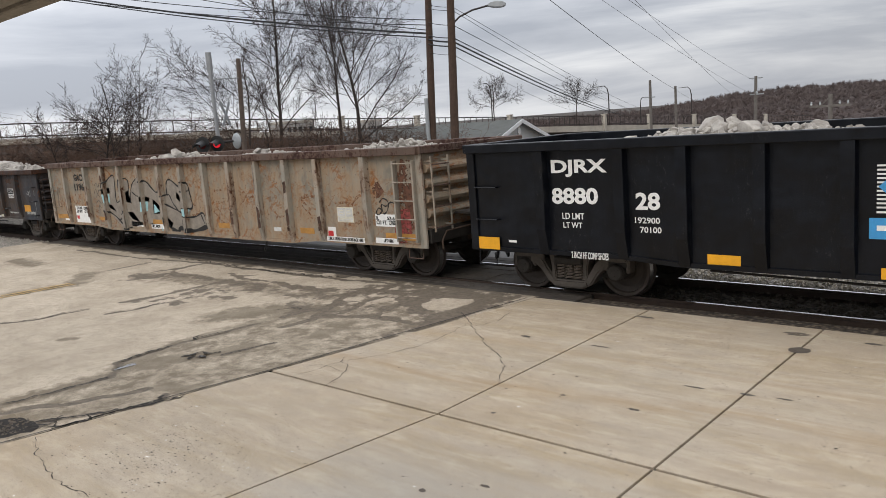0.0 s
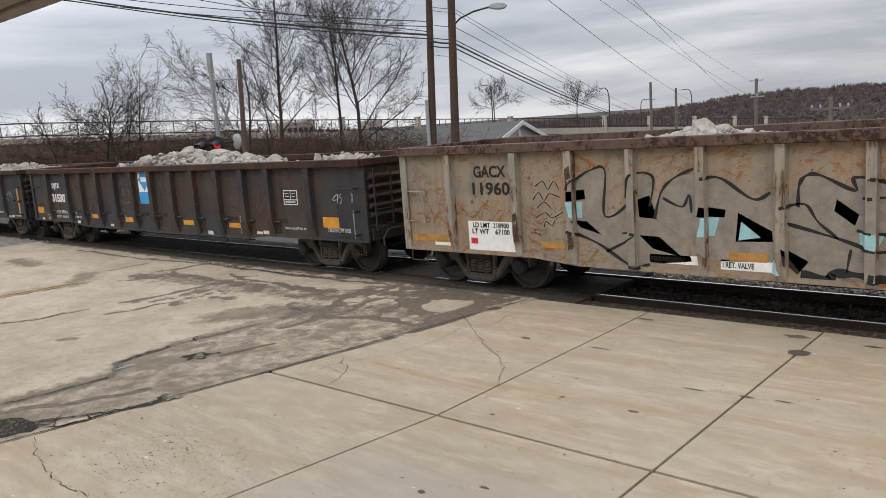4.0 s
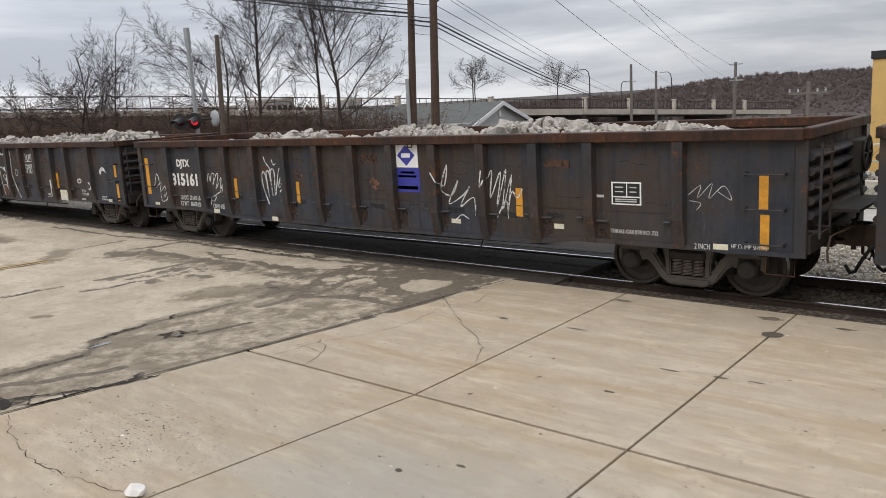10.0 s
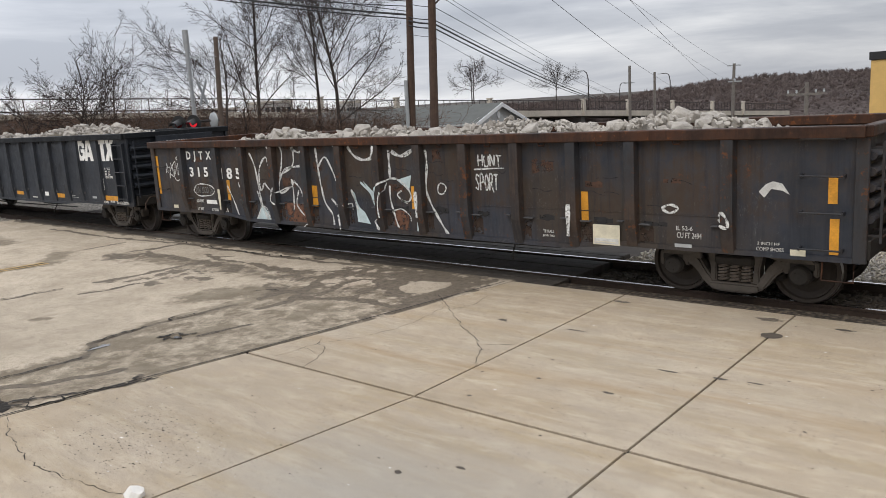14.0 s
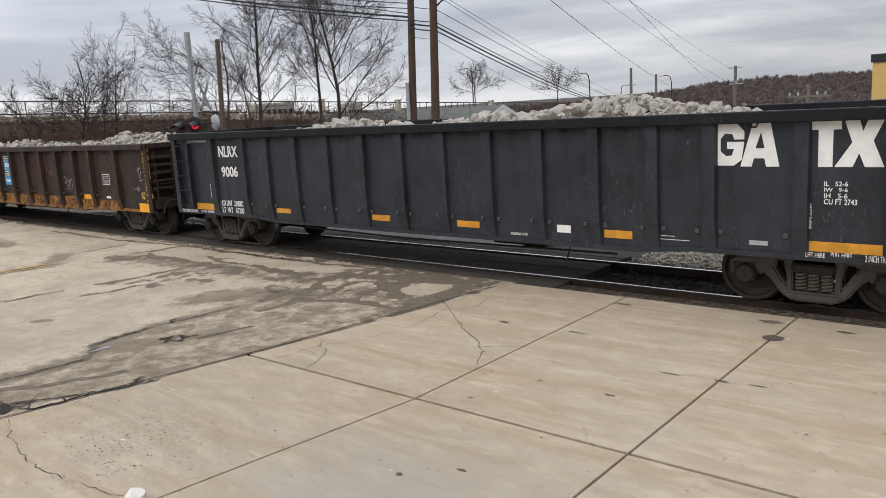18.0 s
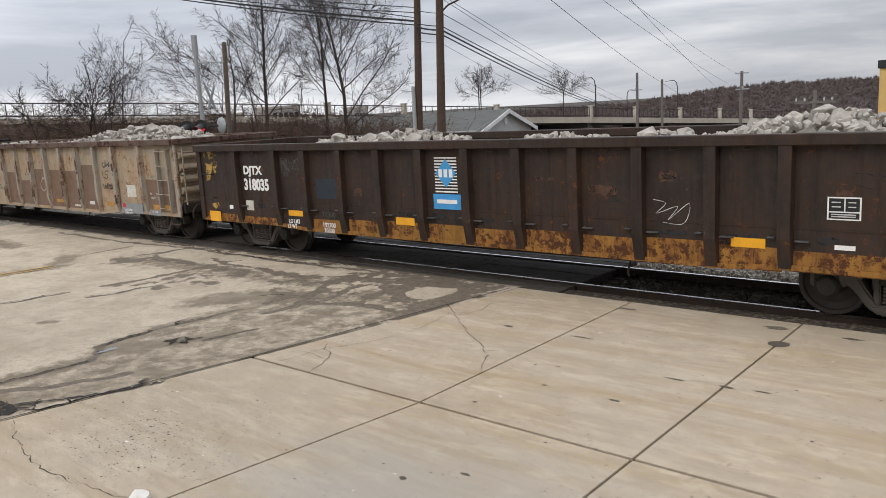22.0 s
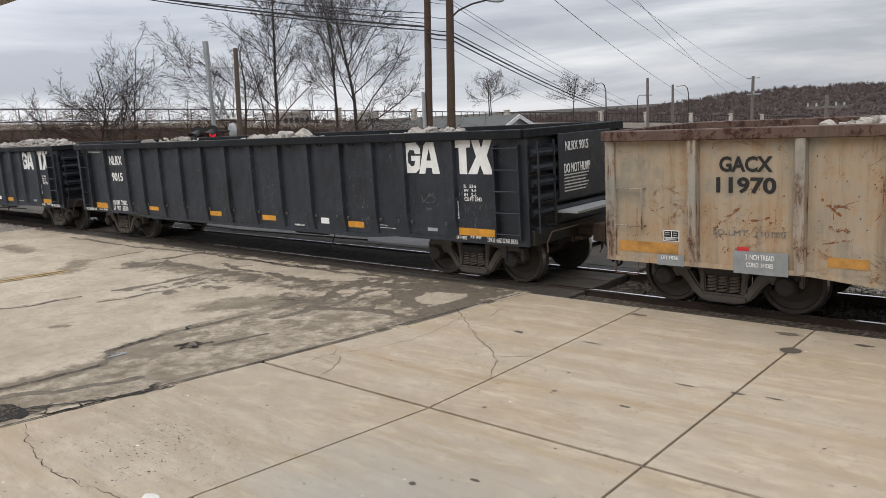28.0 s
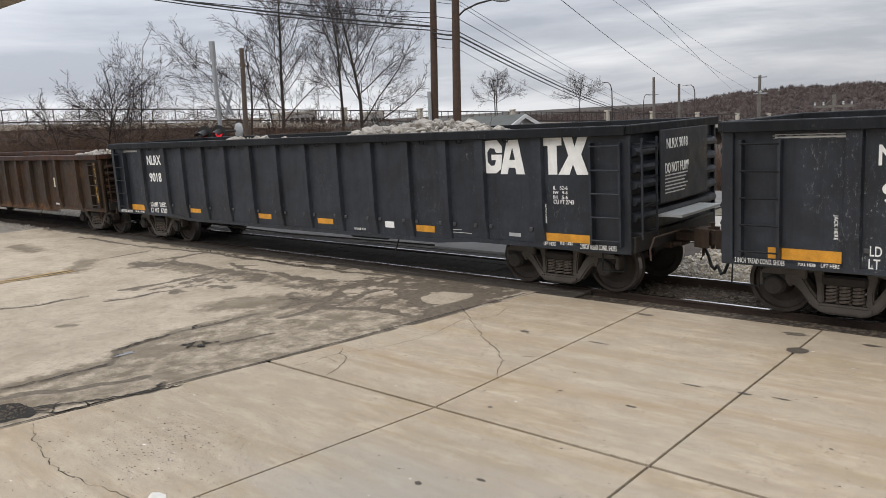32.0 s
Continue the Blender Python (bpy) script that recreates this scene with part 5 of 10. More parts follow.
def rusting(car, x0, x1, low, top, HW, w, d, seed):
    """Scrapes, flecks and bare rust on one pale panel and on the rib at its end."""
    r = random.Random(seed)
    inner = x1 - x0 - 0.34
    y = -HW - 0.0016
    for k in range(r.randint(2, 4)):
        a, z = x0 + 0.17 + inner * r.uniform(0.0, 0.5), r.uniform(low + 0.45, low + 1.15)
        ln = inner * r.uniform(0.3, 0.5)
        tilt = r.choice((0.05, -0.1, 0.9, -0.8, 0.15))
        bm = bmesh.new()
        stroke(bm, [(a + ln * u, min(top - 0.25, z + ln * u * tilt + r.uniform(-0.015, 0.015))) for u in (0, 0.3, 0.65, 1)], r.uniform(0.03, 0.075), y + 0.0003 * k)
        part("scrape", bm, M["rust_scrape"], car)
    bm = bmesh.new()
    for k in range(26):
        a, z, q = x0 + 0.15 + inner * r.random(), r.uniform(low + 0.2, top - 0.25), r.uniform(0.004, 0.012)
        bm.faces.new([bm.verts.new((a + q * r.uniform(0.6, 1.3) * math.cos(i * 1.256), y - 0.0004, z + q * r.uniform(0.6, 1.5) * math.sin(i * 1.256))) for i in range(5)])
    part("rust_flecks", bm, M["rust_fleck"], car)
    for k in range(r.randint(0, 2)):
        z = low + 0.25 + 0.75 * k + r.uniform(0.0, 0.15)
        h = r.uniform(0.25, 0.55)
        bm = bmesh.new()
        prism(bm, [(x1 - w * 0.6, z), (x1 + w * 0.7, z + 0.03), (x1 + w * 0.75, z + h * 0.6), (x1 + w * 0.5, z + h), (x1 - w * 0.65, z + h * 0.9)], -HW - d - 0.0018, -HW - d - 0.0002)
        part("rust_run", bm, M["brown_smear"], car)


def gondola(centre, spec):
    """An open-topped freight car of 52 feet, with its origin on the rail top in its middle; -y is the side towards the road."""
    L = spec.get("half", 8.2)           # to the A end
    F = spec.get("front", L)            # to the B end
    top, low, end_low = spec["top"], spec.get("low", 0.62), spec.get("end_low", 0.84)
    paint, chord = spec["paint"], spec.get("chord", spec["paint"])
    rib_paint = spec.get("ribs_paint", paint)
    car = thing("gondola_car", centre, YC, 0, spec["label"], "freight car", "gondola cars of the train")
    HW = 1.52           # side sheet; ribs and chords stand proud of it
    belly = [(-L, end_low), (-L + 2.9, end_low), (-L + 3.75, low), (L - 3.75, low), (L - 2.9, end_low), (F, end_low)]
    outline = belly + [(F, top - 0.05), (-L, top - 0.05)]
    for s in (-1, 1):
        bm = bmesh.new()
        prism(bm, outline, s * HW, s * (HW - 0.02))
        part("side_wall", bm, paint, car)
        for i, z0, z1 in spec.get("patches", ()):
            es = sorted(set(rib_places(spec)) | {-L + 0.1, F - 0.1})
            bm = bmesh.new()
            y0, y1 = sorted((s * HW, s * (HW + 0.002)))
            box(bm, es[i] + 0.04, es[i + 1] - 0.04, y0, y1, z0, z1)
            part("paint_patch", bm, spec["patch_paint"], car, spec.get("patch_label", "brown repaint over part of a panel"))
        bm = bmesh.new()
        y0, y1 = sorted((s * (HW - 0.06), s * (HW + 0.135)))
        box(bm, -L - 0.02, F + 0.02, y0, y1, top - spec.get("chord_h", 0.15), top, 0.012)
        part("top_chord", bm, chord, car)
        bm = bmesh.new()
        y0, y1 = sorted((s * (HW + 0.0005), s * (HW + 0.035)))
        prism(bm, [(x, z) for x, z in belly] + [(x, z + 0.07) for x, z in belly[::-1]], y0, y1)
        part("side_sill", bm, spec.get("sill", paint), car)
        xs = rib_places(spec)
        for x in xs:
            b = low if abs(x) < L - 3.75 else (end_low if abs(x) > L - 2.9 else low + (end_low - low) * (abs(x) - (L - 3.75)) / 0.85)
            bm = bmesh.new()
            w, d = spec.get("rib_w", 0.1), spec.get("rib_d", 0.12)
            z0, z1 = b + 0.02, top - spec.get("chord_h", 0.15) + 0.01
            # hat section that draws in towards the foot
            vs = []
            for z, dd in ((z1, d), (b + 0.42, d), (z0, d * 0.35)):
                vs.append([bm.verts.new(p) for p in ((x - w, s * HW, z), (x - w * 0.82, s * (HW + dd), z), (x + w * 0.82, s * (HW + dd), z), (x + w, s * HW, z))])
            for r0, r1 in zip(vs, vs[1:]):
                for i in range(3):
                    bm.faces.new((r0[i], r0[i + 1], r1[i + 1], r1[i]))
            bm.faces.new(vs[0]), bm.faces.new(vs[-1])
            bmesh.ops.recalc_face_normals(bm, faces=bm.faces[:])
            part("rib", bm, rib_paint, car)
        if spec.get("scratched") and s < 0:
            for i in range(len(xs) - 1):
                rusting(car, xs[i], xs[i + 1], low, top, HW, spec.get("rib_w", 0.1), spec.get("rib_d", 0.12), spec["seed"] * 70 + i)
        # small ledges beside the ribs, and hooks under the rim
        for i in range(len(xs) - 1):
            if spec.get("lugs") or spec.get("ledges"):
                if spec.get("lugs"):
                    for xl in (xs[i] + 0.125, xs[i + 1] - 0.215):
                        bm = bmesh.new()
                        y0, y1 = sorted((s * (HW - 0.002), s * (HW + 0.03)))
                        box(bm, xl, xl + 0.07, y0, y1, low + 0.33, low + 0.40, 0.012)
                        part("lug", bm, M["lug"], car)
                else:
                    bm = bmesh.new()
                    x = xs[i] + 0.28
                    y0, y1 = sorted((s * (HW - 0.002), s * (HW + 0.075)))
                    box(bm, x - 0.16, x + 0.02, y0, y1, low + 0.44, low + 0.458, 0.004)
                    part("ledge", bm, M["lug"], car)
                    bm = bmesh.new()
                    x = xs[i + 1] - 0.13
                    box(bm, x - 0.10, x, y0, y1, low + 0.47, low + 0.486, 0.004)
                    part("ledge", bm, M["lug"], car)
                    if s < 0:
                        weathering(car, xs[i], xs[i + 1], low, top, HW, spec["seed"] * 50 + i)
                bm = bmesh.new()
                xm, zt = (xs[i] + xs[i + 1]) / 2, top - spec.get("chord_h", 0.15)
                tube(bm, [(xm - 0.07, s * (HW + 0.07), zt + 0.02), (xm - 0.045, s * (HW + 0.085), zt - 0.05), (xm + 0.045, s * (HW + 0.085), zt - 0.05), (xm + 0.07, s * (HW + 0.07), zt + 0.02)], 0.013, 5)
                part("hook", bm, chord, car)
                if spec.get("ledges"):
                    # the weld between the two sheets of a panel
                    bm = bmesh.new()
                    y0, y1 = sorted((s * HW, s * (HW + 0.007)))
                    box(bm, xs[i] + 0.1, xs[i + 1] - 0.1, y0, y1, low + 0.60, low + 0.614)
                    part("weld", bm, paint, car)
    # ends
    for e in (-1, 1):
        E = F if e > 0 else L
        bm = bmesh.new()
        x0, x1 = sorted((e * E, e * (E - 0.02)))
        box(bm, x0, x1, -HW, HW, 1.0, top - 0.05)
        part("end_wall", bm, paint, car)
        bm = bmesh.new()
        x0, x1 = sorted((e * (E - 0.05), e * (E + 0.10)))
        box(bm, x0, x1, -HW - 0.08, HW + 0.08, top - 0.14, top, 0.012)
        part("end_chord", bm, chord, car)
        n = spec.get("corrugations", 5)
        for k in range(n):
            z = 1.22 + (top - 1.5) * (k + 0.5) / n
            bm = bmesh.new()
            hgt = (top - 1.5) / n * spec.get("corr_h", 0.36)
            prof = [(e * E, z - hgt), (e * (E + 0.10), z - hgt * 0.55), (e * (E + 0.12), z), (e * (E + 0.10), z + hgt * 0.55), (e * E, z + hgt)]
            prism(bm, prof, -HW + 0.06, HW - 0.06)
            part("corrugation", bm, paint, car)
        for s in (-1, 1):
            bm = bmesh.new()
            x0, x1 = sorted((e * (E - 0.1), e * (E + 0.06)))
            y0, y1 = sorted((s * (HW - 0.02), s * (HW + 0.04)))
            box(bm, x0, x1, y0, y1, end_low, top - 0.1, 0.01)
            part("corner_post", bm, rib_paint, car)
        bm = bmesh.new()
        x0, x1 = sorted((e * (E - 0.3), e * (E + 0.08)))
        box(bm, x0, x1, -1.45, 1.45, 0.80, 1.06, 0.015)
        part("end_sill", bm, M["steel_dark"], car)
        flip = pose(e * (E + 0.06), 0, 0, 0, 0, 0 if e > 0 else 180)
        share("coupler", COUPLER, car, flip)
        share("air_hose", HOSE, car, flip)
        # foot stirrup and end ladder
        for s in (-1, 1):
            bm = bmesh.new()
            xa, xb = e * (E - 0.45), e * (E - 0.08)
            tube(bm, [(xa, s * 1.5, end_low + 0.1), (xa, s * 1.53, 0.52), (xb, s * 1.53, 0.52), (xb, s * 1.5, end_low + 0.1)], 0.014, 6)
            part("stirrup", bm, chord, car)
    # ladders: on the side at the B end, on the end wall, and grab irons at the A end
    for s, e in ((-1, 1), (1, -1)):
        E, A = (F, L) if e > 0 else (L, F)
        bm = bmesh.new()
        x0, x1 = sorted((e * (E - spec.get("ladder", 0.62)), e * (E - spec.get("ladder", 0.62) + 0.5)))
        yy = s * (HW + 0.12)
        bare = spec.get("bare_rungs")
        steps = [0.93 + 0.467 * k for k in range(4)] if bare else [end_low + 0.2 + k * (top - end_low - 0.5) / 4 for k in range(5)]
        for x in (x0, x1):
            for z in steps if bare else ():
                box(bm, x - 0.015, x + 0.015, min(yy, s * HW), max(yy, s * HW), z - 0.02, z + 0.02)
            if not bare:
                box(bm, x - 0.02, x + 0.02, min(yy, s * HW), max(yy, s * HW), end_low + 0.12, top - 0.25)
        if spec.get("ladder", 0.62):
            lad = part("ladder", bm, rib_paint, car)
            for z in steps:
                bm = bmesh.new()
                tube(bm, [(x0, yy, z), (x1, yy, z)], 0.014, 6)
                part("rung", bm, rib_paint, lad)
        bm = bmesh.new()
        xe = e * (E + 0.2)
        for y in (s * 0.95, s * 1.42):
            x0, x1 = sorted((xe, e * E))
            box(bm, min(xe, xe - e * 0.03), max(xe, xe - e * 0.03), y - 0.012, y + 0.012, 1.02, top - 0.2)
            for z in (1.1, (top + 0.9) / 2, top - 0.3):
                box(bm, x0, x1, y - 0.01, y + 0.01, z, z + 0.03)
        lad = part("end_ladder", bm, rib_paint, car)
        for k in range(4):
            z = 1.1 + k * (top - 1.45) / 3
            bm = bmesh.new()
            tube(bm, [(xe, s * 0.95, z), (xe, s * 1.42, z)], 0.014, 6)
            part("rung", bm, chord, lad)
        if spec.get("two_ladders"):
            bm = bmesh.new()
            x0, x1 = sorted((-e * (A - 0.22), -e * (A - 0.72)))
            for x in (x0, x1):
                box(bm, x - 0.02, x + 0.02, min(yy, s * HW), max(yy, s * HW), end_low + 0.12, top - 0.25)
            lad = part("ladder", bm, rib_paint, car)
            for k in range(5):
                z = end_low + 0.2 + k * (top - end_low - 0.5) / 4
                bm = bmesh.new()
                tube(bm, [(x0, yy, z), (x1, yy, z)], 0.014, 6)
                part("rung", bm, chord, lad)
        for k in range(spec.get("grabs", 2)):
            z = end_low + 0.55 + k * 0.55
            bm = bmesh.new()
            x = -e * (A - 0.12)
            tube(bm, [(x, s * HW, z), (x, s * (HW + 0.09), z), (x + e * 0.46, s * (HW + 0.09), z), (x + e * 0.46, s * HW, z)], 0.013, 6)
            part("grab_iron", bm, rib_paint, car)
        if spec.get("grab_frame"):
            bm = bmesh.new()
            for x in (-e * (A - 0.14), -e * (A - 0.14) + e * 0.42):
                tube(bm, [(x, s * (HW + 0.09), end_low + 0.5), (x, s * (HW + 0.09), end_low + 1.16)], 0.014, 6)
            part("grab_frame", bm, rib_paint, car)
    # hand brake wheel at the B end
    if not spec.get("placard") and spec.get("brake", True):
        bm = bmesh.new()
        lathe(bm, [(0.25, F + 0.26), (0.27, F + 0.275), (0.25, F + 0.29), (0.23, F + 0.275), (0.25, F + 0.26)], 20, "x")
        for k in range(4):
            a = k * math.pi / 4
            tube(bm, [(F + 0.275, 0.25 * math.cos(a), 0.25 * math.sin(a)), (F + 0.275, -0.25 * math.cos(a), -0.25 * math.sin(a))], 0.015, 5)
        bmesh.ops.translate(bm, verts=bm.verts[:], vec=(0, 0.62, top - 0.5))
        part("brake_wheel", bm, M["steel_dark"], car)
        bm = bmesh.new()
        yb = 0.62
        box(bm, F, F + 0.24, yb - 0.13, yb + 0.13, top - 0.8, top - 0.3, 0.02)
        gear = part("brake_box", bm, M["steel_dark"], car)
        bm = bmesh.new()
        tube(bm, [(F + 0.2, yb, top - 0.8), (F + 0.22, yb, 1.35), (F + 0.16, yb, 0.9)], 0.022, 6)
        part("brake_chain", bm, M["steel_dark"], gear)
    bm = bmesh.new()
    box(bm, F + 0.06, F + 0.5, -0.75, 0.75, 1.28, 1.32)
    part("end_platform", bm, M["steel_dark"] if not spec.get("galv") else M["galv"], car)
    if spec.get("placard"):
        bm = bmesh.new()
        box(bm, F + 0.13, F + 0.15, -0.75, 1.0, 1.5, top - 0.12, 0.006)
        board = part("end_panel", bm, paint, car)
        for words, a, b, z0, z1 in ((spec["placard"], -0.55, 0.2, top - 0.42, top - 0.26), ("DO NOT HUMP", -0.6, 0.25, top - 0.8, top - 0.64)):
            me = text_mesh(words, M["white"], 0.005)
            share("lettering", me, board, Matrix.Translation((F + 0.158, a, z0)) @ pose(0, 0, 0, 0, 0, 90) @ Matrix.Diagonal((b - a, 1, z1 - z0, 1)))
        for k in range(6):
            bm = bmesh.new()
            box(bm, F + 0.149, F + 0.156, -0.6, 0.1 + 0.05 * (k % 3), 1.62 + 0.055 * k, 1.64 + 0.055 * k)
            part("stencil_bar", bm, M["worn_white"], board)
    # floor and underframe
    bm = bmesh.new()
    box(bm, -L + 0.05, F - 0.05, -1.48, 1.48, 1.02, 1.10)
    box(bm, -L + 0.2, F - 0.2, -0.28, 0.28, 0.62, 1.02)
    for x in (-4.5, -3, -1.5, 0, 1.5, 3, 4.5):
        box(bm, x - 0.06, x + 0.06, -1.45, 1.45, 0.82, 1.02)
    part("underframe", bm, M["steel_dark"], car)
    bm = bmesh.new()
    tube(bm, [(1.1, -0.75, 0.72), (2.1, -0.75, 0.72)], 0.2, 14)
    part("air_reservoir", bm, M["steel_dark"], car)
    bm = bmesh.new()
    tube(bm, [(-4.2, -0.95, 0.56), (-1, -0.95, 0.5), (3.6, -0.95, 0.54)], 0.018, 5)
    tube(bm, [(2.9, -1.2, 0.7), (2.9, -1.35, 0.42), (2.95, -1.4, 0.38)], 0.016, 5)
    part("brake_rod", bm, M["steel_dark"], car)
    for x in (-6.57, 6.57):
        bogie(car, x)
    markings(car, spec.get("marks", {}), spec, HW, low, end_low, L)
    load(car, L, top, spec)
    return car


def markings(car, marks, spec, HW, low, end_low, L):
    """Tape, stencils, lettering, decals and graffiti on the side towards the road."""
    def face(x, z, lift):
        b = low if abs(x) < L - 3.75 else end_low
        return -HW - (0.037 if z < b + 0.055 else 0.0) - lift

    def slab(name, x0, x1, z0, z1, mat, lift, label=""):
        bm = bmesh.new()
        y = face((x0 + x1) / 2, z0, lift)
        box(bm, x0, x1, y, y + lift + 0.001, z0, z1)
        return part(name, bm, mat, car, label)

    def on_plate(x, z, y, lift):
        for a, b, c, d, _ in marks.get("plates", ()):
            if a < x < b and c < z < d:
                y = min(y, face((a + b) / 2, c, 0.004) - lift)
        return y

    for x0, x1, z0, z1 in marks.get("tape", ()):
        slab("reflector", x0, x1, z0, z1, spec.get("tape_mat", M["orange"]), 0.006)
    for x0, x1, z0, z1, mat in marks.get("plates", ()):
        if mat is M["red"]:
            y = on_plate((x0 + x1) / 2, (z0 + z1) / 2, face((x0 + x1) / 2, z0, 0.007), 0.004)
            bm = bmesh.new()
            box(bm, x0, x1, y, y + 0.003, z0, z1)
            part("decal_square", bm, mat, car)
        else:
            slab("stencil_ground", x0, x1, z0, z1, mat, 0.004)
    for x0, x1, z0, z1, mat in marks.get("diamonds", ()):
        bm = bmesh.new()
        xm, zm = (x0 + x1) / 2, (z0 + z1) / 2
        prism(bm, [(x0, zm), (xm, z0), (x1, zm), (xm, z1)], -HW - 0.008, -HW - 0.001)
        part("decal_diamond", bm, mat, car)
        slab("decal_bar", xm - (x1 - x0) * 0.25, xm + (x1 - x0) * 0.25, zm - (z1 - z0) * 0.1, zm + (z1 - z0) * 0.1, M["white"], 0.011)
    for x0, x1, z0, z1, look_ in marks.get("panels", ()):
        pale = look_ == "panel_pale"
        w, h = x1 - x0, z1 - z0
        slab("stencil_panel", x0, x1, z0, z1, M["cream"] if pale else M["white"], 0.004)
        dark = M["worn_white"] if pale else M["black"]
        for a, b, c, d in ((0.05, 0.5, 0.38, 0.94), (0.54, 0.95, 0.38, 0.94), (0.05, 0.95, 0.06, 0.32)):
            slab("stencil_field", x0 + w * a, x0 + w * b, z0 + h * c, z0 + h * d, dark, 0.007)
            for k in range(2):
                zz = z0 + h * (c + (d - c) * (0.35 + 0.35 * k))
                slab("stencil_bar", x0 + w * (a + 0.08), x0 + w * (b - 0.1), zz - h * 0.025, zz + h * 0.025, M["cream"] if pale else M["worn_white"], 0.009)
    for x0, x1, z0, z1, p0, p1, q0, q1 in marks.get("decals", ()):
        for k in range(11):
            z = z0 + (z1 - z0) * k / 10
            slab("decal_stripe", x0, x1, z - 0.011, z + 0.011, M["white"], 0.004)
        bm = bmesh.new()
        xm, zm = (x0 + x1) / 2, (z0 + z1) / 2
        prism(bm, [(x0 + 0.02, zm), (xm, z0 + 0.02), (x1 - 0.02, zm), (xm, z1 - 0.02)], -HW - 0.008, -HW - 0.001)
        part("decal_diamond", bm, M["sky_blue"], car)
        for k in (-1, 0, 1):
            slab("decal_bar", xm + k * 0.12 - 0.04, xm + k * 0.12 + 0.04, zm - 0.07, zm + 0.07, M["white"], 0.011)
        slab("decal_ground", p0, p1, q0, q1, M["sky_blue"], 0.004)
        slab("decal_bar", p0 + (p1 - p0) * 0.13, p1 - (p1 - p0) * 0.13, q0 + (q1 - q0) * 0.4, q0 + (q1 - q0) * 0.65, M["white"], 0.008)
        slab("decal_bar", x0, x1, z0 - 0.07, z0 - 0.045, M["white"], 0.005)
    # a large mark of four plain white blocks
    for x0, x1, z0, z1 in marks.get("blocks", ()):
        w, h = x1 - x0, z1 - z0
        for pts in ([(0.214, 0.596), (0.152, 0.596), (0.139, 0.712), (0.093, 0.731), (0.065, 0.615), (0.065, 0.340), (0.099, 0.231), (0.136, 0.244), (0.152, 0.391), (0.106, 0.391), (0.106, 0.545), (0.214, 0.545), (0.199, 0.147), (0.149, 0.019), (0.046, 0.019), (0.000, 0.212), (0.000, 0.692), (0.046, 0.936), (0.167, 0.949), (0.214, 0.769)],
                    [(0.266, 0.942), (0.372, 0.949), (0.428, 0.000), (0.348, 0.000), (0.338, 0.179), (0.338, 0.397), (0.316, 0.756), (0.283, 0.397), (0.275, 0.179), (0.260, 0.000), (0.191, 0.000)],
                    [(0.283, 0.397), (0.338, 0.397), (0.338, 0.179), (0.275, 0.179)],
                    [(0.59, 0.985), (0.772, 0.985), (0.772, 0.77), (0.728, 0.765), (0.728, 0.0), (0.648, 0.0), (0.648, 0.765), (0.59, 0.765)],
                    [(0.782, 1.0), (0.862, 1.0), (0.885, 0.72), (0.915, 1.0), (1.0, 1.0), (0.94, 0.53), (1.0, 0.0), (0.9, 0.0), (0.868, 0.28), (0.835, 0.0), (0.738, 0.0), (0.83, 0.5)]):
            bm = bmesh.new()
            prism(bm, [(x0 + w * a, z0 + h * b) for a, b in pts], -HW - 0.006, -HW - 0.001)
            part("painted_block", bm, M["white"], car)
    ribs, rw, rd = rib_places(spec), spec.get("rib_w", 0.1) * 0.82, spec.get("rib_d", 0.12)
    for lift, key in ((0.004, "shapes"), (0.0055, "over")):
        for mat, pts in marks.get(key, ()):
            bm = bmesh.new()
            prism(bm, pts, -HW - lift, -HW - 0.001)
            # where the paint runs over a rib
            for r in ribs:
                cut = between(between(pts, r - rw, 1), r + rw, -1)
                if len(cut) > 2:
                    prism(bm, cut, -HW - rd - lift, -HW - rd - 0.001)
            part("painted_patch", bm, mat, car)
    for w, mat, pts in marks.get("strokes", ()):
        bm = bmesh.new()
        stroke(bm, pts, w, -HW - 0.007, ribs, rw, rd)
        part("painted_stroke", bm, mat, car)
    if spec.get("scratched"):
        r = random.Random(spec["seed"])
        bm = bmesh.new()
        xs = sorted(set(rib_places(spec)) | {-L + 0.1, L - 0.1})
        for a, b in zip(xs, xs[1:]):
            for k in range(int(spec["scratched"] * (b - a) * 42)):
                x, z = min(b - 0.15, max(a + 0.15, r.gauss((a + b) / 2, 0.2))), min(2.3, max(1.0, r.choice((r.gauss(1.35, 0.15), r.gauss(1.75, 0.3)))))
                ang = r.choice((r.gauss(0.15, 0.3), r.gauss(1.2, 0.5)))
                ln = r.uniform(0.05, 0.36)
                dx, dz = math.cos(ang) * ln, math.sin(ang) * ln
                x1_ = min(b - 0.12, x + dx)
                stroke(bm, [(x, z), ((x + x1_) / 2 + r.gauss(0, 0.01), z + dz / 2 + r.gauss(0, 0.01)), (x1_, z + dz)], r.uniform(0.004, 0.016), -HW - 0.0035)
        part("scraping", bm, M["rust_scrape"], car, "rusted scrapes and scratches")["kind"] = "stuff"
    for words, x0, x1, z0, z1, mat, bold in marks.get("words", ()):
        words = words.replace("#", spec.get("number", "")).replace("@", spec.get("limit", "")).replace("&", spec.get("weight", ""))
        lettering(words, x0, x1, z0, z1, on_plate((x0 + x1) / 2, (z0 + z1) / 2, face((x0 + x1) / 2, z0, 0.008), 0.005), mat, car, bold, split=z1 - z0 > 0.085)
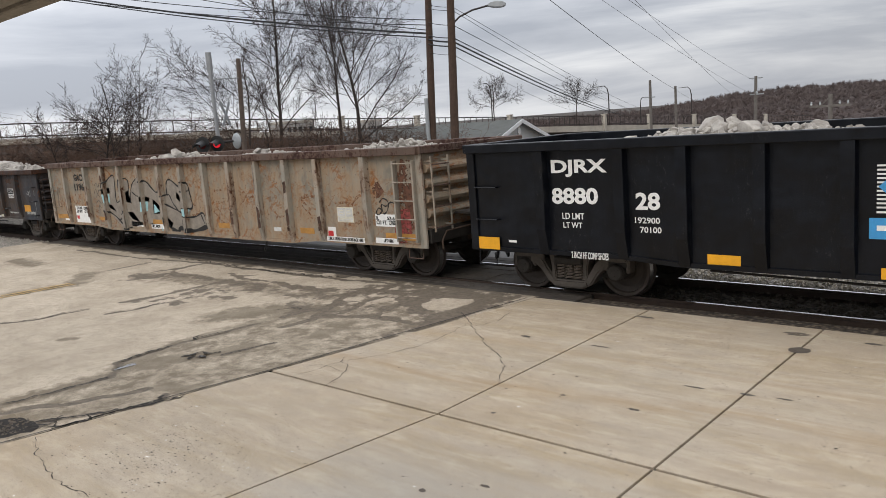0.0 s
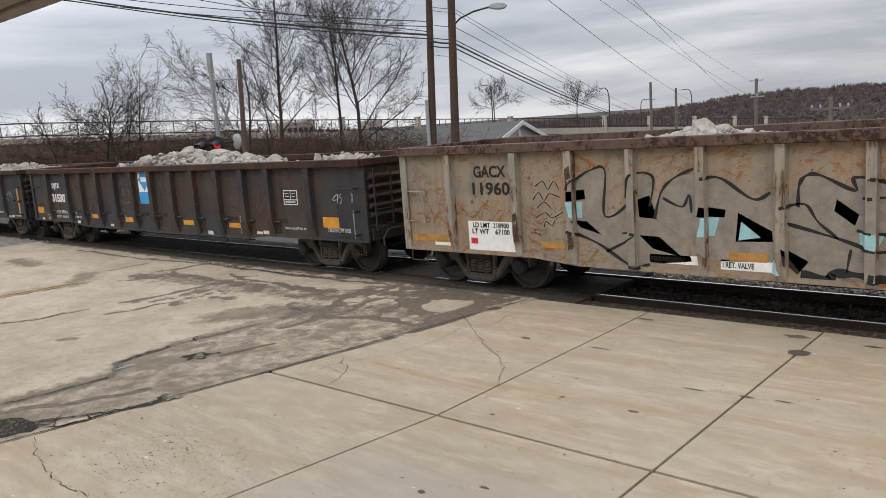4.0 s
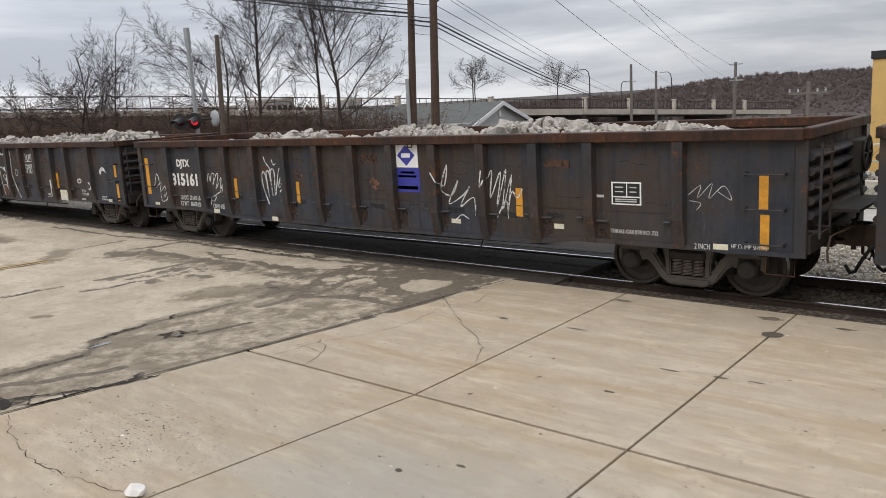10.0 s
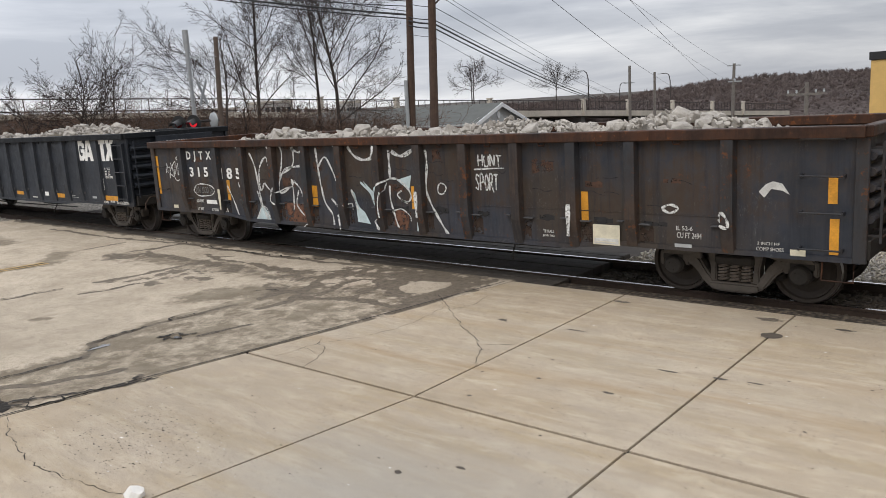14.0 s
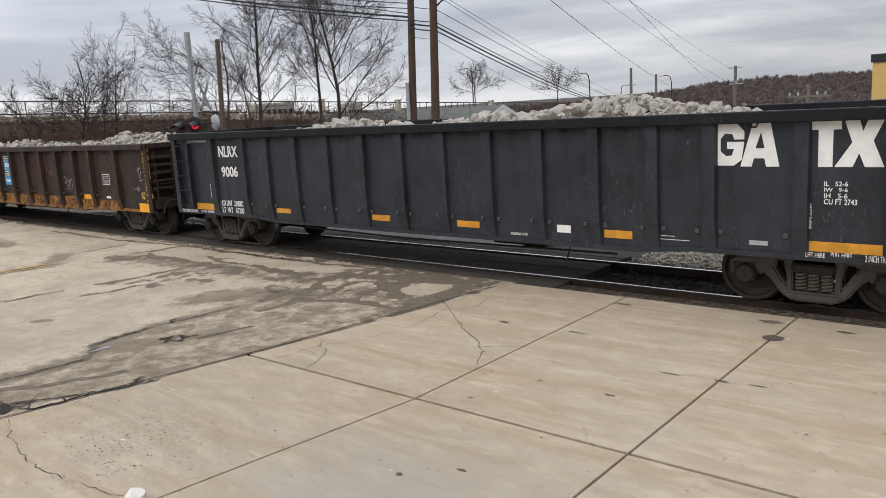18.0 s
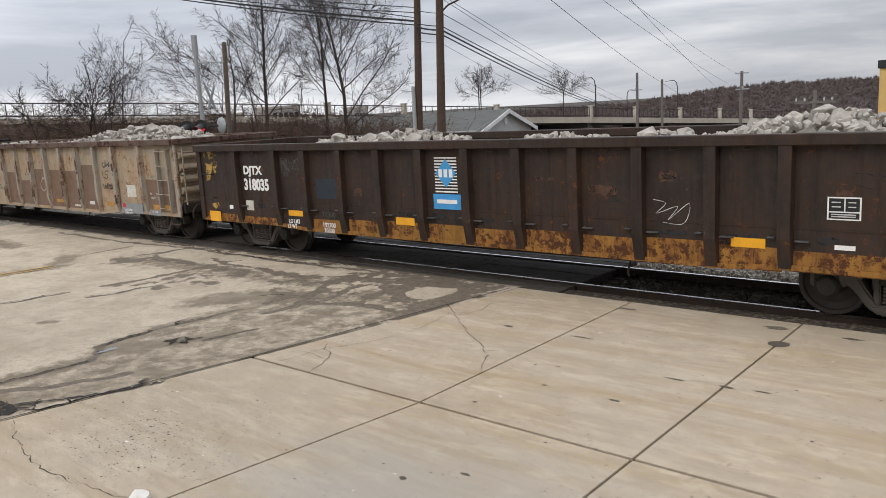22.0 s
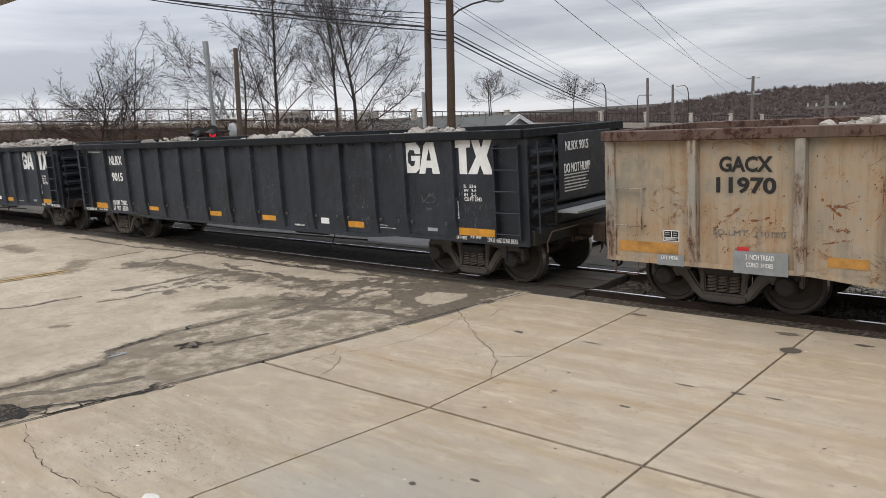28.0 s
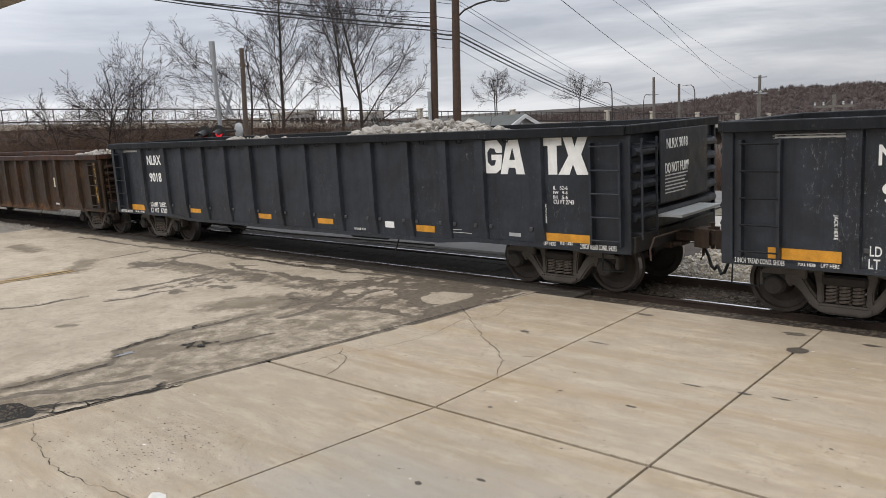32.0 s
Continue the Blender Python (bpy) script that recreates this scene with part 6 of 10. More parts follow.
    for words, x0, x1, z0, z1 in marks.get("upright", ()):
        me = text_mesh(words, M["white"], 0.01)
        m = Matrix.Translation((x0, -HW - 0.008, z1)) @ pose(0, 0, 0, 0, 90, 0) @ Matrix.Diagonal((z1 - z0, 1, x1 - x0, 1))
        share("lettering", me, car, m)


def between(pts, edge, sign):
    """The part of an (x, z) outline on one side of an upright line."""
    out = []
    for (x0, z0), (x1, z1) in zip(pts, pts[1:] + pts[:1]):
        a, b = (x0 - edge) * sign, (x1 - edge) * sign
        if a >= 0:
            out.append((x0, z0))
        if a * b < 0:
            k = a / (a - b)
            out.append((edge, z0 + (z1 - z0) * k))
    return out


def stroke(bm, pts, w, y, ribs=(), rw=0.0, rd=0.0):
    """A painted line of even width on the side wall through (x, z) points, smoothed; it climbs over the ribs."""
    P = [Vector(p) for p in pts]
    fine = []
    for i in range(len(P) - 1):
        a, b, c, d = P[max(0, i - 1)], P[i], P[i + 1], P[min(len(P) - 1, i + 2)]
        for k in range(7):
            u = k / 7
            fine.append(0.5 * (2 * b + (c - a) * u + (2 * a - 5 * b + 4 * c - d) * u * u + (3 * b - a - 3 * c + d) * u ** 3))
    fine.append(P[-1])
    row = []
    for i, p in enumerate(fine):
        d = (fine[min(len(fine) - 1, i + 1)] - fine[max(0, i - 1)])
        d = d.normalized() if d.length else Vector((1, 0))
        h = w / 2 * (0.75 + 0.25 * math.sin(i * 0.8))
        yy = y - rd if any(abs(p.x - r) < rw + 0.01 for r in ribs) else y
        row.append((bm.verts.new((p.x - d.y * h, yy, p.y + d.x * h)), bm.verts.new((p.x + d.y * h, yy, p.y - d.x * h))))
    for a, b in zip(row, row[1:]):
        bm.faces.new((a[0], b[0], b[1], a[1]))
    return bm


ROCKS = []
rr = random.Random(11)
for k in range(14):
    bm = bmesh.new()
    for _ in range(13):
        v = Vector((rr.gauss(0, 1), rr.gauss(0, 1), rr.gauss(0, 1))).normalized()
        bm.verts.new((v.x * 0.5 * rr.uniform(0.75, 1), v.y * 0.44 * rr.uniform(0.75, 1), v.z * 0.36 * rr.uniform(0.75, 1)))
    bmesh.ops.convex_hull(bm, input=bm.verts[:])
    bmesh.ops.delete(bm, geom=[v for v in bm.verts if not v.link_faces], context="VERTS")
    bmesh.ops.remove_doubles(bm, verts=bm.verts[:], dist=0.06)
    bmesh.ops.bevel(bm, geom=bm.edges[:], offset=0.018, segments=1, affect="EDGES", clamp_overlap=True)
    ROCKS.append(mesh_of("rock", bm, M["stone"]))


def load(car, L, top, spec):
    """Broken limestone: a bed inside the car, and single blocks on it that show over the rim. heaps: middle, half length, height over the rim."""
    r = random.Random(spec.get("seed", 1))
    heaps = spec["heaps"]

    def rise(x):
        h = -0.36
        for c, w, up in heaps:
            h = max(h, -0.36 + (up + 0.36) * max(0.0, 1 - abs(x - c) / w) ** 0.55)
        return h
    bm = bmesh.new()
    nx, ny = 44, 8
    g = [[None] * (ny + 1) for _ in range(nx + 1)]
    for i in range(nx + 1):
        for j in range(ny + 1):
            x, y = -L + 0.1 + (2 * L - 0.2) * i / nx, -1.42 + 2.84 * j / ny
            g[i][j] = bm.verts.new((x, y, top + rise(x) - 0.30 - 0.12 * abs(y) + r.uniform(-0.1, 0.1)))
    for i in range(nx):
        for j in range(ny):
            bm.faces.new((g[i][j], g[i + 1][j], g[i + 1][j + 1], g[i][j + 1]))
    bed = part("stone_load", bm, M["stone"], car, "bed of broken pale limestone")
    vs, fs = [], []
    for k in range(1500):
        x, y = r.uniform(-L + 0.3, L - 0.3), r.uniform(-1.3, 1.3)
        h = rise(x)
        if h < -0.2:
            continue
        s = r.uniform(0.09, 0.2)
        q = r.randrange(len(STONE_V))
        m = np.array(Euler((r.uniform(0, 6), r.uniform(0, 6), r.uniform(0, 6))).to_matrix())
        base = len(vs)
        vs.extend((STONE_V[q] @ m.T * s + (x, y, top + h - 0.07 - 0.10 * abs(y) + r.uniform(-0.08, 0.03))).tolist())
        fs.extend([[base + i for i in f] for f in STONE_F[q]])
    me = bpy.data.meshes.new("rubble")
    me.from_pydata(vs, [], fs)
    me.materials.append(M["stone"])
    rub = new("rubble", me)
    rub.parent = bed
    tagged(rub, "", "", "", "stuff")
    n = 0
    for k in range(2600):
        x, y = r.uniform(-L + 0.4, L - 0.4), r.uniform(-1.15, 1.2)
        h = rise(x)
        if h < -0.2 and r.random() < 0.9:
            continue
        s = r.choice((0.16, 0.18, 0.2, 0.24, 0.28, 0.34, 0.48)) * spec.get("chunk", 1.05) * r.uniform(0.85, 1.15)
        z = top + h - 0.06 - 0.10 * abs(y) - s * 0.1 + r.uniform(-0.08, 0.06)
        share("stone", ROCKS[r.randrange(len(ROCKS))], bed, Matrix.Translation((x, y, z)) @ Euler((r.uniform(-0.5, 0.5), r.uniform(-0.5, 0.5), r.uniform(0, 6.3))).to_matrix().to_4x4() @ Matrix.Diagonal((s, s, s, 1)))
        n += 1
        if n >= spec.get("stones", 290):
            break

# ---- what is written and painted on each car: across and up, in metres from the car's middle and the rail ----
MARKS = {}
MARKS[0] = dict()
MARKS[0]["words"] = [
    ('DJRX', -6.54, -5.54, 2.03, 2.3, M["white"], 0.03),
    ('8880', -6.55, -5.71, 1.6, 1.86, M["white"], 0.03),
    ('LD LMT', -6.37, -5.97, 1.36, 1.46, M["white"], 0.01),
    ('LT WT', -6.36, -6.01, 1.22, 1.31, M["white"], 0.01),
    ('28', -5.08, -4.69, 1.53, 1.79, M["white"], 0.03),
    ('192900', -5.1, -4.7, 1.33, 1.42, M["white"], 0.01),
    ('70100', -5.02, -4.68, 1.19, 1.28, M["white"], 0.01),
    ('2 INCH HF COMP SHOES', -6.21, -5.55, 0.74, 0.85, M["white"], 0.01)]
MARKS[0]["tape"] = [
    (-8.09, -7.64, 0.8, 1.01),
    (-4, -3.53, 0.78, 0.92),
    (-1.8, -1.44, 0.74, 0.88)]
MARKS[0]["plates"] = [
    (-7.47, -7.31, 0.93, 0.97, M["white"])]
MARKS[0]["decals"] = [
    (-1.87, -1.35, 1.62, 2.13, -1.95, -1.29, 1.23, 1.49)]
MARKS[1] = dict()
MARKS[1]["panels"] = [
    (5.77, 6.26, 1.15, 1.46, "panel_pale")]
MARKS[1]["plates"] = [
    (5.43, 5.68, 0.82, 1.04, M["white"]),
    (5.44, 5.6, 0.85, 0.96, M["red"]),
    (5.42, 6.57, 0.75, 0.85, M["white"]),
    (6.9, 7.48, 1.1, 1.34, M["white"]),
    (6.9, 7.52, 0.77, 0.88, M["white"]),
    (3.57, 3.83, 0.88, 0.97, M["worn_white"]),
    (-6.45, -5.38, 0.79, 1.3, M["white"]),
    (-6.4, -6.25, 0.9, 1, M["red"]),
    (-7.27, -6.73, 0.83, 0.92, M["white"]),
    (-2.99, -2.25, 0.78, 0.91, M["white"]),
    (-1.92, -1.17, 0.75, 0.89, M["white"])]
MARKS[1]["words"] = [
    ('2 INCH TREAD COND. SHOES JACK HERE', 5.47, 6.53, 0.75, 0.84, M["black"], 0),
    ('IL       52-6', 6.93, 7.43, 1.23, 1.3, M["black"], 0.01),
    ('CU. FT.  2780', 6.93, 7.45, 1.14, 1.22, M["black"], 0.01),
    ('LIFT HERE', 7.13, 7.39, 0.8, 0.86, M["black"], 0.01),
    ('GACX', -6.26, -5.57, 2.06, 2.26, M["black"], 0.02),
    ('11960', -6.3, -5.5, 1.76, 1.98, M["black"], 0.02),
    ('LD LMT  218900', -6.34, -5.56, 1.19, 1.28, M["black"], 0.01),
    ('LT WT    67100', -6.36, -5.55, 1.08, 1.17, M["black"], 0.01),
    ('RELEASE ROD I', -2.97, -2.44, 0.81, 0.88, M["black"], 0.01),
    ('I RET. VALVE', -1.89, -1.46, 0.78, 0.86, M["black"], 0.01)]
MARKS[1]["tape"] = [
    (7.15, 8.08, 0.85, 0.98),
    (4.51, 4.98, 0.87, 0.99),
    (1.35, 1.82, 0.88, 1),
    (-7.77, -6.78, 0.89, 1.02),
    (-4.92, -4.45, 0.9, 1),
    (-1.8, -1.28, 0.88, 1)]
MARKS[1]["strokes"] = [
    (0.030, M["black"], [(6.93, 1.36), (7.01, 1.46), (7.1, 1.41), (7.01, 1.33), (6.93, 1.36)]),
    (0.030, M["black"], [(7.05, 1.57), (7.15, 1.65), (7.29, 1.59), (7.26, 1.43), (7.15, 1.35), (7.1, 1.53), (7.22, 1.5), (7.36, 1.58), (7.49, 1.54)]),
    (0.018, M["black"], [(-4.98, 1.91), (-4.83, 1.99), (-4.74, 1.86), (-4.62, 1.99), (-4.53, 1.86)]),
    (0.018, M["black"], [(-5.04, 1.68), (-4.92, 1.81), (-4.82, 1.68), (-4.71, 1.79), (-4.51, 1.73)]),
    (0.018, M["black"], [(-4.97, 1.55), (-4.82, 1.65), (-4.69, 1.55)]),
    (0.018, M["black"], [(-5, 1.39), (-4.81, 1.48), (-4.68, 1.4), (-4.47, 1.5)]),
    (0.018, M["black"], [(-4.84, 1.24), (-4.8, 1.34), (-4.69, 1.27), (-4.63, 1.36)]),
    (0.048, M["black"], [(-4.33, 1.86), (-4.26, 1.98), (-3.94, 2.16), (-3.69, 2.15), (-3.72, 1.46), (-3.34, 1.64), (-3.24, 2.07), (-2.91, 2.05), (-2.97, 1.62)]),
    (0.048, M["black"], [(-2.9, 1.43), (-2.78, 1.83), (-2.58, 2.03), (-2.29, 2.16)]),
    (0.054, M["black"], [(-2.16, 2.02), (-1.9, 2.02), (-1.47, 1.74), (-1.24, 1.83)]),
    (0.054, M["black"], [(-0.89, 1.64), (-0.88, 1.92), (-0.79, 2.05), (-0.62, 2.05), (-0.22, 1.86), (-0.23, 2.02), (0.12, 1.96), (0.21, 1.75), (0.25, 1.35), (-0.2, 1.36)]),
    (0.054, M["black"], [(-1.06, 1.43), (-0.41, 1.25), (0.03, 1.11), (0.41, 1.14), (0.73, 1.22), (0.85, 0.89)]),
    (0.128, M["black"], [(0.85, 0.89), (0.23, 0.76), (-0.21, 0.8), (-0.48, 0.8), (-0.52, 0.73), (-0.86, 0.76)]),
    (0.060, M["black"], [(-4.36, 1.2), (-3.85, 1.02), (-3.28, 0.7), (-2.99, 0.75)]),
    (0.045, M["black"], [(-3.71, 0.9), (-3.19, 1.18), (-3.43, 1.2)]),
    (0.045, M["black"], [(-0.14, 1.76), (0.19, 1.78)]),
    (0.045, M["black"], [(-1.1, 1.63), (-0.81, 1.68), (-0.65, 1.46), (-0.41, 1.25)]),
    (0.045, M["black"], [(-2.76, 1.74), (-2.47, 1.62), (-2.36, 1.79), (-2.33, 1.53)]),
    (0.038, M["black"], [(-0.26, 1.12), (-0.31, 0.82)]),
    (0.045, M["black"], [(0.63, 1.17), (0.75, 0.95)])]
MARKS[1]["shapes"] = [
    (M["pale_fill"], [(-4.3, 1.98), (-3.94, 2.16), (-3.69, 2.15), (-3.72, 1.46), (-3.35, 1.61), (-3.26, 2.07), (-2.91, 2.05), (-2.9, 1.43), (-2.44, 1.15), (-2.34, 0.83), (-3.03, 0.75), (-3.49, 0.71), (-4.34, 1.2), (-4.34, 1.6)]),
    (M["pale_fill"], [(-2.86, 1.43), (-2.78, 1.83), (-2.58, 2.04), (-2.14, 2.13), (-1.83, 1.97), (-1.47, 1.74), (-1.14, 1.8), (-1.16, 1.19), (-1.22, 0.89), (-2.03, 0.86), (-2.44, 1.15)]),
    (M["pale_fill"], [(-1.06, 1.63), (-0.82, 2.05), (-0.62, 2.05), (-0.22, 1.86), (-0.23, 2.01), (0.12, 1.96), (0.25, 1.35), (0.03, 1.11), (0.41, 1.14), (0.73, 1.22), (0.85, 0.89), (0.22, 0.72), (-0.86, 0.77), (-1.12, 1.1)]),
    (M["black"], [(-4.34, 1.83), (-4.07, 1.86), (-4.05, 1.71), (-4.34, 1.68)]),
    (M["black"], [(-3.17, 1.71), (-2.97, 1.78), (-2.86, 1.43), (-3.14, 1.45)]),
    (M["black"], [(-1.67, 1.55), (-1.22, 1.31), (-1.21, 1.17), (-1.71, 1.15)]),
    (M["black"], [(-2.18, 1.63), (-1.84, 1.59), (-1.86, 1.48), (-2.21, 1.49)]),
    (M["black"], [(-0.43, 1.75), (-0.17, 1.56), (-0.22, 1.42), (-0.46, 1.6)]),
    (M["black"], [(-1.08, 1.1), (-0.76, 0.93), (-0.9, 0.75), (-1.05, 0.88)]),
    (M["black"], [(-3.15, 1.18), (-2.83, 1.17), (-2.49, 0.89), (-2.94, 0.99)]),
    (M["black"], [(-4.28, 1.38), (-4.04, 1.36), (-3.78, 1.16), (-4.15, 1.26)]),
    (M["rust_runs"], [(7.5, 2.13), (7.65, 2.16), (7.7, 2.4), (7.99, 2.36), (8.06, 2.09), (8.06, 1.08), (7.49, 1.04)]),
    (M["rust_runs"], [(6.88, 1.93), (7.05, 1.98), (7.2, 1.79), (7.04, 1.66), (6.88, 1.63)])]
MARKS[1]["over"] = [
    (M["aqua"], [(-1.63, 1.43), (-1.37, 1.22), (-1.67, 1.17)]),
    (M["aqua"], [(-2.15, 1.48), (-1.93, 1.48), (-2, 1.22), (-2.21, 1.21)]),
    (M["aqua"], [(-4.36, 1.67), (-4.11, 1.67), (-4.12, 1.41), (-4.29, 1.43)]),
    (M["aqua"], [(-0.17, 1.33), (0.12, 1.33), (0.03, 1.13), (-0.16, 1.17)]),
    (M["aqua"], [(-1.21, 0.94), (-1.09, 0.74), (-1.23, 0.73)]),
    (M["red_runs"], [(7.5, 1.43), (7.85, 1.46), (7.87, 1), (7.61, 0.73), (7.39, 0.91)])]
MARKS[2] = dict()
MARKS[2]["panels"] = [
    (5.67, 6.15, 1.5, 1.82, "panel_dark"),
    (-6.93, -6.72, 0.84, 0.98, "panel_dark")]
MARKS[2]["words"] = [
    ('THRALL CAR JOB NO. 782', 5.62, 6.36, 0.94, 1.01, M["worn_white"], 0),
    ('2 INCH HF COMP SHOES', 7.08, 7.79, 0.95, 1.04, M["worn_white"], 0),
    ('DJTX', -6.31, -5.76, 1.79, 2, M["chipped_white"], 0.045),
    ('315307', -6.41, -5.27, 1.39, 1.66, M["chipped_white"], 0.045),
    ('LD LMT 208430 LB', -6.23, -5.38, 1.04, 1.14, M["worn_white"], 0),
    ('LT WT  63600 LB', -6.23, -5.38, 0.89, 0.98, M["worn_white"], 0),
    ('GB', -4.89, -4.77, 1.04, 1.12, M["worn_white"], 0),
    ('CNW 6 87', -4.89, -4.46, 0.91, 0.99, M["worn_white"], 0)]
MARKS[2]["tape"] = [
    (6.94, 7.44, 1.04, 1.26),
    (3.44, 3.91, 0.92, 1.03),
    (1.39, 1.88, 0.92, 1.04),
    (-7.66, -7.21, 1.02, 1.22),
    (-3.74, -3.26, 0.95, 1.07),
    (-1.71, -1.25, 0.9, 1.03)]
MARKS[2]["plates"] = [
    (2.55, 2.77, 0.72, 0.81, M["worn_white"]),
    (4.59, 4.82, 0.81, 0.87, M["worn_white"]),
    (4.85, 5.06, 0.82, 0.9, M["cream"]),
    (-0.71, -0.09, 1.75, 2.42, M["white"]),
    (-0.72, -0.09, 1.43, 1.75, M["sky_blue"]),
    (-7.31, -7.14, 0.81, 0.88, M["cream"]),
    (-4.72, -4.52, 0.77, 0.85, M["cream"]),
    (-2.64, -2.44, 0.73, 0.81, M["worn_white"]),
    (-5.26, -5.16, 1.09, 1.22, M["white"])]
MARKS[2]["strokes"] = [
    (0.02, M["rust_chalk"], [(4.73, 2.13), (4.88, 2), (4.99, 1.73), (4.91, 1.51), (4.75, 1.32), (4.63, 1.5), (4.56, 1.77), (4.67, 1.91)]),
    (0.015, M["rust_chalk"], [(4.61, 1.82), (4.71, 1.68), (4.82, 1.82), (4.71, 1.68), (4.7, 1.46)]),
    (0.015, M["worn_white"], [(7.45, 1.74), (7.3, 1.63), (7.47, 1.64), (7.47, 1.74), (7.45, 1.56)]),
    (0.015, M["worn_white"], [(7.59, 1.74), (7.51, 1.71), (7.6, 1.64), (7.53, 1.54)]),
    (0.06, M["smear"], [(7.91, 1.82), (7.91, 0.79)]),
    (0.05, M["smear"], [(3.94, 1.23), (3.93, 0.77)]),
    (0.05, M["smear"], [(-3.79, 1.28), (-3.81, 0.82)]),
    (0.06, M["smear"], [(-1.71, 1.26), (-1.7, 0.81)]),
    (0.015, M["rust_chalk"], [(-3.7, 1.57), (-3.72, 1.75), (-3.85, 1.83)]),
    (0.015, M["rust_chalk"], [(-3.72, 1.75), (-3.59, 1.85), (-3.52, 1.82)]),
    (0.015, M["rust_chalk"], [(-3.73, 1.75), (-3.72, 1.92)]),
    (0.015, M["rust_chalk"], [(-3.89, 1.67), (-3.8, 1.87), (-3.64, 1.91), (-3.51, 1.78), (-3.55, 1.64)]),
    (0.012, M["smear"], [(-1.78, 1.94), (-1.7, 2.03), (-1.63, 1.9), (-1.7, 1.62), (-1.78, 1.5), (-1.62, 1.5), (-1.57, 1.78), (-1.66, 1.86)]),
    (0.012, M["smear"], [(-1.53, 1.78), (-1.33, 1.83), (-1.29, 1.63), (-1.12, 1.67), (-1.21, 1.52)]),
    (0.012, M["smear"], [(-1.87, 1.45), (-1.62, 1.42), (-1.37, 1.45), (-1.12, 1.42)])]
MARKS[2]["diamonds"] = [
    (-0.69, -0.11, 1.77, 2.4, M["sky_blue"])]
MARKS[3] = dict()
MARKS[3]["plates"] = [
    (1.14, 1.72, 1.88, 2.33, M["white"]),
    (1.13, 1.74, 1.43, 1.87, M["deep_blue"]),
    (1.17, 1.69, 1.48, 1.54, M["white"]),
    (1.28, 1.61, 1.77, 1.81, M["worn_white"]),
    (1.22, 1.66, 1.7, 1.74, M["worn_white"]),
    (2.43, 2.64, 0.91, 0.99, M["cream"]),
    (4.55, 4.73, 0.94, 1.02, M["cream"]),
    (7.13, 7.34, 0.81, 0.89, M["cream"]),
    (5.3, 5.44, 1.47, 1.51, M["worn_white"]),
    (-7.39, -7.19, 0.84, 0.91, M["cream"]),
    (-4.76, -4.54, 0.76, 0.85, M["cream"]),
    (-2.6, -2.4, 0.69, 0.78, M["cream"]),
    (1.45, 1.95, 1.1, 1.27, M["faded_grey"])]
MARKS[3]["diamonds"] = [
    (1.22, 1.65, 1.91, 2.29, M["deep_blue"])]
MARKS[3]["panels"] = [
    (5.57, 6.05, 1.37, 1.71, "panel_dark")]
MARKS[3]["tape"] = [
    (7.73, 7.85, 1.38, 1.84),
    (7.75, 7.87, 0.85, 1.32),
    (3.83, 3.96, 1.1, 1.57),
    (-7.67, -7.52, 1.11, 2.03),
    (-3.91, -3.8, 1.13, 1.58),
    (-1.74, -1.64, 1.1, 1.55)]
MARKS[3]["words"] = [
    ('THRALL CAR JOB NO. 732', 5.55, 6.31, 0.92, 1, M["worn_white"], 0),
    ('2 INCH', 6.87, 7.09, 0.8, 0.88, M["worn_white"], 0),
    ('HF COMP SHOES', 7.37, 7.85, 0.83, 0.9, M["worn_white"], 0),
    ('DJTX', -6.19, -5.64, 1.77, 2, M["chipped_white"], 0.04),
    ('315161', -6.46, -5.37, 1.36, 1.67, M["chipped_white"], 0.04),
    ('LD LMT  201400 LB', -6.17, -5.33, 1.02, 1.13, M["worn_white"], 0.01),
    ('LT WT   66600 LB', -6.18, -5.34, 0.87, 0.98, M["worn_white"], 0.01),
    ('CNW 4 85', -4.82, -4.37, 0.85, 0.97, M["worn_white"], 0)]
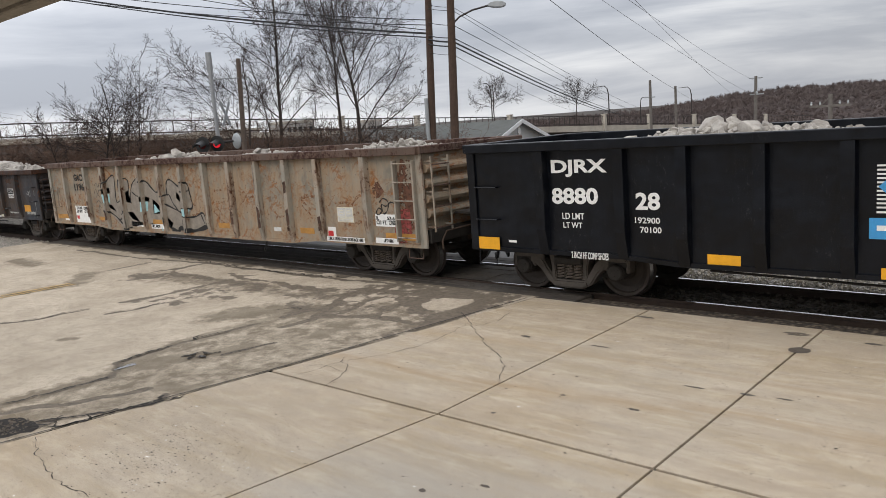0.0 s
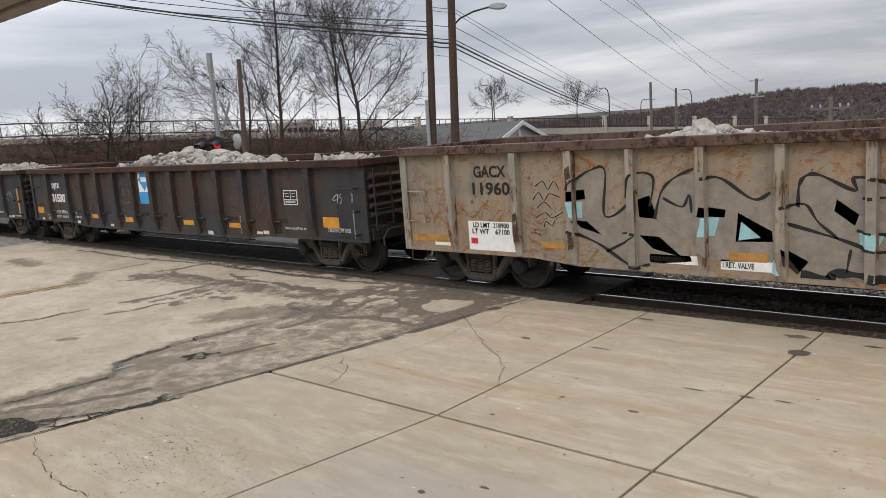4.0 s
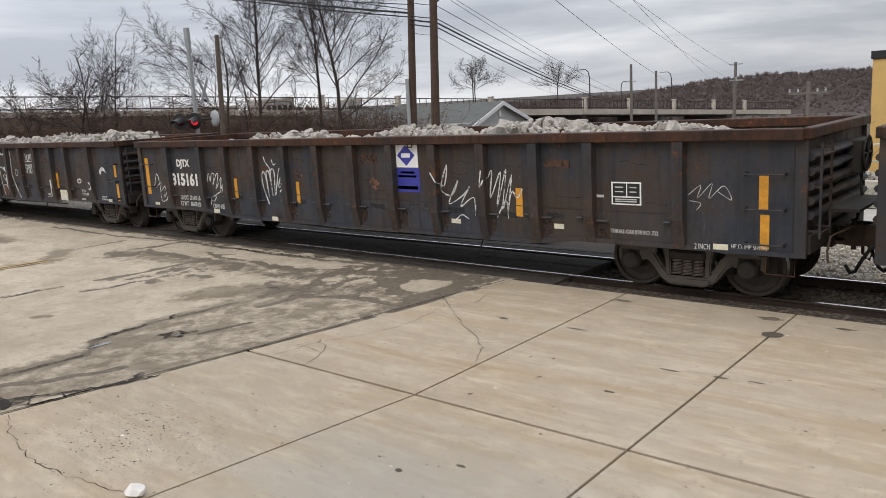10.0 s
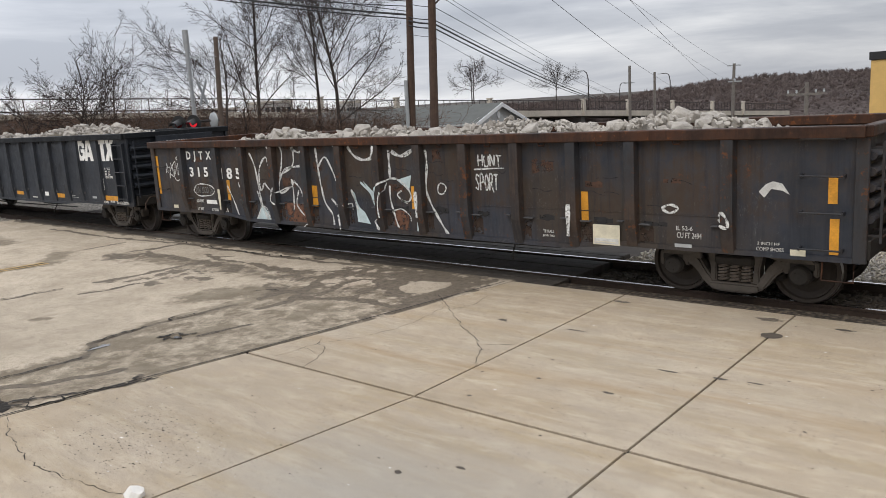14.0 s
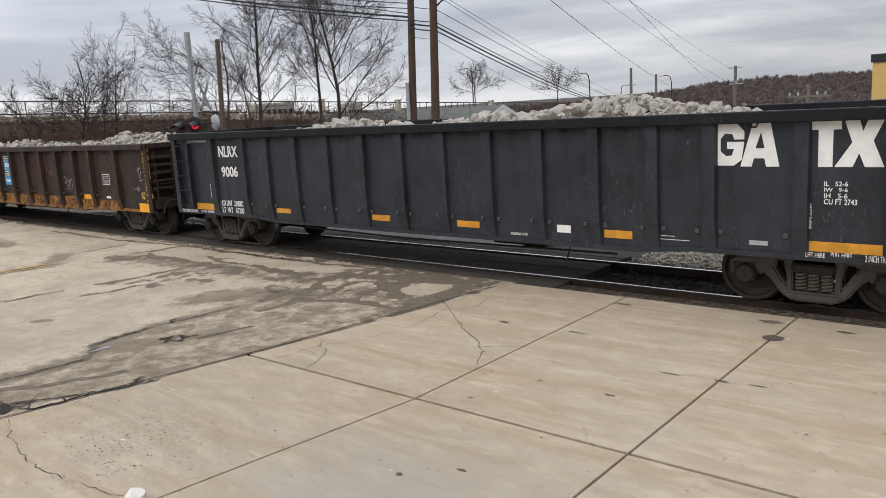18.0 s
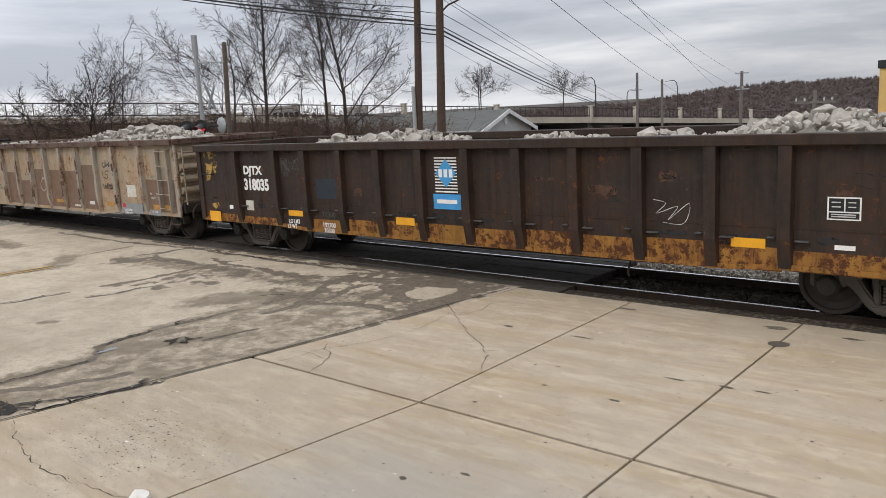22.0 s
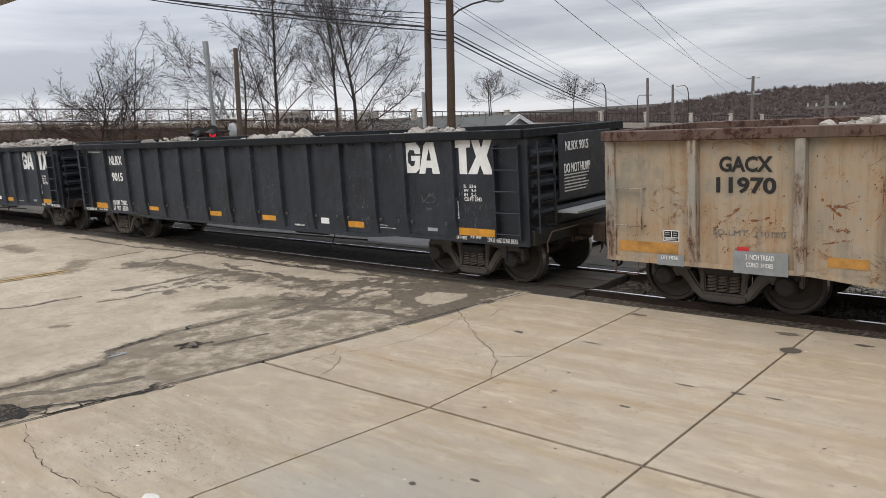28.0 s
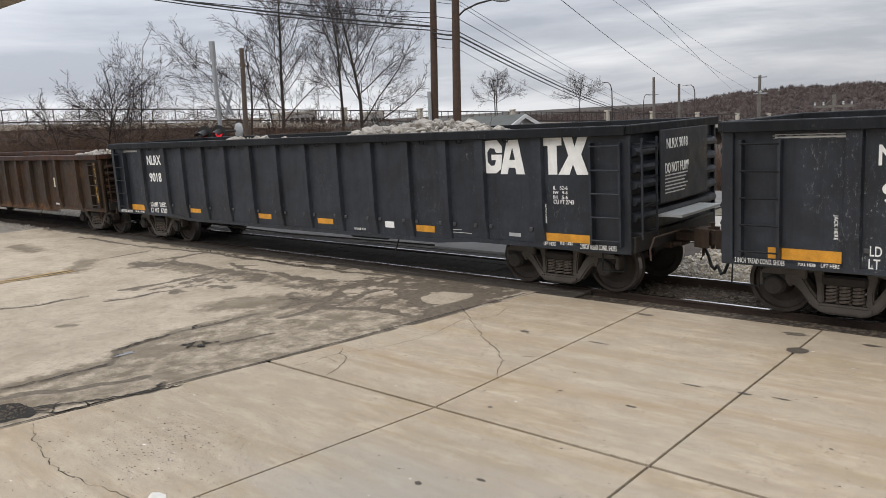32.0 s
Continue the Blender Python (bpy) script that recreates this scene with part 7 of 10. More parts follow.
MARKS[3]["strokes"] = [
    (0.030, M["spray"], [(2.09, 1.81), (2.3, 1.56), (2.39, 1.94), (2.23, 1.51), (2.48, 1.41), (2.62, 1.67), (2.4, 1.26), (2.73, 1.42), (2.87, 1.57), (2.66, 1.22), (2.95, 1.38), (2.98, 1.07)]),
    (0.024, M["spray"], [(2.51, 0.95), (2.68, 1.07), (2.83, 1)]),
    (0.030, M["spray"], [(3.22, 1.87), (3.18, 1.58), (3.36, 1.85), (3.31, 1.39), (3.54, 1.83), (3.45, 1.26), (3.65, 1.87), (3.56, 1.21), (3.76, 1.78), (3.65, 1.12), (3.75, 1.5), (3.86, 1.41), (3.97, 1.56)]),
    (0.024, M["spray"], [(3.44, 1.06), (3.63, 1.36), (3.67, 1.05)]),
    (0.01, M["worn_white"], [(6.76, 1.55), (6.94, 1.69), (6.9, 1.52), (7.1, 1.72), (7.06, 1.51), (7.26, 1.69), (7.37, 1.5), (7.18, 1.61)]),
    (0.01, M["worn_white"], [(6.78, 1.47), (6.94, 1.44), (6.88, 1.34)]),
    (0.034, M["spray"], [(-7.33, 1.32), (-7.17, 1.63), (-7.09, 1.42), (-7.25, 1.27), (-7.01, 1.42), (-7.08, 1.18), (-6.84, 1.33), (-6.91, 1.05), (-6.67, 1.34), (-6.8, 1.01), (-7.03, 0.95), (-7.08, 1.14)]),
    (0.030, M["spray"], [(-4.97, 1.49), (-4.89, 1.68), (-4.84, 1.49), (-4.77, 1.66), (-4.66, 1.65), (-4.75, 1.41), (-4.57, 1.67), (-4.51, 1.63), (-4.64, 1.32), (-4.4, 1.59), (-4.49, 1.26), (-4.29, 1.55), (-4.43, 1.22), (-4.23, 1.59), (-4.28, 1.39)]),
    (0.030, M["spray"], [(-4.9, 0.94), (-4.83, 1.11), (-4.66, 1.15), (-4.76, 1.03), (-4.87, 1.09), (-4.47, 1.26)]),
    (0.038, M["spray"], [(-2.76, 2.08), (-2.69, 1.93), (-2.59, 1.85), (-2.57, 1.75)]),
    (0.038, M["spray"], [(-2.69, 1.04), (-2.84, 1.41), (-2.86, 1.67), (-2.76, 1.71), (-2.66, 1.19), (-2.71, 1.71), (-2.6, 1.71), (-2.54, 1.24), (-2.55, 1.75), (-2.43, 1.75), (-2.45, 1.24), (-2.27, 1.79), (-2.17, 1.76), (-2.32, 1.43), (-2.07, 1.51), (-2.29, 1.32)]),
    (0.027, M["spray"], [(-2.49, 2.02), (-2.44, 1.9), (-2.34, 1.93)])]
MARKS[3]["shapes"] = [
    (M["rust_runs"], [(0.43, 1.59), (0.58, 1.7), (0.72, 1.57), (0.6, 1.43)])]
MARKS[4] = dict()
MARKS[4]["words"] = [
    ('D  J  T  X', -6.37, -5.36, 1.99, 2.24, M["white"], 0.03),
    ('3 1 5', -6.3, -5.55, 1.64, 1.87, M["white"], 0.03),
    ('8 5', -4.82, -4.28, 1.61, 1.86, M["white"], 0.03),
    ('1', -5.09, -4.99, 1.6, 1.85, M["white"], 0.03),
    ('IL 52-6', 5.89, 6.13, 1.06, 1.12, M["worn_white"], 0),
    ('CU FT 2494', 5.9, 6.26, 0.95, 1.03, M["worn_white"], 0),
    ('THRALL', 3.65, 3.86, 0.89, 0.94, M["worn_white"], 0),
    ('JOB 782', 3.64, 3.86, 0.82, 0.86, M["worn_white"], 0),
    ('2 INCH HF', 7.02, 7.31, 0.93, 0.97, M["worn_white"], 0),
    ('COMP SHOES', 7.01, 7.36, 0.85, 0.9, M["worn_white"], 0),
    ('LD LMT', -6.13, -5.83, 1.03, 1.1, M["worn_white"], 0.01),
    ('LT WT', -6.13, -5.88, 0.84, 0.91, M["worn_white"], 0.01),
    ('67000', -5.55, -5.29, 0.84, 0.91, M["worn_white"], 0.01),
    ('201.000 lb', -6.14, -5.44, 1.25, 1.41, M["smear"], 0)]
MARKS[4]["strokes"] = [
    (0.034, M["spray"], [(2.4, 2.14), (2.4, 1.95)]),
    (0.034, M["spray"], [(2.4, 2.04), (2.49, 2.05)]),
    (0.034, M["spray"], [(2.49, 2.14), (2.49, 1.95)]),
    (0.034, M["spray"], [(2.53, 2.12), (2.53, 1.97), (2.57, 1.94), (2.61, 1.97), (2.62, 2.12)]),
    (0.034, M["spray"], [(2.65, 1.95), (2.65, 2.14), (2.73, 1.96), (2.74, 2.14)]),
    (0.034, M["spray"], [(2.77, 2.12), (2.88, 2.12)]),
    (0.034, M["spray"], [(2.82, 2.12), (2.82, 1.94)]),
    (0.034, M["spray"], [(2.4, 1.77), (2.37, 1.81), (2.34, 1.76), (2.36, 1.69), (2.39, 1.63), (2.37, 1.55), (2.33, 1.59)]),
    (0.034, M["spray"], [(2.43, 1.54), (2.43, 1.8), (2.48, 1.8), (2.49, 1.72), (2.47, 1.67), (2.43, 1.67)]),
    (0.034, M["spray"], [(2.56, 1.81), (2.53, 1.72), (2.54, 1.58), (2.57, 1.55), (2.6, 1.65), (2.58, 1.78), (2.56, 1.81)]),
    (0.034, M["spray"], [(2.62, 1.54), (2.63, 1.8), (2.68, 1.8), (2.68, 1.72), (2.66, 1.67), (2.63, 1.67)]),
    (0.034, M["spray"], [(2.65, 1.67), (2.7, 1.51)]),
    (0.034, M["spray"], [(2.71, 1.8), (2.8, 1.81)]),
    (0.034, M["spray"], [(2.76, 1.81), (2.75, 1.55)]),
    (0.031, M["spray"], [(2.3, 1.89), (2.93, 1.92)]),
    (0.090, M["spray"], [(4.19, 1.38), (4.18, 0.88)]),
    (0.090, M["spray"], [(1.03, 1.49), (1.03, 1.02)]),
    (0.043, M["spray"], [(5.67, 1.36), (5.79, 1.42), (5.92, 1.37), (5.8, 1.3), (5.68, 1.35)]),
    (0.051, M["spray"], [(6.5, 1.27), (6.56, 1.35), (6.64, 1.28), (6.66, 1.15), (6.56, 1.17), (6.5, 1.25)]),
    (0.034, M["spray"], [(-7.2, 1.59), (-7.11, 1.96), (-7.01, 1.64), (-7.16, 1.75), (-6.9, 2), (-6.97, 1.68), (-6.78, 1.96), (-6.82, 1.68), (-6.62, 1.96)]),
    (0.031, M["spray"], [(-7.03, 1.76), (-6.95, 1.56), (-6.78, 1.56), (-6.64, 1.8), (-6.62, 1.55)]),
    (0.034, M["spray"], [(-6.86, 2.08), (-6.72, 2.13), (-6.62, 2.08), (-6.72, 2.02), (-6.85, 2.06)]),
    (0.020, M["spray"], [(-7.35, 1.71), (-7.29, 1.95), (-7.25, 1.71), (-7.33, 1.83), (-7.16, 1.86)]),
    (0.034, M["spray"], [(-6.22, 1.31), (-6.03, 1.46), (-5.58, 1.45), (-5.38, 1.35), (-5.51, 1.22), (-6.02, 1.19), (-6.22, 1.31)]),
    (0.1, M["cream"], [(-5.03, 1.38), (-5.02, 0.91)]),
    (0.060, M["spray"], [(-3.91, 2.2), (-3.75, 1.89), (-3.67, 1.38), (-3.6, 1.06), (-3.4, 0.7)]),
    (0.051, M["spray"], [(-3.46, 1.54), (-3.62, 1.38), (-3.6, 1.84), (-3.35, 2.1), (-3.27, 1.85), (-3.26, 1.41), (-3.46, 1.54)]),
    (0.051, M["spray"], [(-2.84, 2.33), (-2.79, 2.1), (-2.97, 1.37), (-2.57, 1.48)]),
    (0.054, M["spray"], [(-2.42, 2.32), (-2.45, 1.95), (-2.82, 1.75)]),
    (0.068, M["spray"], [(-2.49, 2.29), (-2.24, 2.2), (-2.04, 2.22)]),
    (0.051, M["spray"], [(-2.54, 1.65), (-2.51, 1.35), (-2.53, 1)]),
    (0.051, M["spray"], [(-2.5, 1.63), (-2.26, 1.41), (-2.13, 0.97), (-2.1, 0.67)]),
    (0.043, M["spray"], [(-2.34, 1.41), (-2.43, 1.11), (-2.22, 0.89)]),
    (0.060, M["spray"], [(-2.16, 1.95), (-2.13, 1.66)]),
    (0.060, M["spray"], [(-1.71, 2.29), (-1.67, 1.86), (-1.63, 1.57), (-1.54, 1.19), (-1.35, 0.95), (-1.32, 0.66)]),
    (0.051, M["spray"], [(-1.66, 1.91), (-1.44, 2.1), (-1.22, 1.77), (-1.14, 1.58)]),
    (0.045, M["pale_aqua"], [(-1.06, 2.33), (-1.12, 1.58)]),
    (0.068, M["spray"], [(-0.77, 2.31), (-0.59, 2.12), (-0.31, 2.05), (-0.03, 2.14), (0.03, 2.32)]),
    (0.068, M["spray"], [(-0.03, 2.14), (-0.06, 1.6), (-0.09, 1.19), (-0.02, 0.87), (0.06, 0.74)]),
    (0.068, M["spray"], [(0.32, 2.23), (0.32, 1.97), (0.32, 1.7)]),
    (0.085, M["spray"], [(0.39, 2.21), (0.64, 2.12), (0.97, 2.25)]),
    (0.043, M["spray"], [(0.04, 1.58), (0.32, 1.7), (0.58, 1.66), (0.81, 1.44), (0.76, 1.29), (0.57, 1.3)]),
    (0.051, M["spray"], [(0.3, 1.57), (0.3, 1.29), (0.42, 0.89), (0.47, 0.78)]),
    (0.037, M["spray"], [(0.59, 1.48), (0.48, 1.39), (0.72, 1.24)]),
    (0.060, M["spray"], [(1.22, 2.23), (1.25, 2.01), (1.2, 1.54), (1.29, 1.28), (1.5, 0.94), (1.68, 0.7)]),
    (0.060, M["spray"], [(-0.75, 1.47), (-0.65, 1.22), (-0.59, 1.08)]),
    (0.051, M["spray"], [(-1.34, 1.27), (-1.08, 1.01), (-1.02, 0.68)]),
    (0.051, M["spray"], [(-4.86, 1.48), (-4.65, 1.13), (-4.49, 0.76)]),
    (0.031, M["spray"], [(1.48, 1.58), (1.54, 1.64), (1.64, 1.61), (1.66, 1.53), (1.58, 1.45), (1.48, 1.47), (1.48, 1.58)]),
    (0.034, M["spray"], [(-4.97, 2.34), (-4.62, 2.37), (-4.26, 2.28)]),
    (0.051, M["spray"], [(-3.13, 2.35), (-3.1, 2.29)]),
    (0.037, M["spray"], [(-5, 0.85), (-4.92, 0.77), (-4.93, 0.93)]),
    (0.034, M["spray"], [(-4.28, 1.52), (-4.35, 1.41), (-4.42, 1.54)]),
    (0.034, M["spray"], [(-0.91, 1.16), (-0.76, 1.19), (-0.74, 1.07)]),
    (0.04, M["spray"], [(-3.74, 1.36), (-3.66, 1.02), (-3.86, 0.72)]),
    (0.04, M["spray"], [(-3.64, 1.04), (-3.46, 0.98), (-3.34, 0.70)]),
    (0.035, M["spray"], [(-3.55, 0.95), (-3.48, 0.74), (-3.40, 0.92)]),
    (0.035, M["spray"], [(-2.98, 1.36), (-2.78, 1.44), (-2.52, 1.50), (-2.50, 1.64)]),
    (0.05, M["spray"], [(-2.92, 1.62), (-2.74, 1.84), (-2.42, 1.90), (-2.16, 1.92)]),
    (0.04, M["spray"], [(-3.13, 1.36), (-3.05, 1.46), (-3.16, 1.20), (-3.02, 1.10)]),
    (0.05, M["pale_aqua"], [(-0.48, 1.62), (-0.22, 1.40), (-0.12, 1.16)]),
    (0.06, M["pale_aqua"], [(-0.70, 1.42), (-0.58, 1.14), (-0.30, 0.82)]),
    (0.04, M["spray"], [(0.08, 0.96), (0.06, 1.28), (0.22, 1.62)]),
    (0.03, M["spray"], [(0.32, 1.08), (0.56, 1.14), (0.76, 1.02), (0.78, 0.92)]),
    (0.05, M["pale_aqua"], [(0.96, 0.94), (0.93, 0.72)])]
MARKS[4]["tape"] = [
    (4.36, 4.48, 1.11, 1.57),
    (7.88, 7.99, 1.51, 1.86),
    (7.91, 8.02, 0.86, 1.32),
    (-1.92, -1.76, 1.09, 1.52),
    (0.83, 0.97, 1.13, 1.57),
    (-7.79, -7.67, 1.19, 2.13),
    (-4.86, -4.75, 1.12, 1.58)]
MARKS[4]["panels"] = [
    (4.57, 5.02, 0.77, 1.08, "panel_pale")]
MARKS[4]["plates"] = [
    (5.88, 6.13, 0.82, 0.87, M["galv"]),
    (7.45, 7.64, 0.82, 0.9, M["cream"]),
    (-5.74, -5.23, 1.01, 1.1, M["white"]),
    (-7.19, -6.99, 0.85, 0.93, M["cream"])]
MARKS[4]["shapes"] = [
    (M["worn_white"], [(7.03, 1.64), (7.12, 1.74), (7.21, 1.78), (7.33, 1.75), (7.42, 1.61), (7.33, 1.66), (7.19, 1.68), (7.1, 1.56)]),
    (M["pale_aqua"], [(-3.6, 1.06), (-3.45, 0.91), (-3.35, 0.71), (-3.89, 0.69)]),
    (M["pale_aqua"], [(-0.41, 1.64), (-0.15, 1.44), (0.03, 1.57), (-0.09, 1.19)]),
    (M["pale_aqua"], [(0.48, 1.68), (0.85, 1.77), (0.78, 1.49)]),
    (M["pale_aqua"], [(-0.65, 1.17), (-0.42, 1.04), (-0.28, 0.81), (-0.63, 0.84)]),
    (M["rust_runs"], [(-2.84, 1.14), (-2.1, 1.12), (-2.17, 0.72), (-2.83, 0.73)]),
    (M["rust_runs"], [(0.41, 1.12), (0.8, 1.09), (0.66, 0.72), (0.34, 0.8)])]
MARKS[5] = dict()
MARKS[5]["blocks"] = [
    (5.33, 7.44, 2, 2.6)]
MARKS[5]["words"] = [
    ('IL   52-6', 6.78, 7.05, 1.76, 1.82, M["white"], 0.01),
    ('IW   9-6', 6.78, 7.05, 1.69, 1.74, M["white"], 0.01),
    ('IH   5-6', 6.78, 7.05, 1.61, 1.67, M["white"], 0.01),
    ('CU FT 2743', 6.78, 7.16, 1.53, 1.6, M["white"], 0.01),
    ('LIFT HERE', 6.59, 6.82, 0.85, 0.91, M["white"], 0),
    ('PULL HERE', 6.88, 7.12, 0.86, 0.92, M["white"], 0),
    ('2 INCH TREAD COND. SHOES', 7.28, 7.92, 0.84, 0.92, M["white"], 0),
    ('RELEASE ROD', 1.96, 2.29, 0.85, 0.89, M["white"], 0),
    ('NLRX', -6.13, -5.41, 2.15, 2.4, M["white"], 0.02),
    ('#', -6.08, -5.47, 1.7, 1.94, M["white"], 0.02),
    ('LD LMT  @', -6.19, -5.38, 1.03, 1.16, M["white"], 0.01),
    ('LT  WT   &', -6.2, -5.38, 0.87, 1, M["white"], 0.01),
    ('2 INCH TREAD COND. SHOES', -7.85, -7.19, 0.83, 0.9, M["white"], 0),
    ('PULL HERE', -7.02, -6.8, 0.85, 0.89, M["white"], 0),
    ('LIFT HERE', -6.74, -6.52, 0.85, 0.9, M["white"], 0)]
MARKS[5]["upright"] = [
    ('JACK HERE', 6.59, 6.64, 1.21, 1.53),
    ('JACK HERE', -6.62, -6.56, 1.21, 1.53)]
MARKS[5]["tape"] = [
    (6.52, 7.46, 0.92, 1.05),
    (3.69, 4.15, 0.91, 1.03),
    (-4.21, -3.74, 0.95, 1.05),
    (-1.3, -0.82, 0.93, 1.04),
    (0.81, 1.3, 0.92, 1.03),
    (-7.42, -6.51, 0.91, 1.06)]
MARKS[5]["plates"] = [
    (5.86, 6.1, 0.95, 1.01, M["galv"]),
    (4.52, 5.03, 0.94, 0.95, M["worn_white"]),
    (4.52, 4.81, 0.99, 1, M["worn_white"]),
    (2.85, 3.1, 0.94, 1.06, M["white"]),
    (-7.38, -6.48, 2.52, 2.54, M["smear"]),
    (-7.38, -6.48, 2.49, 2.5, M["smear"]),
    (-7.35, -6.46, 2.54, 2.55, M["worn_white"]),
    (-7.35, -6.46, 2.5, 2.52, M["worn_white"])]
MARKS[6] = dict()
MARKS[6]["panels"] = [
    (5.75, 6.14, 1.41, 1.7, "panel_dark"),
    (-6.47, -6.2, 1.02, 1.24, "panel_pale")]
MARKS[6]["tape"] = [
    (4.54, 5, 0.98, 1.11),
    (7.63, 8.09, 0.73, 0.96),
    (-7.9, -7.47, 0.71, 0.95),
    (-4.98, -4.51, 0.96, 1.08),
    (-1.79, -1.32, 0.94, 1.08)]
MARKS[6]["plates"] = [
    (5.85, 6.09, 1.03, 1.09, M["white"]),
    (-4.03, -3.35, 1.36, 1.77, M["faded_blue"]),
    (-5.11, -4.42, 1.8, 2.19, M["faded_grey"]),
    (-7.13, -6.99, 1.02, 1.11, M["white"]),
    (7.98, 8.18, 0.96, 2.39, M["flake"]),
    (8.07, 8.28, 1.54, 2, M["flake"])]
MARKS[6]["strokes"] = [
    (0.01, M["worn_white"], [(3.41, 1.59), (3.6, 1.54), (3.46, 1.39), (3.78, 1.5), (3.64, 1.3), (3.95, 1.55), (3.87, 1.26), (3.52, 1.27)]),
    (0.012, M["worn_white"], [(7.65, 1.78), (7.74, 1.88), (7.82, 1.85), (7.82, 1.62), (7.74, 1.66), (7.76, 1.88)]),
    (0.01, M["worn_white"], [(7.68, 1.54), (8.03, 1.58)]),
    (0.012, M["worn_white"], [(7.38, 1.3), (7.6, 1.36), (7.7, 1.32), (7.55, 1.28), (7.65, 1.39)])]
MARKS[6]["shapes"] = [
    (M["flake"], [(7.7, 1.18), (7.84, 1.27), (7.96, 1.23), (8.03, 1.12), (7.88, 1.05), (7.74, 1.08)]),
    (M["flake"], [(8.13, 2.4), (8.31, 2.41), (8.3, 2.1), (8.23, 2.02), (8.27, 1.79), (8.16, 1.67), (8.13, 2.02)]),
    (M["flake"], [(8.14, 1.56), (8.27, 1.6), (8.3, 1.1), (8.16, 1.01)]),
    (M["flake"], [(-8.01, 2.33), (-7.68, 2.35), (-7.49, 2.26), (-7.48, 2), (-7.59, 1.8), (-7.67, 2), (-7.81, 1.69), (-7.98, 1.64), (-7.92, 2)]),
    (M["flake"], [(-7.82, 1.12), (-7.57, 1.16), (-7.53, 1.02), (-7.79, 0.98)])]
MARKS[6]["words"] = [
    ('DJTX', -6.45, -5.78, 1.77, 2.02, M["white"], 0.04),
    ('318035', -6.47, -5.58, 1.47, 1.74, M["white"], 0.04),
    ('LD LMT', -4.98, -4.61, 0.8, 0.89, M["white"], 0.01),
    ('LT WT', -4.99, -4.68, 0.7, 0.79, M["white"], 0.01),
    ('192700', -3.87, -3.5, 0.77, 0.87, M["white"], 0.01),
    ('70300', -3.81, -3.5, 0.67, 0.76, M["white"], 0.01),
    ('70300', -3.89, -3.48, 0.98, 1.09, M["dim"], 0.01)]
MARKS[6]["decals"] = [
    (-0.76, -0.25, 1.65, 2.19, -0.82, -0.19, 1.27, 1.55)]
MARKS[7] = dict()
MARKS[7]["panels"] = [
    (5.74, 6.2, 1.15, 1.47, "panel_pale"),
    (-7.28, -7.04, 1.06, 1.22, "panel_dark")]
MARKS[7]["words"] = [
    ('IL     52-6', 6.95, 7.46, 1.24, 1.3, M["worn_white"], 0),
    ('CU FT  2780', 6.96, 7.46, 1.13, 1.19, M["worn_white"], 0),
    ('2 INCH TREAD', 5.57, 5.98, 0.77, 0.83, M["white"], 0),
    ('COND. SHOES', 5.59, 5.98, 0.7, 0.75, M["white"], 0),
    ('LIFT HERE', 7, 7.28, 0.79, 0.83, M["white"], 0),
    ('GACX', -6.46, -5.75, 2.07, 2.28, M["black"], 0.03),
    ('11970', -6.5, -5.7, 1.78, 2, M["black"], 0.03),
    ('2 INCH TREAD', -6.08, -5.7, 0.89, 0.96, M["white"], 0),
    ('COND. SHOES', -6.07, -5.71, 0.79, 0.85, M["white"], 0),
    ('LIFT HERE', -7.3, -7.04, 0.8, 0.85, M["white"], 0),
    ('LD LMT  210100', -6.54, -5.57, 1.2, 1.28, M["smear"], 0)]
MARKS[7]["tape"] = [
    (7.02, 7.97, 0.85, 0.99),
    (4.5, 4.94, 0.87, 0.98),
    (1.36, 1.84, 0.86, 0.96),
    (-7.99, -7.06, 0.87, 1.03),
    (-5.05, -4.57, 0.86, 0.99)]
MARKS[7]["plates"] = [
    (5.42, 6.53, 0.72, 0.99, M["grey_panel"]),
    (5.49, 5.65, 0.87, 0.98, M["red"]),
    (6.89, 7.42, 0.71, 0.86, M["grey_panel"]),
    (3.52, 3.81, 0.87, 0.96, M["worn_white"]),
    (2.55, 2.91, 0.78, 0.83, M["worn_white"]),
    (-6.24, -5.52, 0.69, 1, M["grey_panel"]),
    (-6.21, -6.05, 0.95, 1.05, M["red"]),
    (-7.36, -6.95, 0.71, 0.87, M["grey_panel"])]
MARKS[7]["strokes"] = [
    (0.03, M["black"], [(4.62, 2.07), (4.54, 2.04), (4.56, 1.95), (4.67, 1.97), (4.73, 2.14), (4.72, 1.97), (4.84, 2.02), (4.89, 1.96), (4.91, 2.07), (4.97, 1.96), (5.1, 2)]),
    (0.03, M["black"], [(4.46, 1.83), (4.52, 1.65)]),
    (0.03, M["black"], [(4.83, 1.84), (4.66, 1.83), (4.66, 1.75), (4.79, 1.72), (4.71, 1.64), (4.57, 1.65)]),
    (0.03, M["black"], [(4.45, 1.49), (4.51, 1.34), (4.58, 1.45), (4.64, 1.34), (4.71, 1.5), (4.76, 1.41), (4.84, 1.45), (4.79, 1.47), (4.75, 1.39), (4.84, 1.35)]),
    (0.03, M["black"], [(4.86, 1.41), (4.95, 1.47), (4.9, 1.48), (4.86, 1.37), (4.97, 1.36), (5.06, 1.44), (5.01, 1.47), (4.97, 1.38), (5.1, 1.36), (5.11, 1.6)]),
    (0.02, M["worn_white"], [(0.6, 1.6), (0.36, 1.37), (0.55, 1.17), (0.79, 1.38), (0.6, 1.6)])]
MARKS[8] = dict()
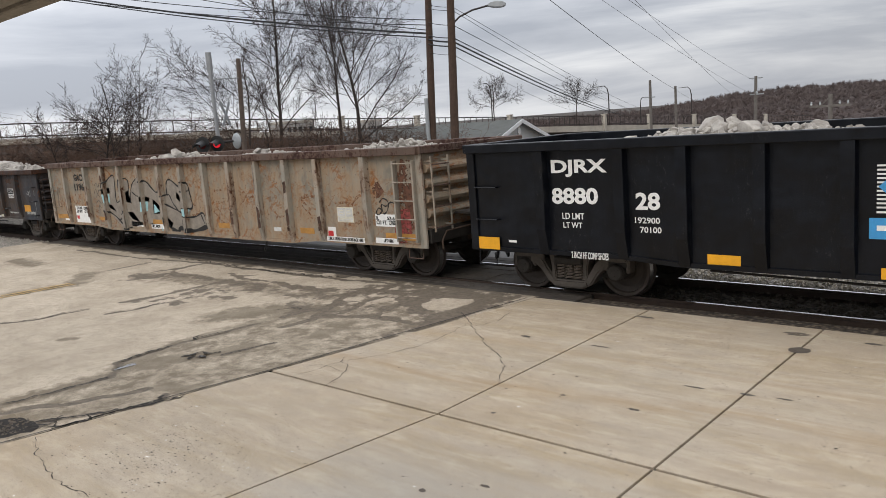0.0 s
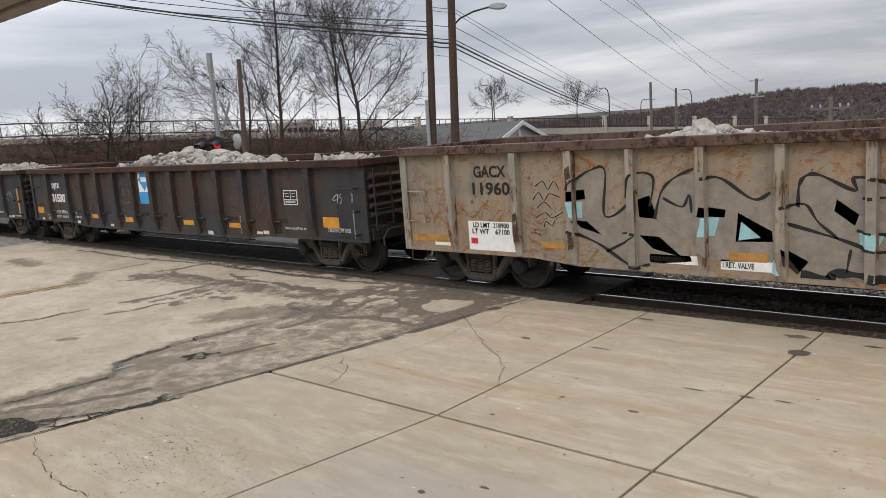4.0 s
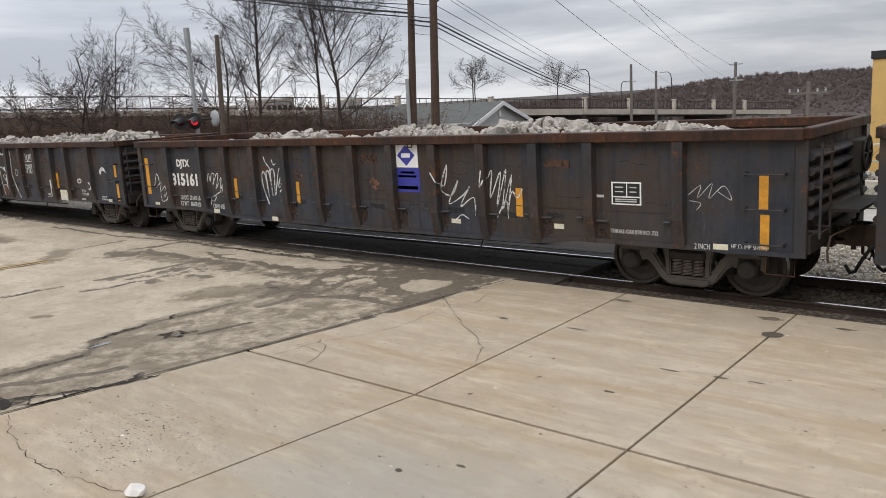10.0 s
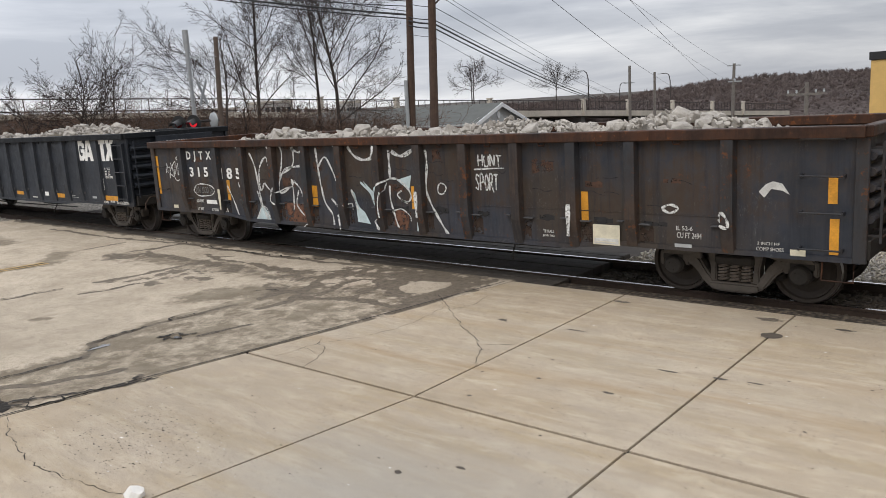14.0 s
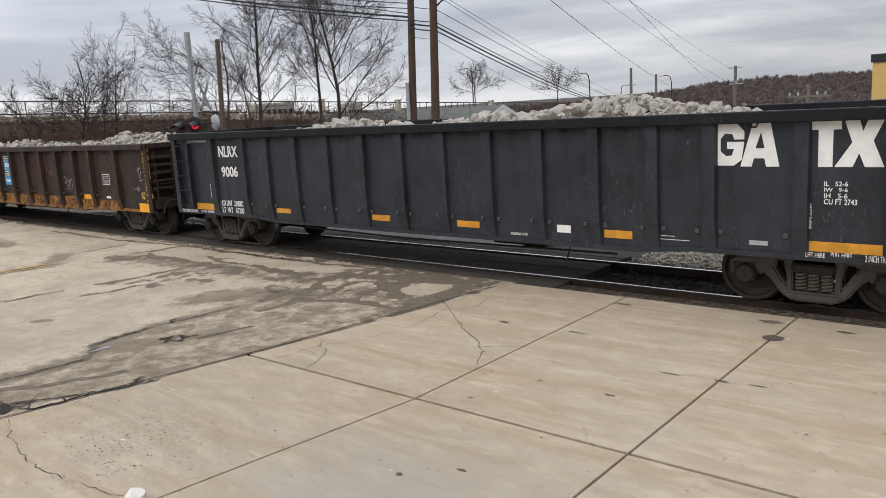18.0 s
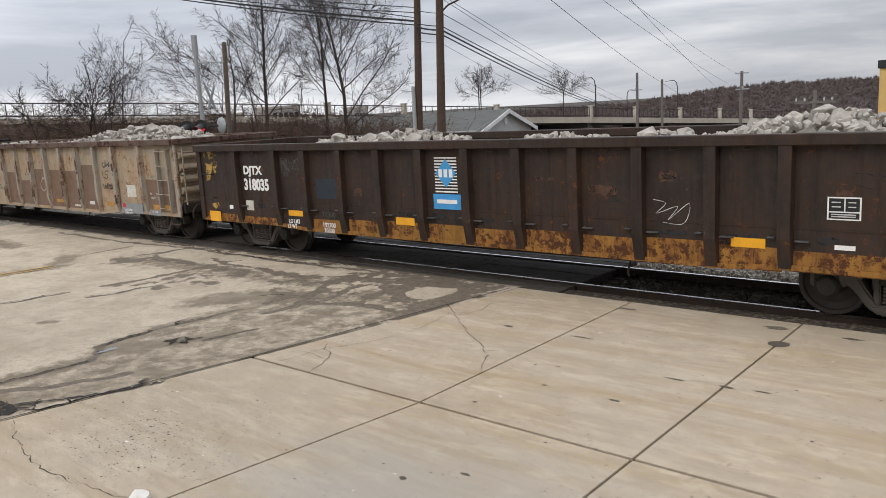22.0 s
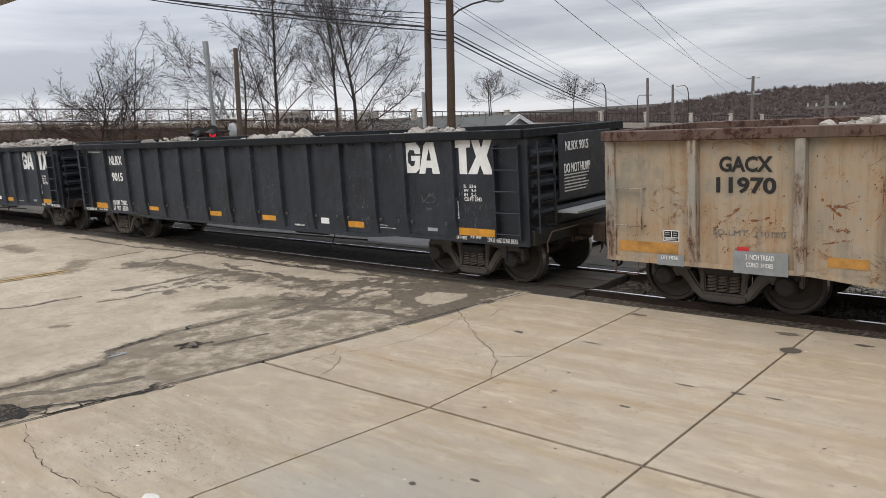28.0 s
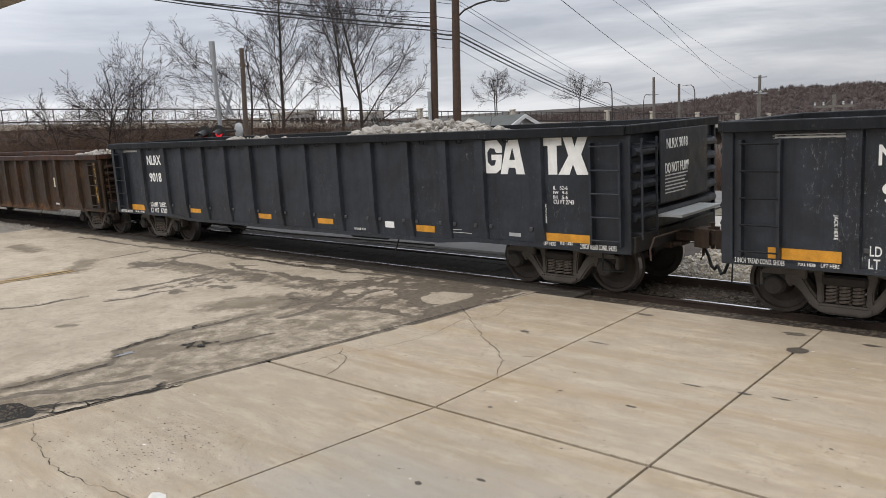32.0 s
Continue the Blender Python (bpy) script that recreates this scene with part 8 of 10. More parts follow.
MARKS[8]["strokes"] = [
    (0.012, M["smear2"], [(5.76, 1.6), (5.79, 1.49), (5.9, 1.57), (6, 1.6), (6.09, 1.55), (6.02, 1.48), (5.9, 1.47), (5.8, 1.5), (5.76, 1.46)]),
    (0.012, M["smear2"], [(5.92, 1.59), (5.96, 1.64), (6, 1.6), (6.05, 1.65), (6.07, 1.59)]),
    (0.01, M["smear2"], [(5.87, 1.38), (5.88, 1.33), (5.91, 1.35), (5.87, 1.38)]),
    (0.01, M["smear2"], [(5.93, 1.34), (5.94, 1.38), (5.96, 1.35), (5.98, 1.38), (5.99, 1.35)])]
MARKS[10] = dict()
MARKS[10]["plates"] = [
    (4.80, 5.28, 1.45, 1.74, M["cream"]),
    (4.76, 5.28, 0.88, 0.93, M["worn_white"]),
    (7.70, 7.80, 1.02, 2.2, M["flake"])]

# ---- the cars, in their order ----
P_BLACK = car_paint("black_car_paint", (0.0024, 0.0035, 0.0064), amount=-1.2, streak=-1.0, stain=(0.003, 0.004, 0.006), dust=(0.03, 0.032, 0.038), dusty=0.05, rough=0.34, scuff=0.14, spec=0.3, dent=1.0)
P_DJTX = car_paint("slate_car_paint", (0.032, 0.041, 0.058), tint=(0.062, 0.041, 0.026), rust=(0.072, 0.032, 0.017), amount=1.0, flecks=0.065, streak=0.4, dusty=0.16, dust=(0.10, 0.08, 0.06), stain=(0.058, 0.036, 0.022), scuff=0.35, belt=True, grime=0.7, spec=0.38)
P_SLATE = car_paint("blue_slate_car_paint", (0.032, 0.041, 0.059), tint=(0.046, 0.036, 0.028), rust=(0.075, 0.033, 0.017), amount=0.85, flecks=0.06, streak=0.3, dusty=0.14, dust=(0.09, 0.075, 0.06), stain=(0.05, 0.033, 0.022), scuff=0.35, belt=True, grime=0.7, spec=0.38)
P_RIBS = car_paint("slate_rib_paint", (0.036, 0.041, 0.050), tint=(0.066, 0.042, 0.030), rust=(0.09, 0.036, 0.016), amount=0.8, flecks=0.02, streak=0.7, dusty=0.14, dust=(0.09, 0.075, 0.06), stain=(0.03, 0.022, 0.018), scuff=0.3, grime=0.7, spec=0.38)
P_BROWN = car_paint("brown_car_paint", (0.027, 0.0165, 0.0122), rust=(0.085, 0.03, 0.012), amount=0.6, flecks=0.02, streak=0.4, dusty=0.08, scuff=0.22, stain=(0.04, 0.02, 0.0115), grime=0.7, spec=0.38)
P_SILL = car_paint("orange_rusted_sill", (0.46, 0.235, 0.042), rust=(0.06, 0.024, 0.011), amount=0.95, streak=1.2, dusty=0.1, stain=(0.17, 0.062, 0.018), grime=0.9, deep=0.5)
P_BEIGE = car_paint("beige_car_paint", (0.335, 0.30, 0.24), rust=(0.115, 0.045, 0.02), amount=0.7, streak=0.2, dusty=0.12, dust=(0.2, 0.155, 0.115), stain=(0.30, 0.205, 0.125), flecks=0.05, scrape=(0.29, 0.112, 0.032), rubbed=0.41, grime=0.35)
P_BEIGE2 = car_paint("patched_beige_car_paint", (0.43, 0.38, 0.295), rust=(0.095, 0.04, 0.02), amount=0.8, flecks=0.035, streak=0.7, dusty=0.12, dust=(0.2, 0.155, 0.115), stain=(0.34, 0.225, 0.13), scrape=(0.17, 0.075, 0.032), rubbed=0.53, grime=0.4)
P_PATCH = car_paint("brown_repaint", (0.205, 0.135, 0.098), rust=(0.08, 0.034, 0.019), amount=0.3, streak=0.4, dusty=0.2, dust=(0.2, 0.16, 0.125), stain=(0.15, 0.088, 0.055), grime=0.3, deep=0.2)
P_PALE = car_paint("pale_rib_paint", (0.42, 0.395, 0.335), rust=(0.06, 0.026, 0.015), amount=0.6, flecks=0.0, streak=1.5, dusty=0.2, stain=(0.23, 0.14, 0.085), grime=0.7)
P_NLRX = car_paint("charcoal_car_paint", (0.018, 0.022, 0.030), amount=-1.6, streak=-1.2, stain=(0.0125, 0.0145, 0.018), dust=(0.075, 0.08, 0.085), dusty=0.12, rough=0.5, scuff=0.6, spec=0.46, dent=0.8)
P_NLRX_WORN = car_paint("scuffed_charcoal_car_paint", (0.018, 0.022, 0.030), amount=-1.6, streak=-1.2, stain=(0.0125, 0.0145, 0.018), dust=(0.075, 0.08, 0.085), dusty=0.12, rough=0.5, scuff=1.0, spec=0.46, dent=0.8)
P_NCHORD = car_paint("black_rim_paint", (0.011, 0.0125, 0.015), amount=-1.2, streak=-1.0, stain=(0.009, 0.010, 0.012), dust=(0.06, 0.06, 0.06), dusty=0.1, rough=0.6, scuff=0.4, spec=0.2)
P_RUST = car_paint("rust_brown_car_paint", (0.036, 0.024, 0.016), rust=(0.062, 0.03, 0.014), amount=0.8, flecks=0.02, streak=0.8, dusty=0.15, low_rust=0.25, grime=0.8, deep=0.5)
P_CHORD = car_paint("rusty_rim_paint", (0.030, 0.0165, 0.0125), rust=(0.12, 0.045, 0.018), amount=0.8, flecks=0.03, streak=0.4, dusty=0.1, spec=0.25)
P_BCHORD = car_paint("rusty_beige_rim_paint", (0.15, 0.105, 0.083), rust=(0.038, 0.017, 0.013), amount=1.0, streak=0.9, dusty=0.15, stain=(0.10, 0.058, 0.042), grime=0.7)


def together(a, b):
    """The marks of two lists on one car."""
    return {k: a.get(k, []) + b.get(k, []) for k in {**a, **b}}


SPECS = [
    (-0.5, dict(rib_shift=-0.04, low=0.71, end_low=0.77, label="glossy black open-topped gondola car loaded with limestone blocks", top=2.60, paint=P_BLACK, ribs=RIB13, rib_w=0.1, seed=3, marks=MARKS[0], heaps=[(-4.2, 3.2, 0.12), (4, 3, 0.1)], tape_mat=M["amber"])),
    (-18.10, dict(label="rust-streaked beige gondola car with painted graffiti, loaded with limestone", top=2.62, half=7.95, front=8.2, paint=P_BEIGE, grabs=2, ribs_paint=P_PALE, scratched=0.22, grab_frame=True, chord=P_BCHORD, ribs=RIB_WIDE, rib_shift=-0.02, rib_w=0.075, seed=4, marks=MARKS[1], corrugations=4, tape_mat=M["dull_tape"], low=0.64, end_low=0.72, heaps=[(-2.8, 1.6, 0.1), (1.4, 1.2, 0.05), (6.0, 1.4, 0.12)])),
    (-35.45, dict(brake=False, label="slate grey rusting gondola car heaped with limestone blocks", top=2.45, half=7.86, front=8.28, ladder=0.71, bare_rungs=True, rib_shift=0.06, ledges=True, ribs_paint=P_RIBS, paint=P_DJTX, chord=P_CHORD, ribs=RIB_SLATE, seed=5, marks=MARKS[2], low=0.67, end_low=0.77, chunk=1.3, heaps=[(-0.5, 4.2, 0.34), (5.8, 1.0, 0.1)])),
    (-52.5, dict(label="slate grey gondola car with scribbled tags, loaded with limestone", top=2.45, half=7.86, front=8.28, ladder=0.71, bare_rungs=True, rib_shift=0.06, ledges=True, ribs_paint=P_RIBS, paint=P_SLATE, chord=P_CHORD, ribs=RIB_SLATE, seed=6, marks=MARKS[3], low=0.67, end_low=0.77, heaps=[(-3.8, 2.8, 0.1), (0.4, 2.2, 0.17), (3.2, 2.6, 0.2), (5.8, 1.5, 0.1)])),
    (-69.7, dict(label="slate grey gondola car covered in white graffiti, loaded with limestone", top=2.48, half=7.86, front=8.28, ladder=0.71, bare_rungs=True, rib_shift=0.06, ledges=True, ribs_paint=P_RIBS, paint=P_SLATE, chord=P_CHORD, ribs=RIB_SLATE, seed=7, marks=MARKS[4], low=0.67, end_low=0.77, heaps=[(-4.6, 1.8, 0.15), (-1.5, 2.6, 0.17), (2.0, 2.8, 0.24), (5.2, 2.0, 0.26)])),
    (-86.92, dict(label="charcoal grey gondola car heaped with limestone blocks", top=2.72, paint=P_NLRX, chord=P_NCHORD, half=7.98, front=8.1, rib_shift=0.06, ribs=RIB14, rib_w=0.11, rib_d=0.075, two_ladders=True, grabs=0, seed=8, marks=MARKS[5], number="9006", limit="218800", weight="67200", placard="NLRX 9006", lugs=True, galv=True, ladder=0.58, low=0.73, end_low=0.80, heaps=[(-3.4, 3.0, 0.14), (0.2, 2.2, 0.12), (3.2, 3.0, 0.32)])),
    (-104.43, dict(label="dark brown gondola car with a rusted orange sill, loaded with limestone", top=2.50, paint=P_BROWN, chord=P_BROWN, ledges=True, ladder=0, sill=P_SILL, patch_paint=P_SILL, patch_label="rusted orange strip along the foot of a panel", patches=[(3, 0.68, 0.93), (4, 0.68, 0.97), (5, 0.68, 0.99), (6, 0.68, 1.0), (7, 0.68, 0.98), (8, 0.68, 1.02), (9, 0.68, 1.0), (10, 0.68, 1.03), (11, 0.68, 1.0), (12, 0.70, 0.98), (0, 0.74, 0.9), (1, 0.72, 0.88)], low=0.665, end_low=0.72, ribs=RIB13, seed=9, marks=MARKS[6], heaps=[(-4.6, 1.5, 0.1), (-2.8, 1.6, 0.2), (0.8, 1.4, 0.08), (2.8, 0.9, 0.06), (5.4, 2.3, 0.3)], tape_mat=M["amber"])),
    (-121.98, dict(label="beige gondola car with brown paint patches, heaped with limestone", top=2.66, half=8.14, front=8.3, paint=P_BEIGE2, patch_paint=P_PATCH, patches=[(5, 0.73, 1.74), (6, 0.73, 1.49), (7, 0.73, 1.86), (8, 0.73, 1.84), (9, 0.73, 1.82), (10, 0.73, 2.0), (13, 0.82, 1.64)], ribs_paint=P_PALE, scratched=0.12, grab_frame=True, chord=P_BCHORD, ribs=RIB_WIDE, rib_shift=-0.05, ladder=0.75, rib_w=0.075, seed=10, marks=MARKS[7], corrugations=4, tape_mat=M["dull_tape"], low=0.64, end_low=0.72, heaps=[(4.2, 3.4, 0.4), (-0.4, 1.0, 0.05), (-5, 1.2, 0.05)])),
    (-139.76, dict(label="charcoal grey gondola car loaded with limestone blocks", top=2.74, paint=P_NLRX_WORN, chord=P_NCHORD, half=7.98, front=8.1, rib_shift=0.06, ribs=RIB14, rib_w=0.11, rib_d=0.075, two_ladders=True, grabs=0, seed=12, marks=together(MARKS[5], MARKS[8]), number="9015", limit="218500", weight="67500", placard="NLRX 9015", lugs=True, galv=True, ladder=0.58, low=0.73, end_low=0.80, heaps=[(-5.6, 0.9, 0.12), (-0.4, 2.6, 0.1), (4.6, 1.2, 0.08)])),
    (-157.34, dict(label="charcoal grey gondola car with a heap of limestone", top=2.74, paint=P_NLRX, chord=P_NCHORD, half=7.98, front=8.1, rib_shift=0.06, ribs=RIB14, rib_w=0.11, rib_d=0.075, two_ladders=True, grabs=0, seed=13, marks=MARKS[5], number="9018", limit="218500", weight="67500", placard="NLRX 9018", lugs=True, galv=True, ladder=0.58, low=0.73, end_low=0.80, heaps=[(-3.2, 1.4, 0.04), (2.6, 2.8, 0.26)])),
    (-174.4, dict(label="rust-brown gondola car loaded with limestone", top=2.45, paint=P_RUST, low=0.66, end_low=0.76, chord=P_CHORD, ribs=RIB13, seed=14, marks=MARKS[10], heaps=[(5.6, 1.8, 0.12)])),
]
CARS = [gondola(x, s) for x, s in SPECS]

# ---- beyond the track ----


def bare_tree(name, x, y, high, seed, label, limbs, fork=(), thick=0.2, gnarl=0.16, fine=1.0, group="bare trees", lean=(0.0, 0.0), low=0.25, fat=1.0):
    """A leafless tree. limbs: how many leave the trunk by themselves; fork: chosen limbs, as share of the height, bearing, angle from the upright, length."""
    r = random.Random(seed)
    tree = thing(name, x, y, -0.3, label, "bush" if name == "bush" else "tree", group)
    wood, crown = bmesh.new(), bmesh.new()

    def grow(p, d, ln, rad, level, rise):
        n = (7, 6, 4, 3, 2)[level]
        pts, q, dd = [p], p.copy(), d.copy()
        for i in range(n):
            dd = (dd + Vector((r.gauss(0, 1), r.gauss(0, 1), r.gauss(0, 0.7))) * gnarl * (0.4, 0.85, 1.1, 1.3, 1.3)[level] + Vector((0, 0, rise))).normalized()
            q = q + dd * ln / n
            pts.append(q.copy())
        end = max(0.005 * fat, rad * (0.22 if level == 0 else 0.4))
        tube(wood if level < 2 else crown, pts, rad, (8, 5, 4, 3, 3)[level], end, cap=False)
        if level == 4:
            return
        m = min(15, max(2, int((0, 3.4, 5.0, 6.5)[level] * fine * ln + r.random()))) if level else limbs
        for k in range(m):
            u = low + (1 - low) * (k + r.random()) / m if level == 0 else 0.15 + 0.85 * (k + r.random()) / m
            branch(pts, n, u, ln, rad, level, None)
        if level == 0:
            for u, bearing, angle, length in fork:
                branch(pts, n, u, ln, rad, level, (bearing, angle, length))

    def branch(pts, n, u, ln, rad, level, chosen):
        i = min(n - 1, int(u * n))
        at = pts[i].lerp(pts[i + 1], u * n - i)
        along = (pts[i + 1] - pts[i]).normalized()
        if chosen:
            b, a = radians(chosen[0]), radians(chosen[1])
            way, nl = Vector((math.cos(b) * math.sin(a), math.sin(b) * math.sin(a), math.cos(a))), chosen[2]
            grow(at, way, nl, rad * (1 - 0.7 * u) * 0.42, 1, 0.03)
            return
        side = Vector((r.gauss(0, 1), r.gauss(0, 1), r.gauss(0, 0.5)))
        side = (side - along * side.dot(along)).normalized()
        a = r.uniform(0.55, 0.95)
        way = (along * math.cos(a) + side * math.sin(a)).normalized()
        nl = high * r.uniform(0.2, 0.3) * (1.15 - 0.6 * u) if level == 0 else ln * r.uniform(0.3, 0.52) * (1.1 - 0.4 * u)
        thin = (0.018, 0.01, 0.0075, 0.0062)[level] * fat
        grow(at, way, nl, max(thin, rad * (1 - 0.75 * u) * (0.27 if level == 0 else 0.42)), level + 1, 0.09 if level < 2 else 0.03)

    grow(Vector((0, 0, 0)), Vector((lean[0], lean[1], 1)).normalized(), high, thick * 0.8, 0, 0.02)
    part("trunk", wood, M["bark"], tree)
    part("crown", crown, M["twig"], tree, "fine bare twigs")
    return tree


# bearings: 48 runs to the one side as seen from the apron, 228 to the other
TALL, SHRUB = "tall leafless tree with fine dark twigs", "leafless shrubby tree beside the track"
bare_tree("tree", -38.4, 28.9, 13.8, 21, TALL, 26, [(0.24, 50, 48, 3.6), (0.3, 220, 45, 3.4), (0.4, 60, 35, 3.4), (0.5, 235, 50, 3.6), (0.52, 40, 48, 3.2), (0.68, 228, 45, 3.0)], 0.155, 0.12)
bare_tree("tree", -38.2, 33.6, 13.2, 22, TALL, 18, [(0.36, 228, 40, 3.4), (0.45, 225, 18, 7.0), (0.46, 50, 10, 7.2), (0.52, 240, 30, 4.6), (0.6, 40, 25, 4.4)], 0.14, 0.12, low=0.3)
bare_tree("tree", -33.9, 31.2, 10.2, 33, TALL, 14, [(0.29, 46, 50, 5.4), (0.24, 52, 68, 4.6), (0.42, 230, 34, 4.6), (0.46, 60, 58, 3.8), (0.55, 48, 40, 4.8), (0.56, 200, 14, 5.6), (0.6, 60, 20, 5.4), (0.62, 30, 32, 5.0)], 0.17, 0.12, low=0.4, lean=(0.085, 0.095))
bare_tree("tree", -36.4, 25.2, 7.6, 36, "leafless tree with long limbs reaching over the brush", 9, [(0.42, 228, 62, 5.0), (0.5, 225, 48, 5.2), (0.45, 235, 75, 4.0), (0.6, 215, 36, 4.0), (0.5, 48, 25, 3.6)], 0.11, 0.13, low=0.5)
bare_tree("tree", -40.6, 19.5, 7.0, 24, SHRUB, 8, [(0.5, 50, 22, 3.8), (0.42, 230, 40, 3.2), (0.4, 228, 65, 3.6), (0.44, 228, 78, 3.0), (0.42, 48, 68, 2.8), (0.46, 40, 80, 2.4), (0.5, 220, 25, 3.0), (0.5, 130, 50, 3.0), (0.48, 320, 50, 3.0)], 0.085, 0.26, fine=1.15, low=0.4)
bare_tree("tree", -39.4, 19.2, 5.6, 47, SHRUB, 8, [(0.6, 228, 60, 2.6), (0.6, 50, 55, 2.4), (0.65, 200, 30, 2.2), (0.55, 60, 75, 2.2)], 0.07, 0.28, fine=1.2, low=0.5)
bare_tree("tree", -43.0, 18.0, 5.2, 41, SHRUB, 8, [(0.5, 228, 70, 2.8), (0.55, 50, 60, 2.6), (0.6, 228, 40, 2.4), (0.6, 60, 30, 2.2)], 0.06, 0.26, fine=1.1, low=0.45)
bare_tree("tree", -42.6, 22.2, 8.0, 25, "slender leafless sapling among the brush", 7, [(0.3, 48, 16, 5.0), (0.4, 45, 24, 4.2), (0.35, 228, 12, 4.4)], 0.07, 0.1, fine=0.9, low=0.35)
bare_tree("tree", -41.5, 21.0, 5.4, 44, SHRUB, 12, [(0.4, 60, 50, 2.4)], 0.055, 0.2, low=0.3)
bare_tree("tree", -46.5, 15.6, 5.4, 29, SHRUB, 10, [(0.5, 228, 40, 2.4)], 0.055, 0.2, low=0.3)
bare_tree("tree", -44.5, 12.4, 6.6, 30, SHRUB, 12, [(0.6, 50, 50, 2.6)], 0.06, 0.17, low=0.35)
bare_tree("tree", -41.2, 30.8, 8.6, 38, TALL, 12, [(0.5, 228, 25, 3.0)], 0.08, 0.14, low=0.3, fine=0.8)
for x, y, h, seed in ((-37.2, 27.0, 4.6, 51), (-36.0, 29.8, 5.2, 52), (-34.8, 29.6, 4.4, 53), (-39.6, 26.4, 5.0, 54), (-32.6, 30.6, 4.2, 55), (-37.6, 22.6, 4.4, 56)):
    bare_tree("tree", x, y, h, seed, "slender leafless sapling among the brush", 8, [(0.15, 228, 28, 3.0), (0.2, 50, 30, 3.0), (0.2, 140, 26, 2.8)], 0.045, 0.16, fine=0.9, low=0.3)
for x, y, h, seed in ((-73.0, 95.2, 8.8, 27), (-73.6, 119.0, 8.0, 28)):
    bare_tree("tree", x, y, h, seed, "leafless round-headed tree behind the bridge", 14, [(0.5, 50, 58, 4.6), (0.5, 228, 60, 4.4), (0.52, 48, 42, 4.4), (0.53, 228, 38, 4.2), (0.55, 60, 20, 4.0), (0.56, 220, 15, 4.0), (0.62, 140, 30, 3.6)], 0.15, 0.13, fine=0.9, low=0.5, fat=1.4)

# tangled brush along the left bank: stems in one mesh
br = random.Random(77)
bm = bmesh.new()
for k in range(7800):
    u = br.random() * 0.84
    x, y = -52 + 22 * u + br.gauss(0, 1.2), 13.5 + 26 * u + br.gauss(0, 2.6)
    h = br.uniform(2.0, 5.9) * (1 - 0.42 * u)
    p = Vector((x, y, -0.3))
    d = Vector((br.gauss(0, 0.45), br.gauss(0, 0.45), 1)).normalized()
    pts = [p]
    for i in range(4):
        d = (d + Vector((br.gauss(0, 0.36), br.gauss(0, 0.36), br.gauss(-0.05, 0.25)))).normalized()
        p = p + d * h / 4
        pts.append(p)
    tube(bm, pts, 0.02, 3, 0.007, cap=False)
    for j in range(3):
        q = pts[br.randrange(1, 5)]
        e = Vector((br.gauss(0, 1), br.gauss(0, 1), br.gauss(0.3, 0.6))).normalized()
        tube(bm, [q, q + e * h * 0.16, q + (e + Vector((br.gauss(0, 0.5), br.gauss(0, 0.5), 0.1))) * h * 0.28], 0.011, 3, 0.005, cap=False)
tagged(link("brush", bm, M["brush"]), "tangle of leafless red-brown brush", "brush", kind="stuff")
bm = bmesh.new()
for k in range(900):
    u = br.random() * 0.62
    x, y = -58 + 27 * u + br.gauss(0, 1.5), 20 + 24 * u + br.gauss(0, 2.0)
    p = Vector((x, y, -0.3))
    for j in range(5):
        e = Vector((br.gauss(0, 0.6), br.gauss(0, 0.6), br.uniform(0.6, 1.4))) * br.uniform(1.0, 2.6)
        tube(bm, [p, p + e * 0.5 + Vector((br.gauss(0, 0.15), br.gauss(0, 0.15), 0)), p + e], 0.03, 3, 0.008, cap=False)
tagged(link("undergrowth", bm, M["brush"]), "low dead undergrowth on the bank", "undergrowth", kind="stuff")

# railway bank behind the brush, carrying the approach to the bridge
BR = [(-92.0, 6.0, 5.9), (-70.0, 26.9, 5.35), (-65.5, 42.4, 4.62), (-60.5, 63.9, 3.45), (-54.3, 95.6, 1.85), (-47.9, 131.5, -0.2), (-44.0, 150.0, -1.2)]
bridge = thing("road_bridge", 0, 0, 0, "long low concrete road bridge with an iron railing", "bridge", kind="structure")


def along(k):
    i = min(len(BR) - 2, int(k))
    return Vector(BR[i]).lerp(Vector(BR[i + 1]), k - i)


bm = bmesh.new()
prev = None
for i in range(len(BR)):
    x, y, z = BR[i]
    ring = [bm.verts.new(v) for v in ((x, y, z - 1.25), (x, y, z - 2.0 if i >= 3 else z - 1.7), (x - 9, y - 2, z - 2.0), (x - 9, y - 2, z - 1.25))]
    if prev:
        for j in range(4):
            bm.faces.new((prev[j], prev[(j + 1) % 4], ring[(j + 1) % 4], ring[j]))
    prev = ring
bmesh.ops.recalc_face_normals(bm, faces=bm.faces[:])
part("deck", bm, M["bridge"], bridge, "pale rust-stained concrete deck edge")
bm = bmesh.new()
for a in range(3):
    (x0, y0, z0), (x1, y1, z1) = BR[a], BR[a + 1]
    v = [bm.verts.new(p) for p in ((x0 - 0.3, y0, z0 - 1.7), (x1 - 0.3, y1, z1 - 1.7), (x1 - 0.3, y1, -2), (x0 - 0.3, y0, -2))]
    bm.faces.new(v)
part("retaining_wall", bm, M["shadowed"], bridge, "concrete retaining wall, its shade put into the dark colour")
bm = bmesh.new()
box(bm, -0.03, 0.03, -0.03, 0.03, -1.25, 0.0)
post_mesh = mesh_of("fence_post", bm, M["iron"])
bm = bmesh.new()
box(bm, -0.25, 0.25, -0.25, 0.25, -2.0, 0.28, 0.02)
box(bm, -0.3, 0.3, -0.3, 0.3, 0.16, 0.3, 0.02)
pier_mesh = mesh_of("pilaster", bm, M["bridge"])
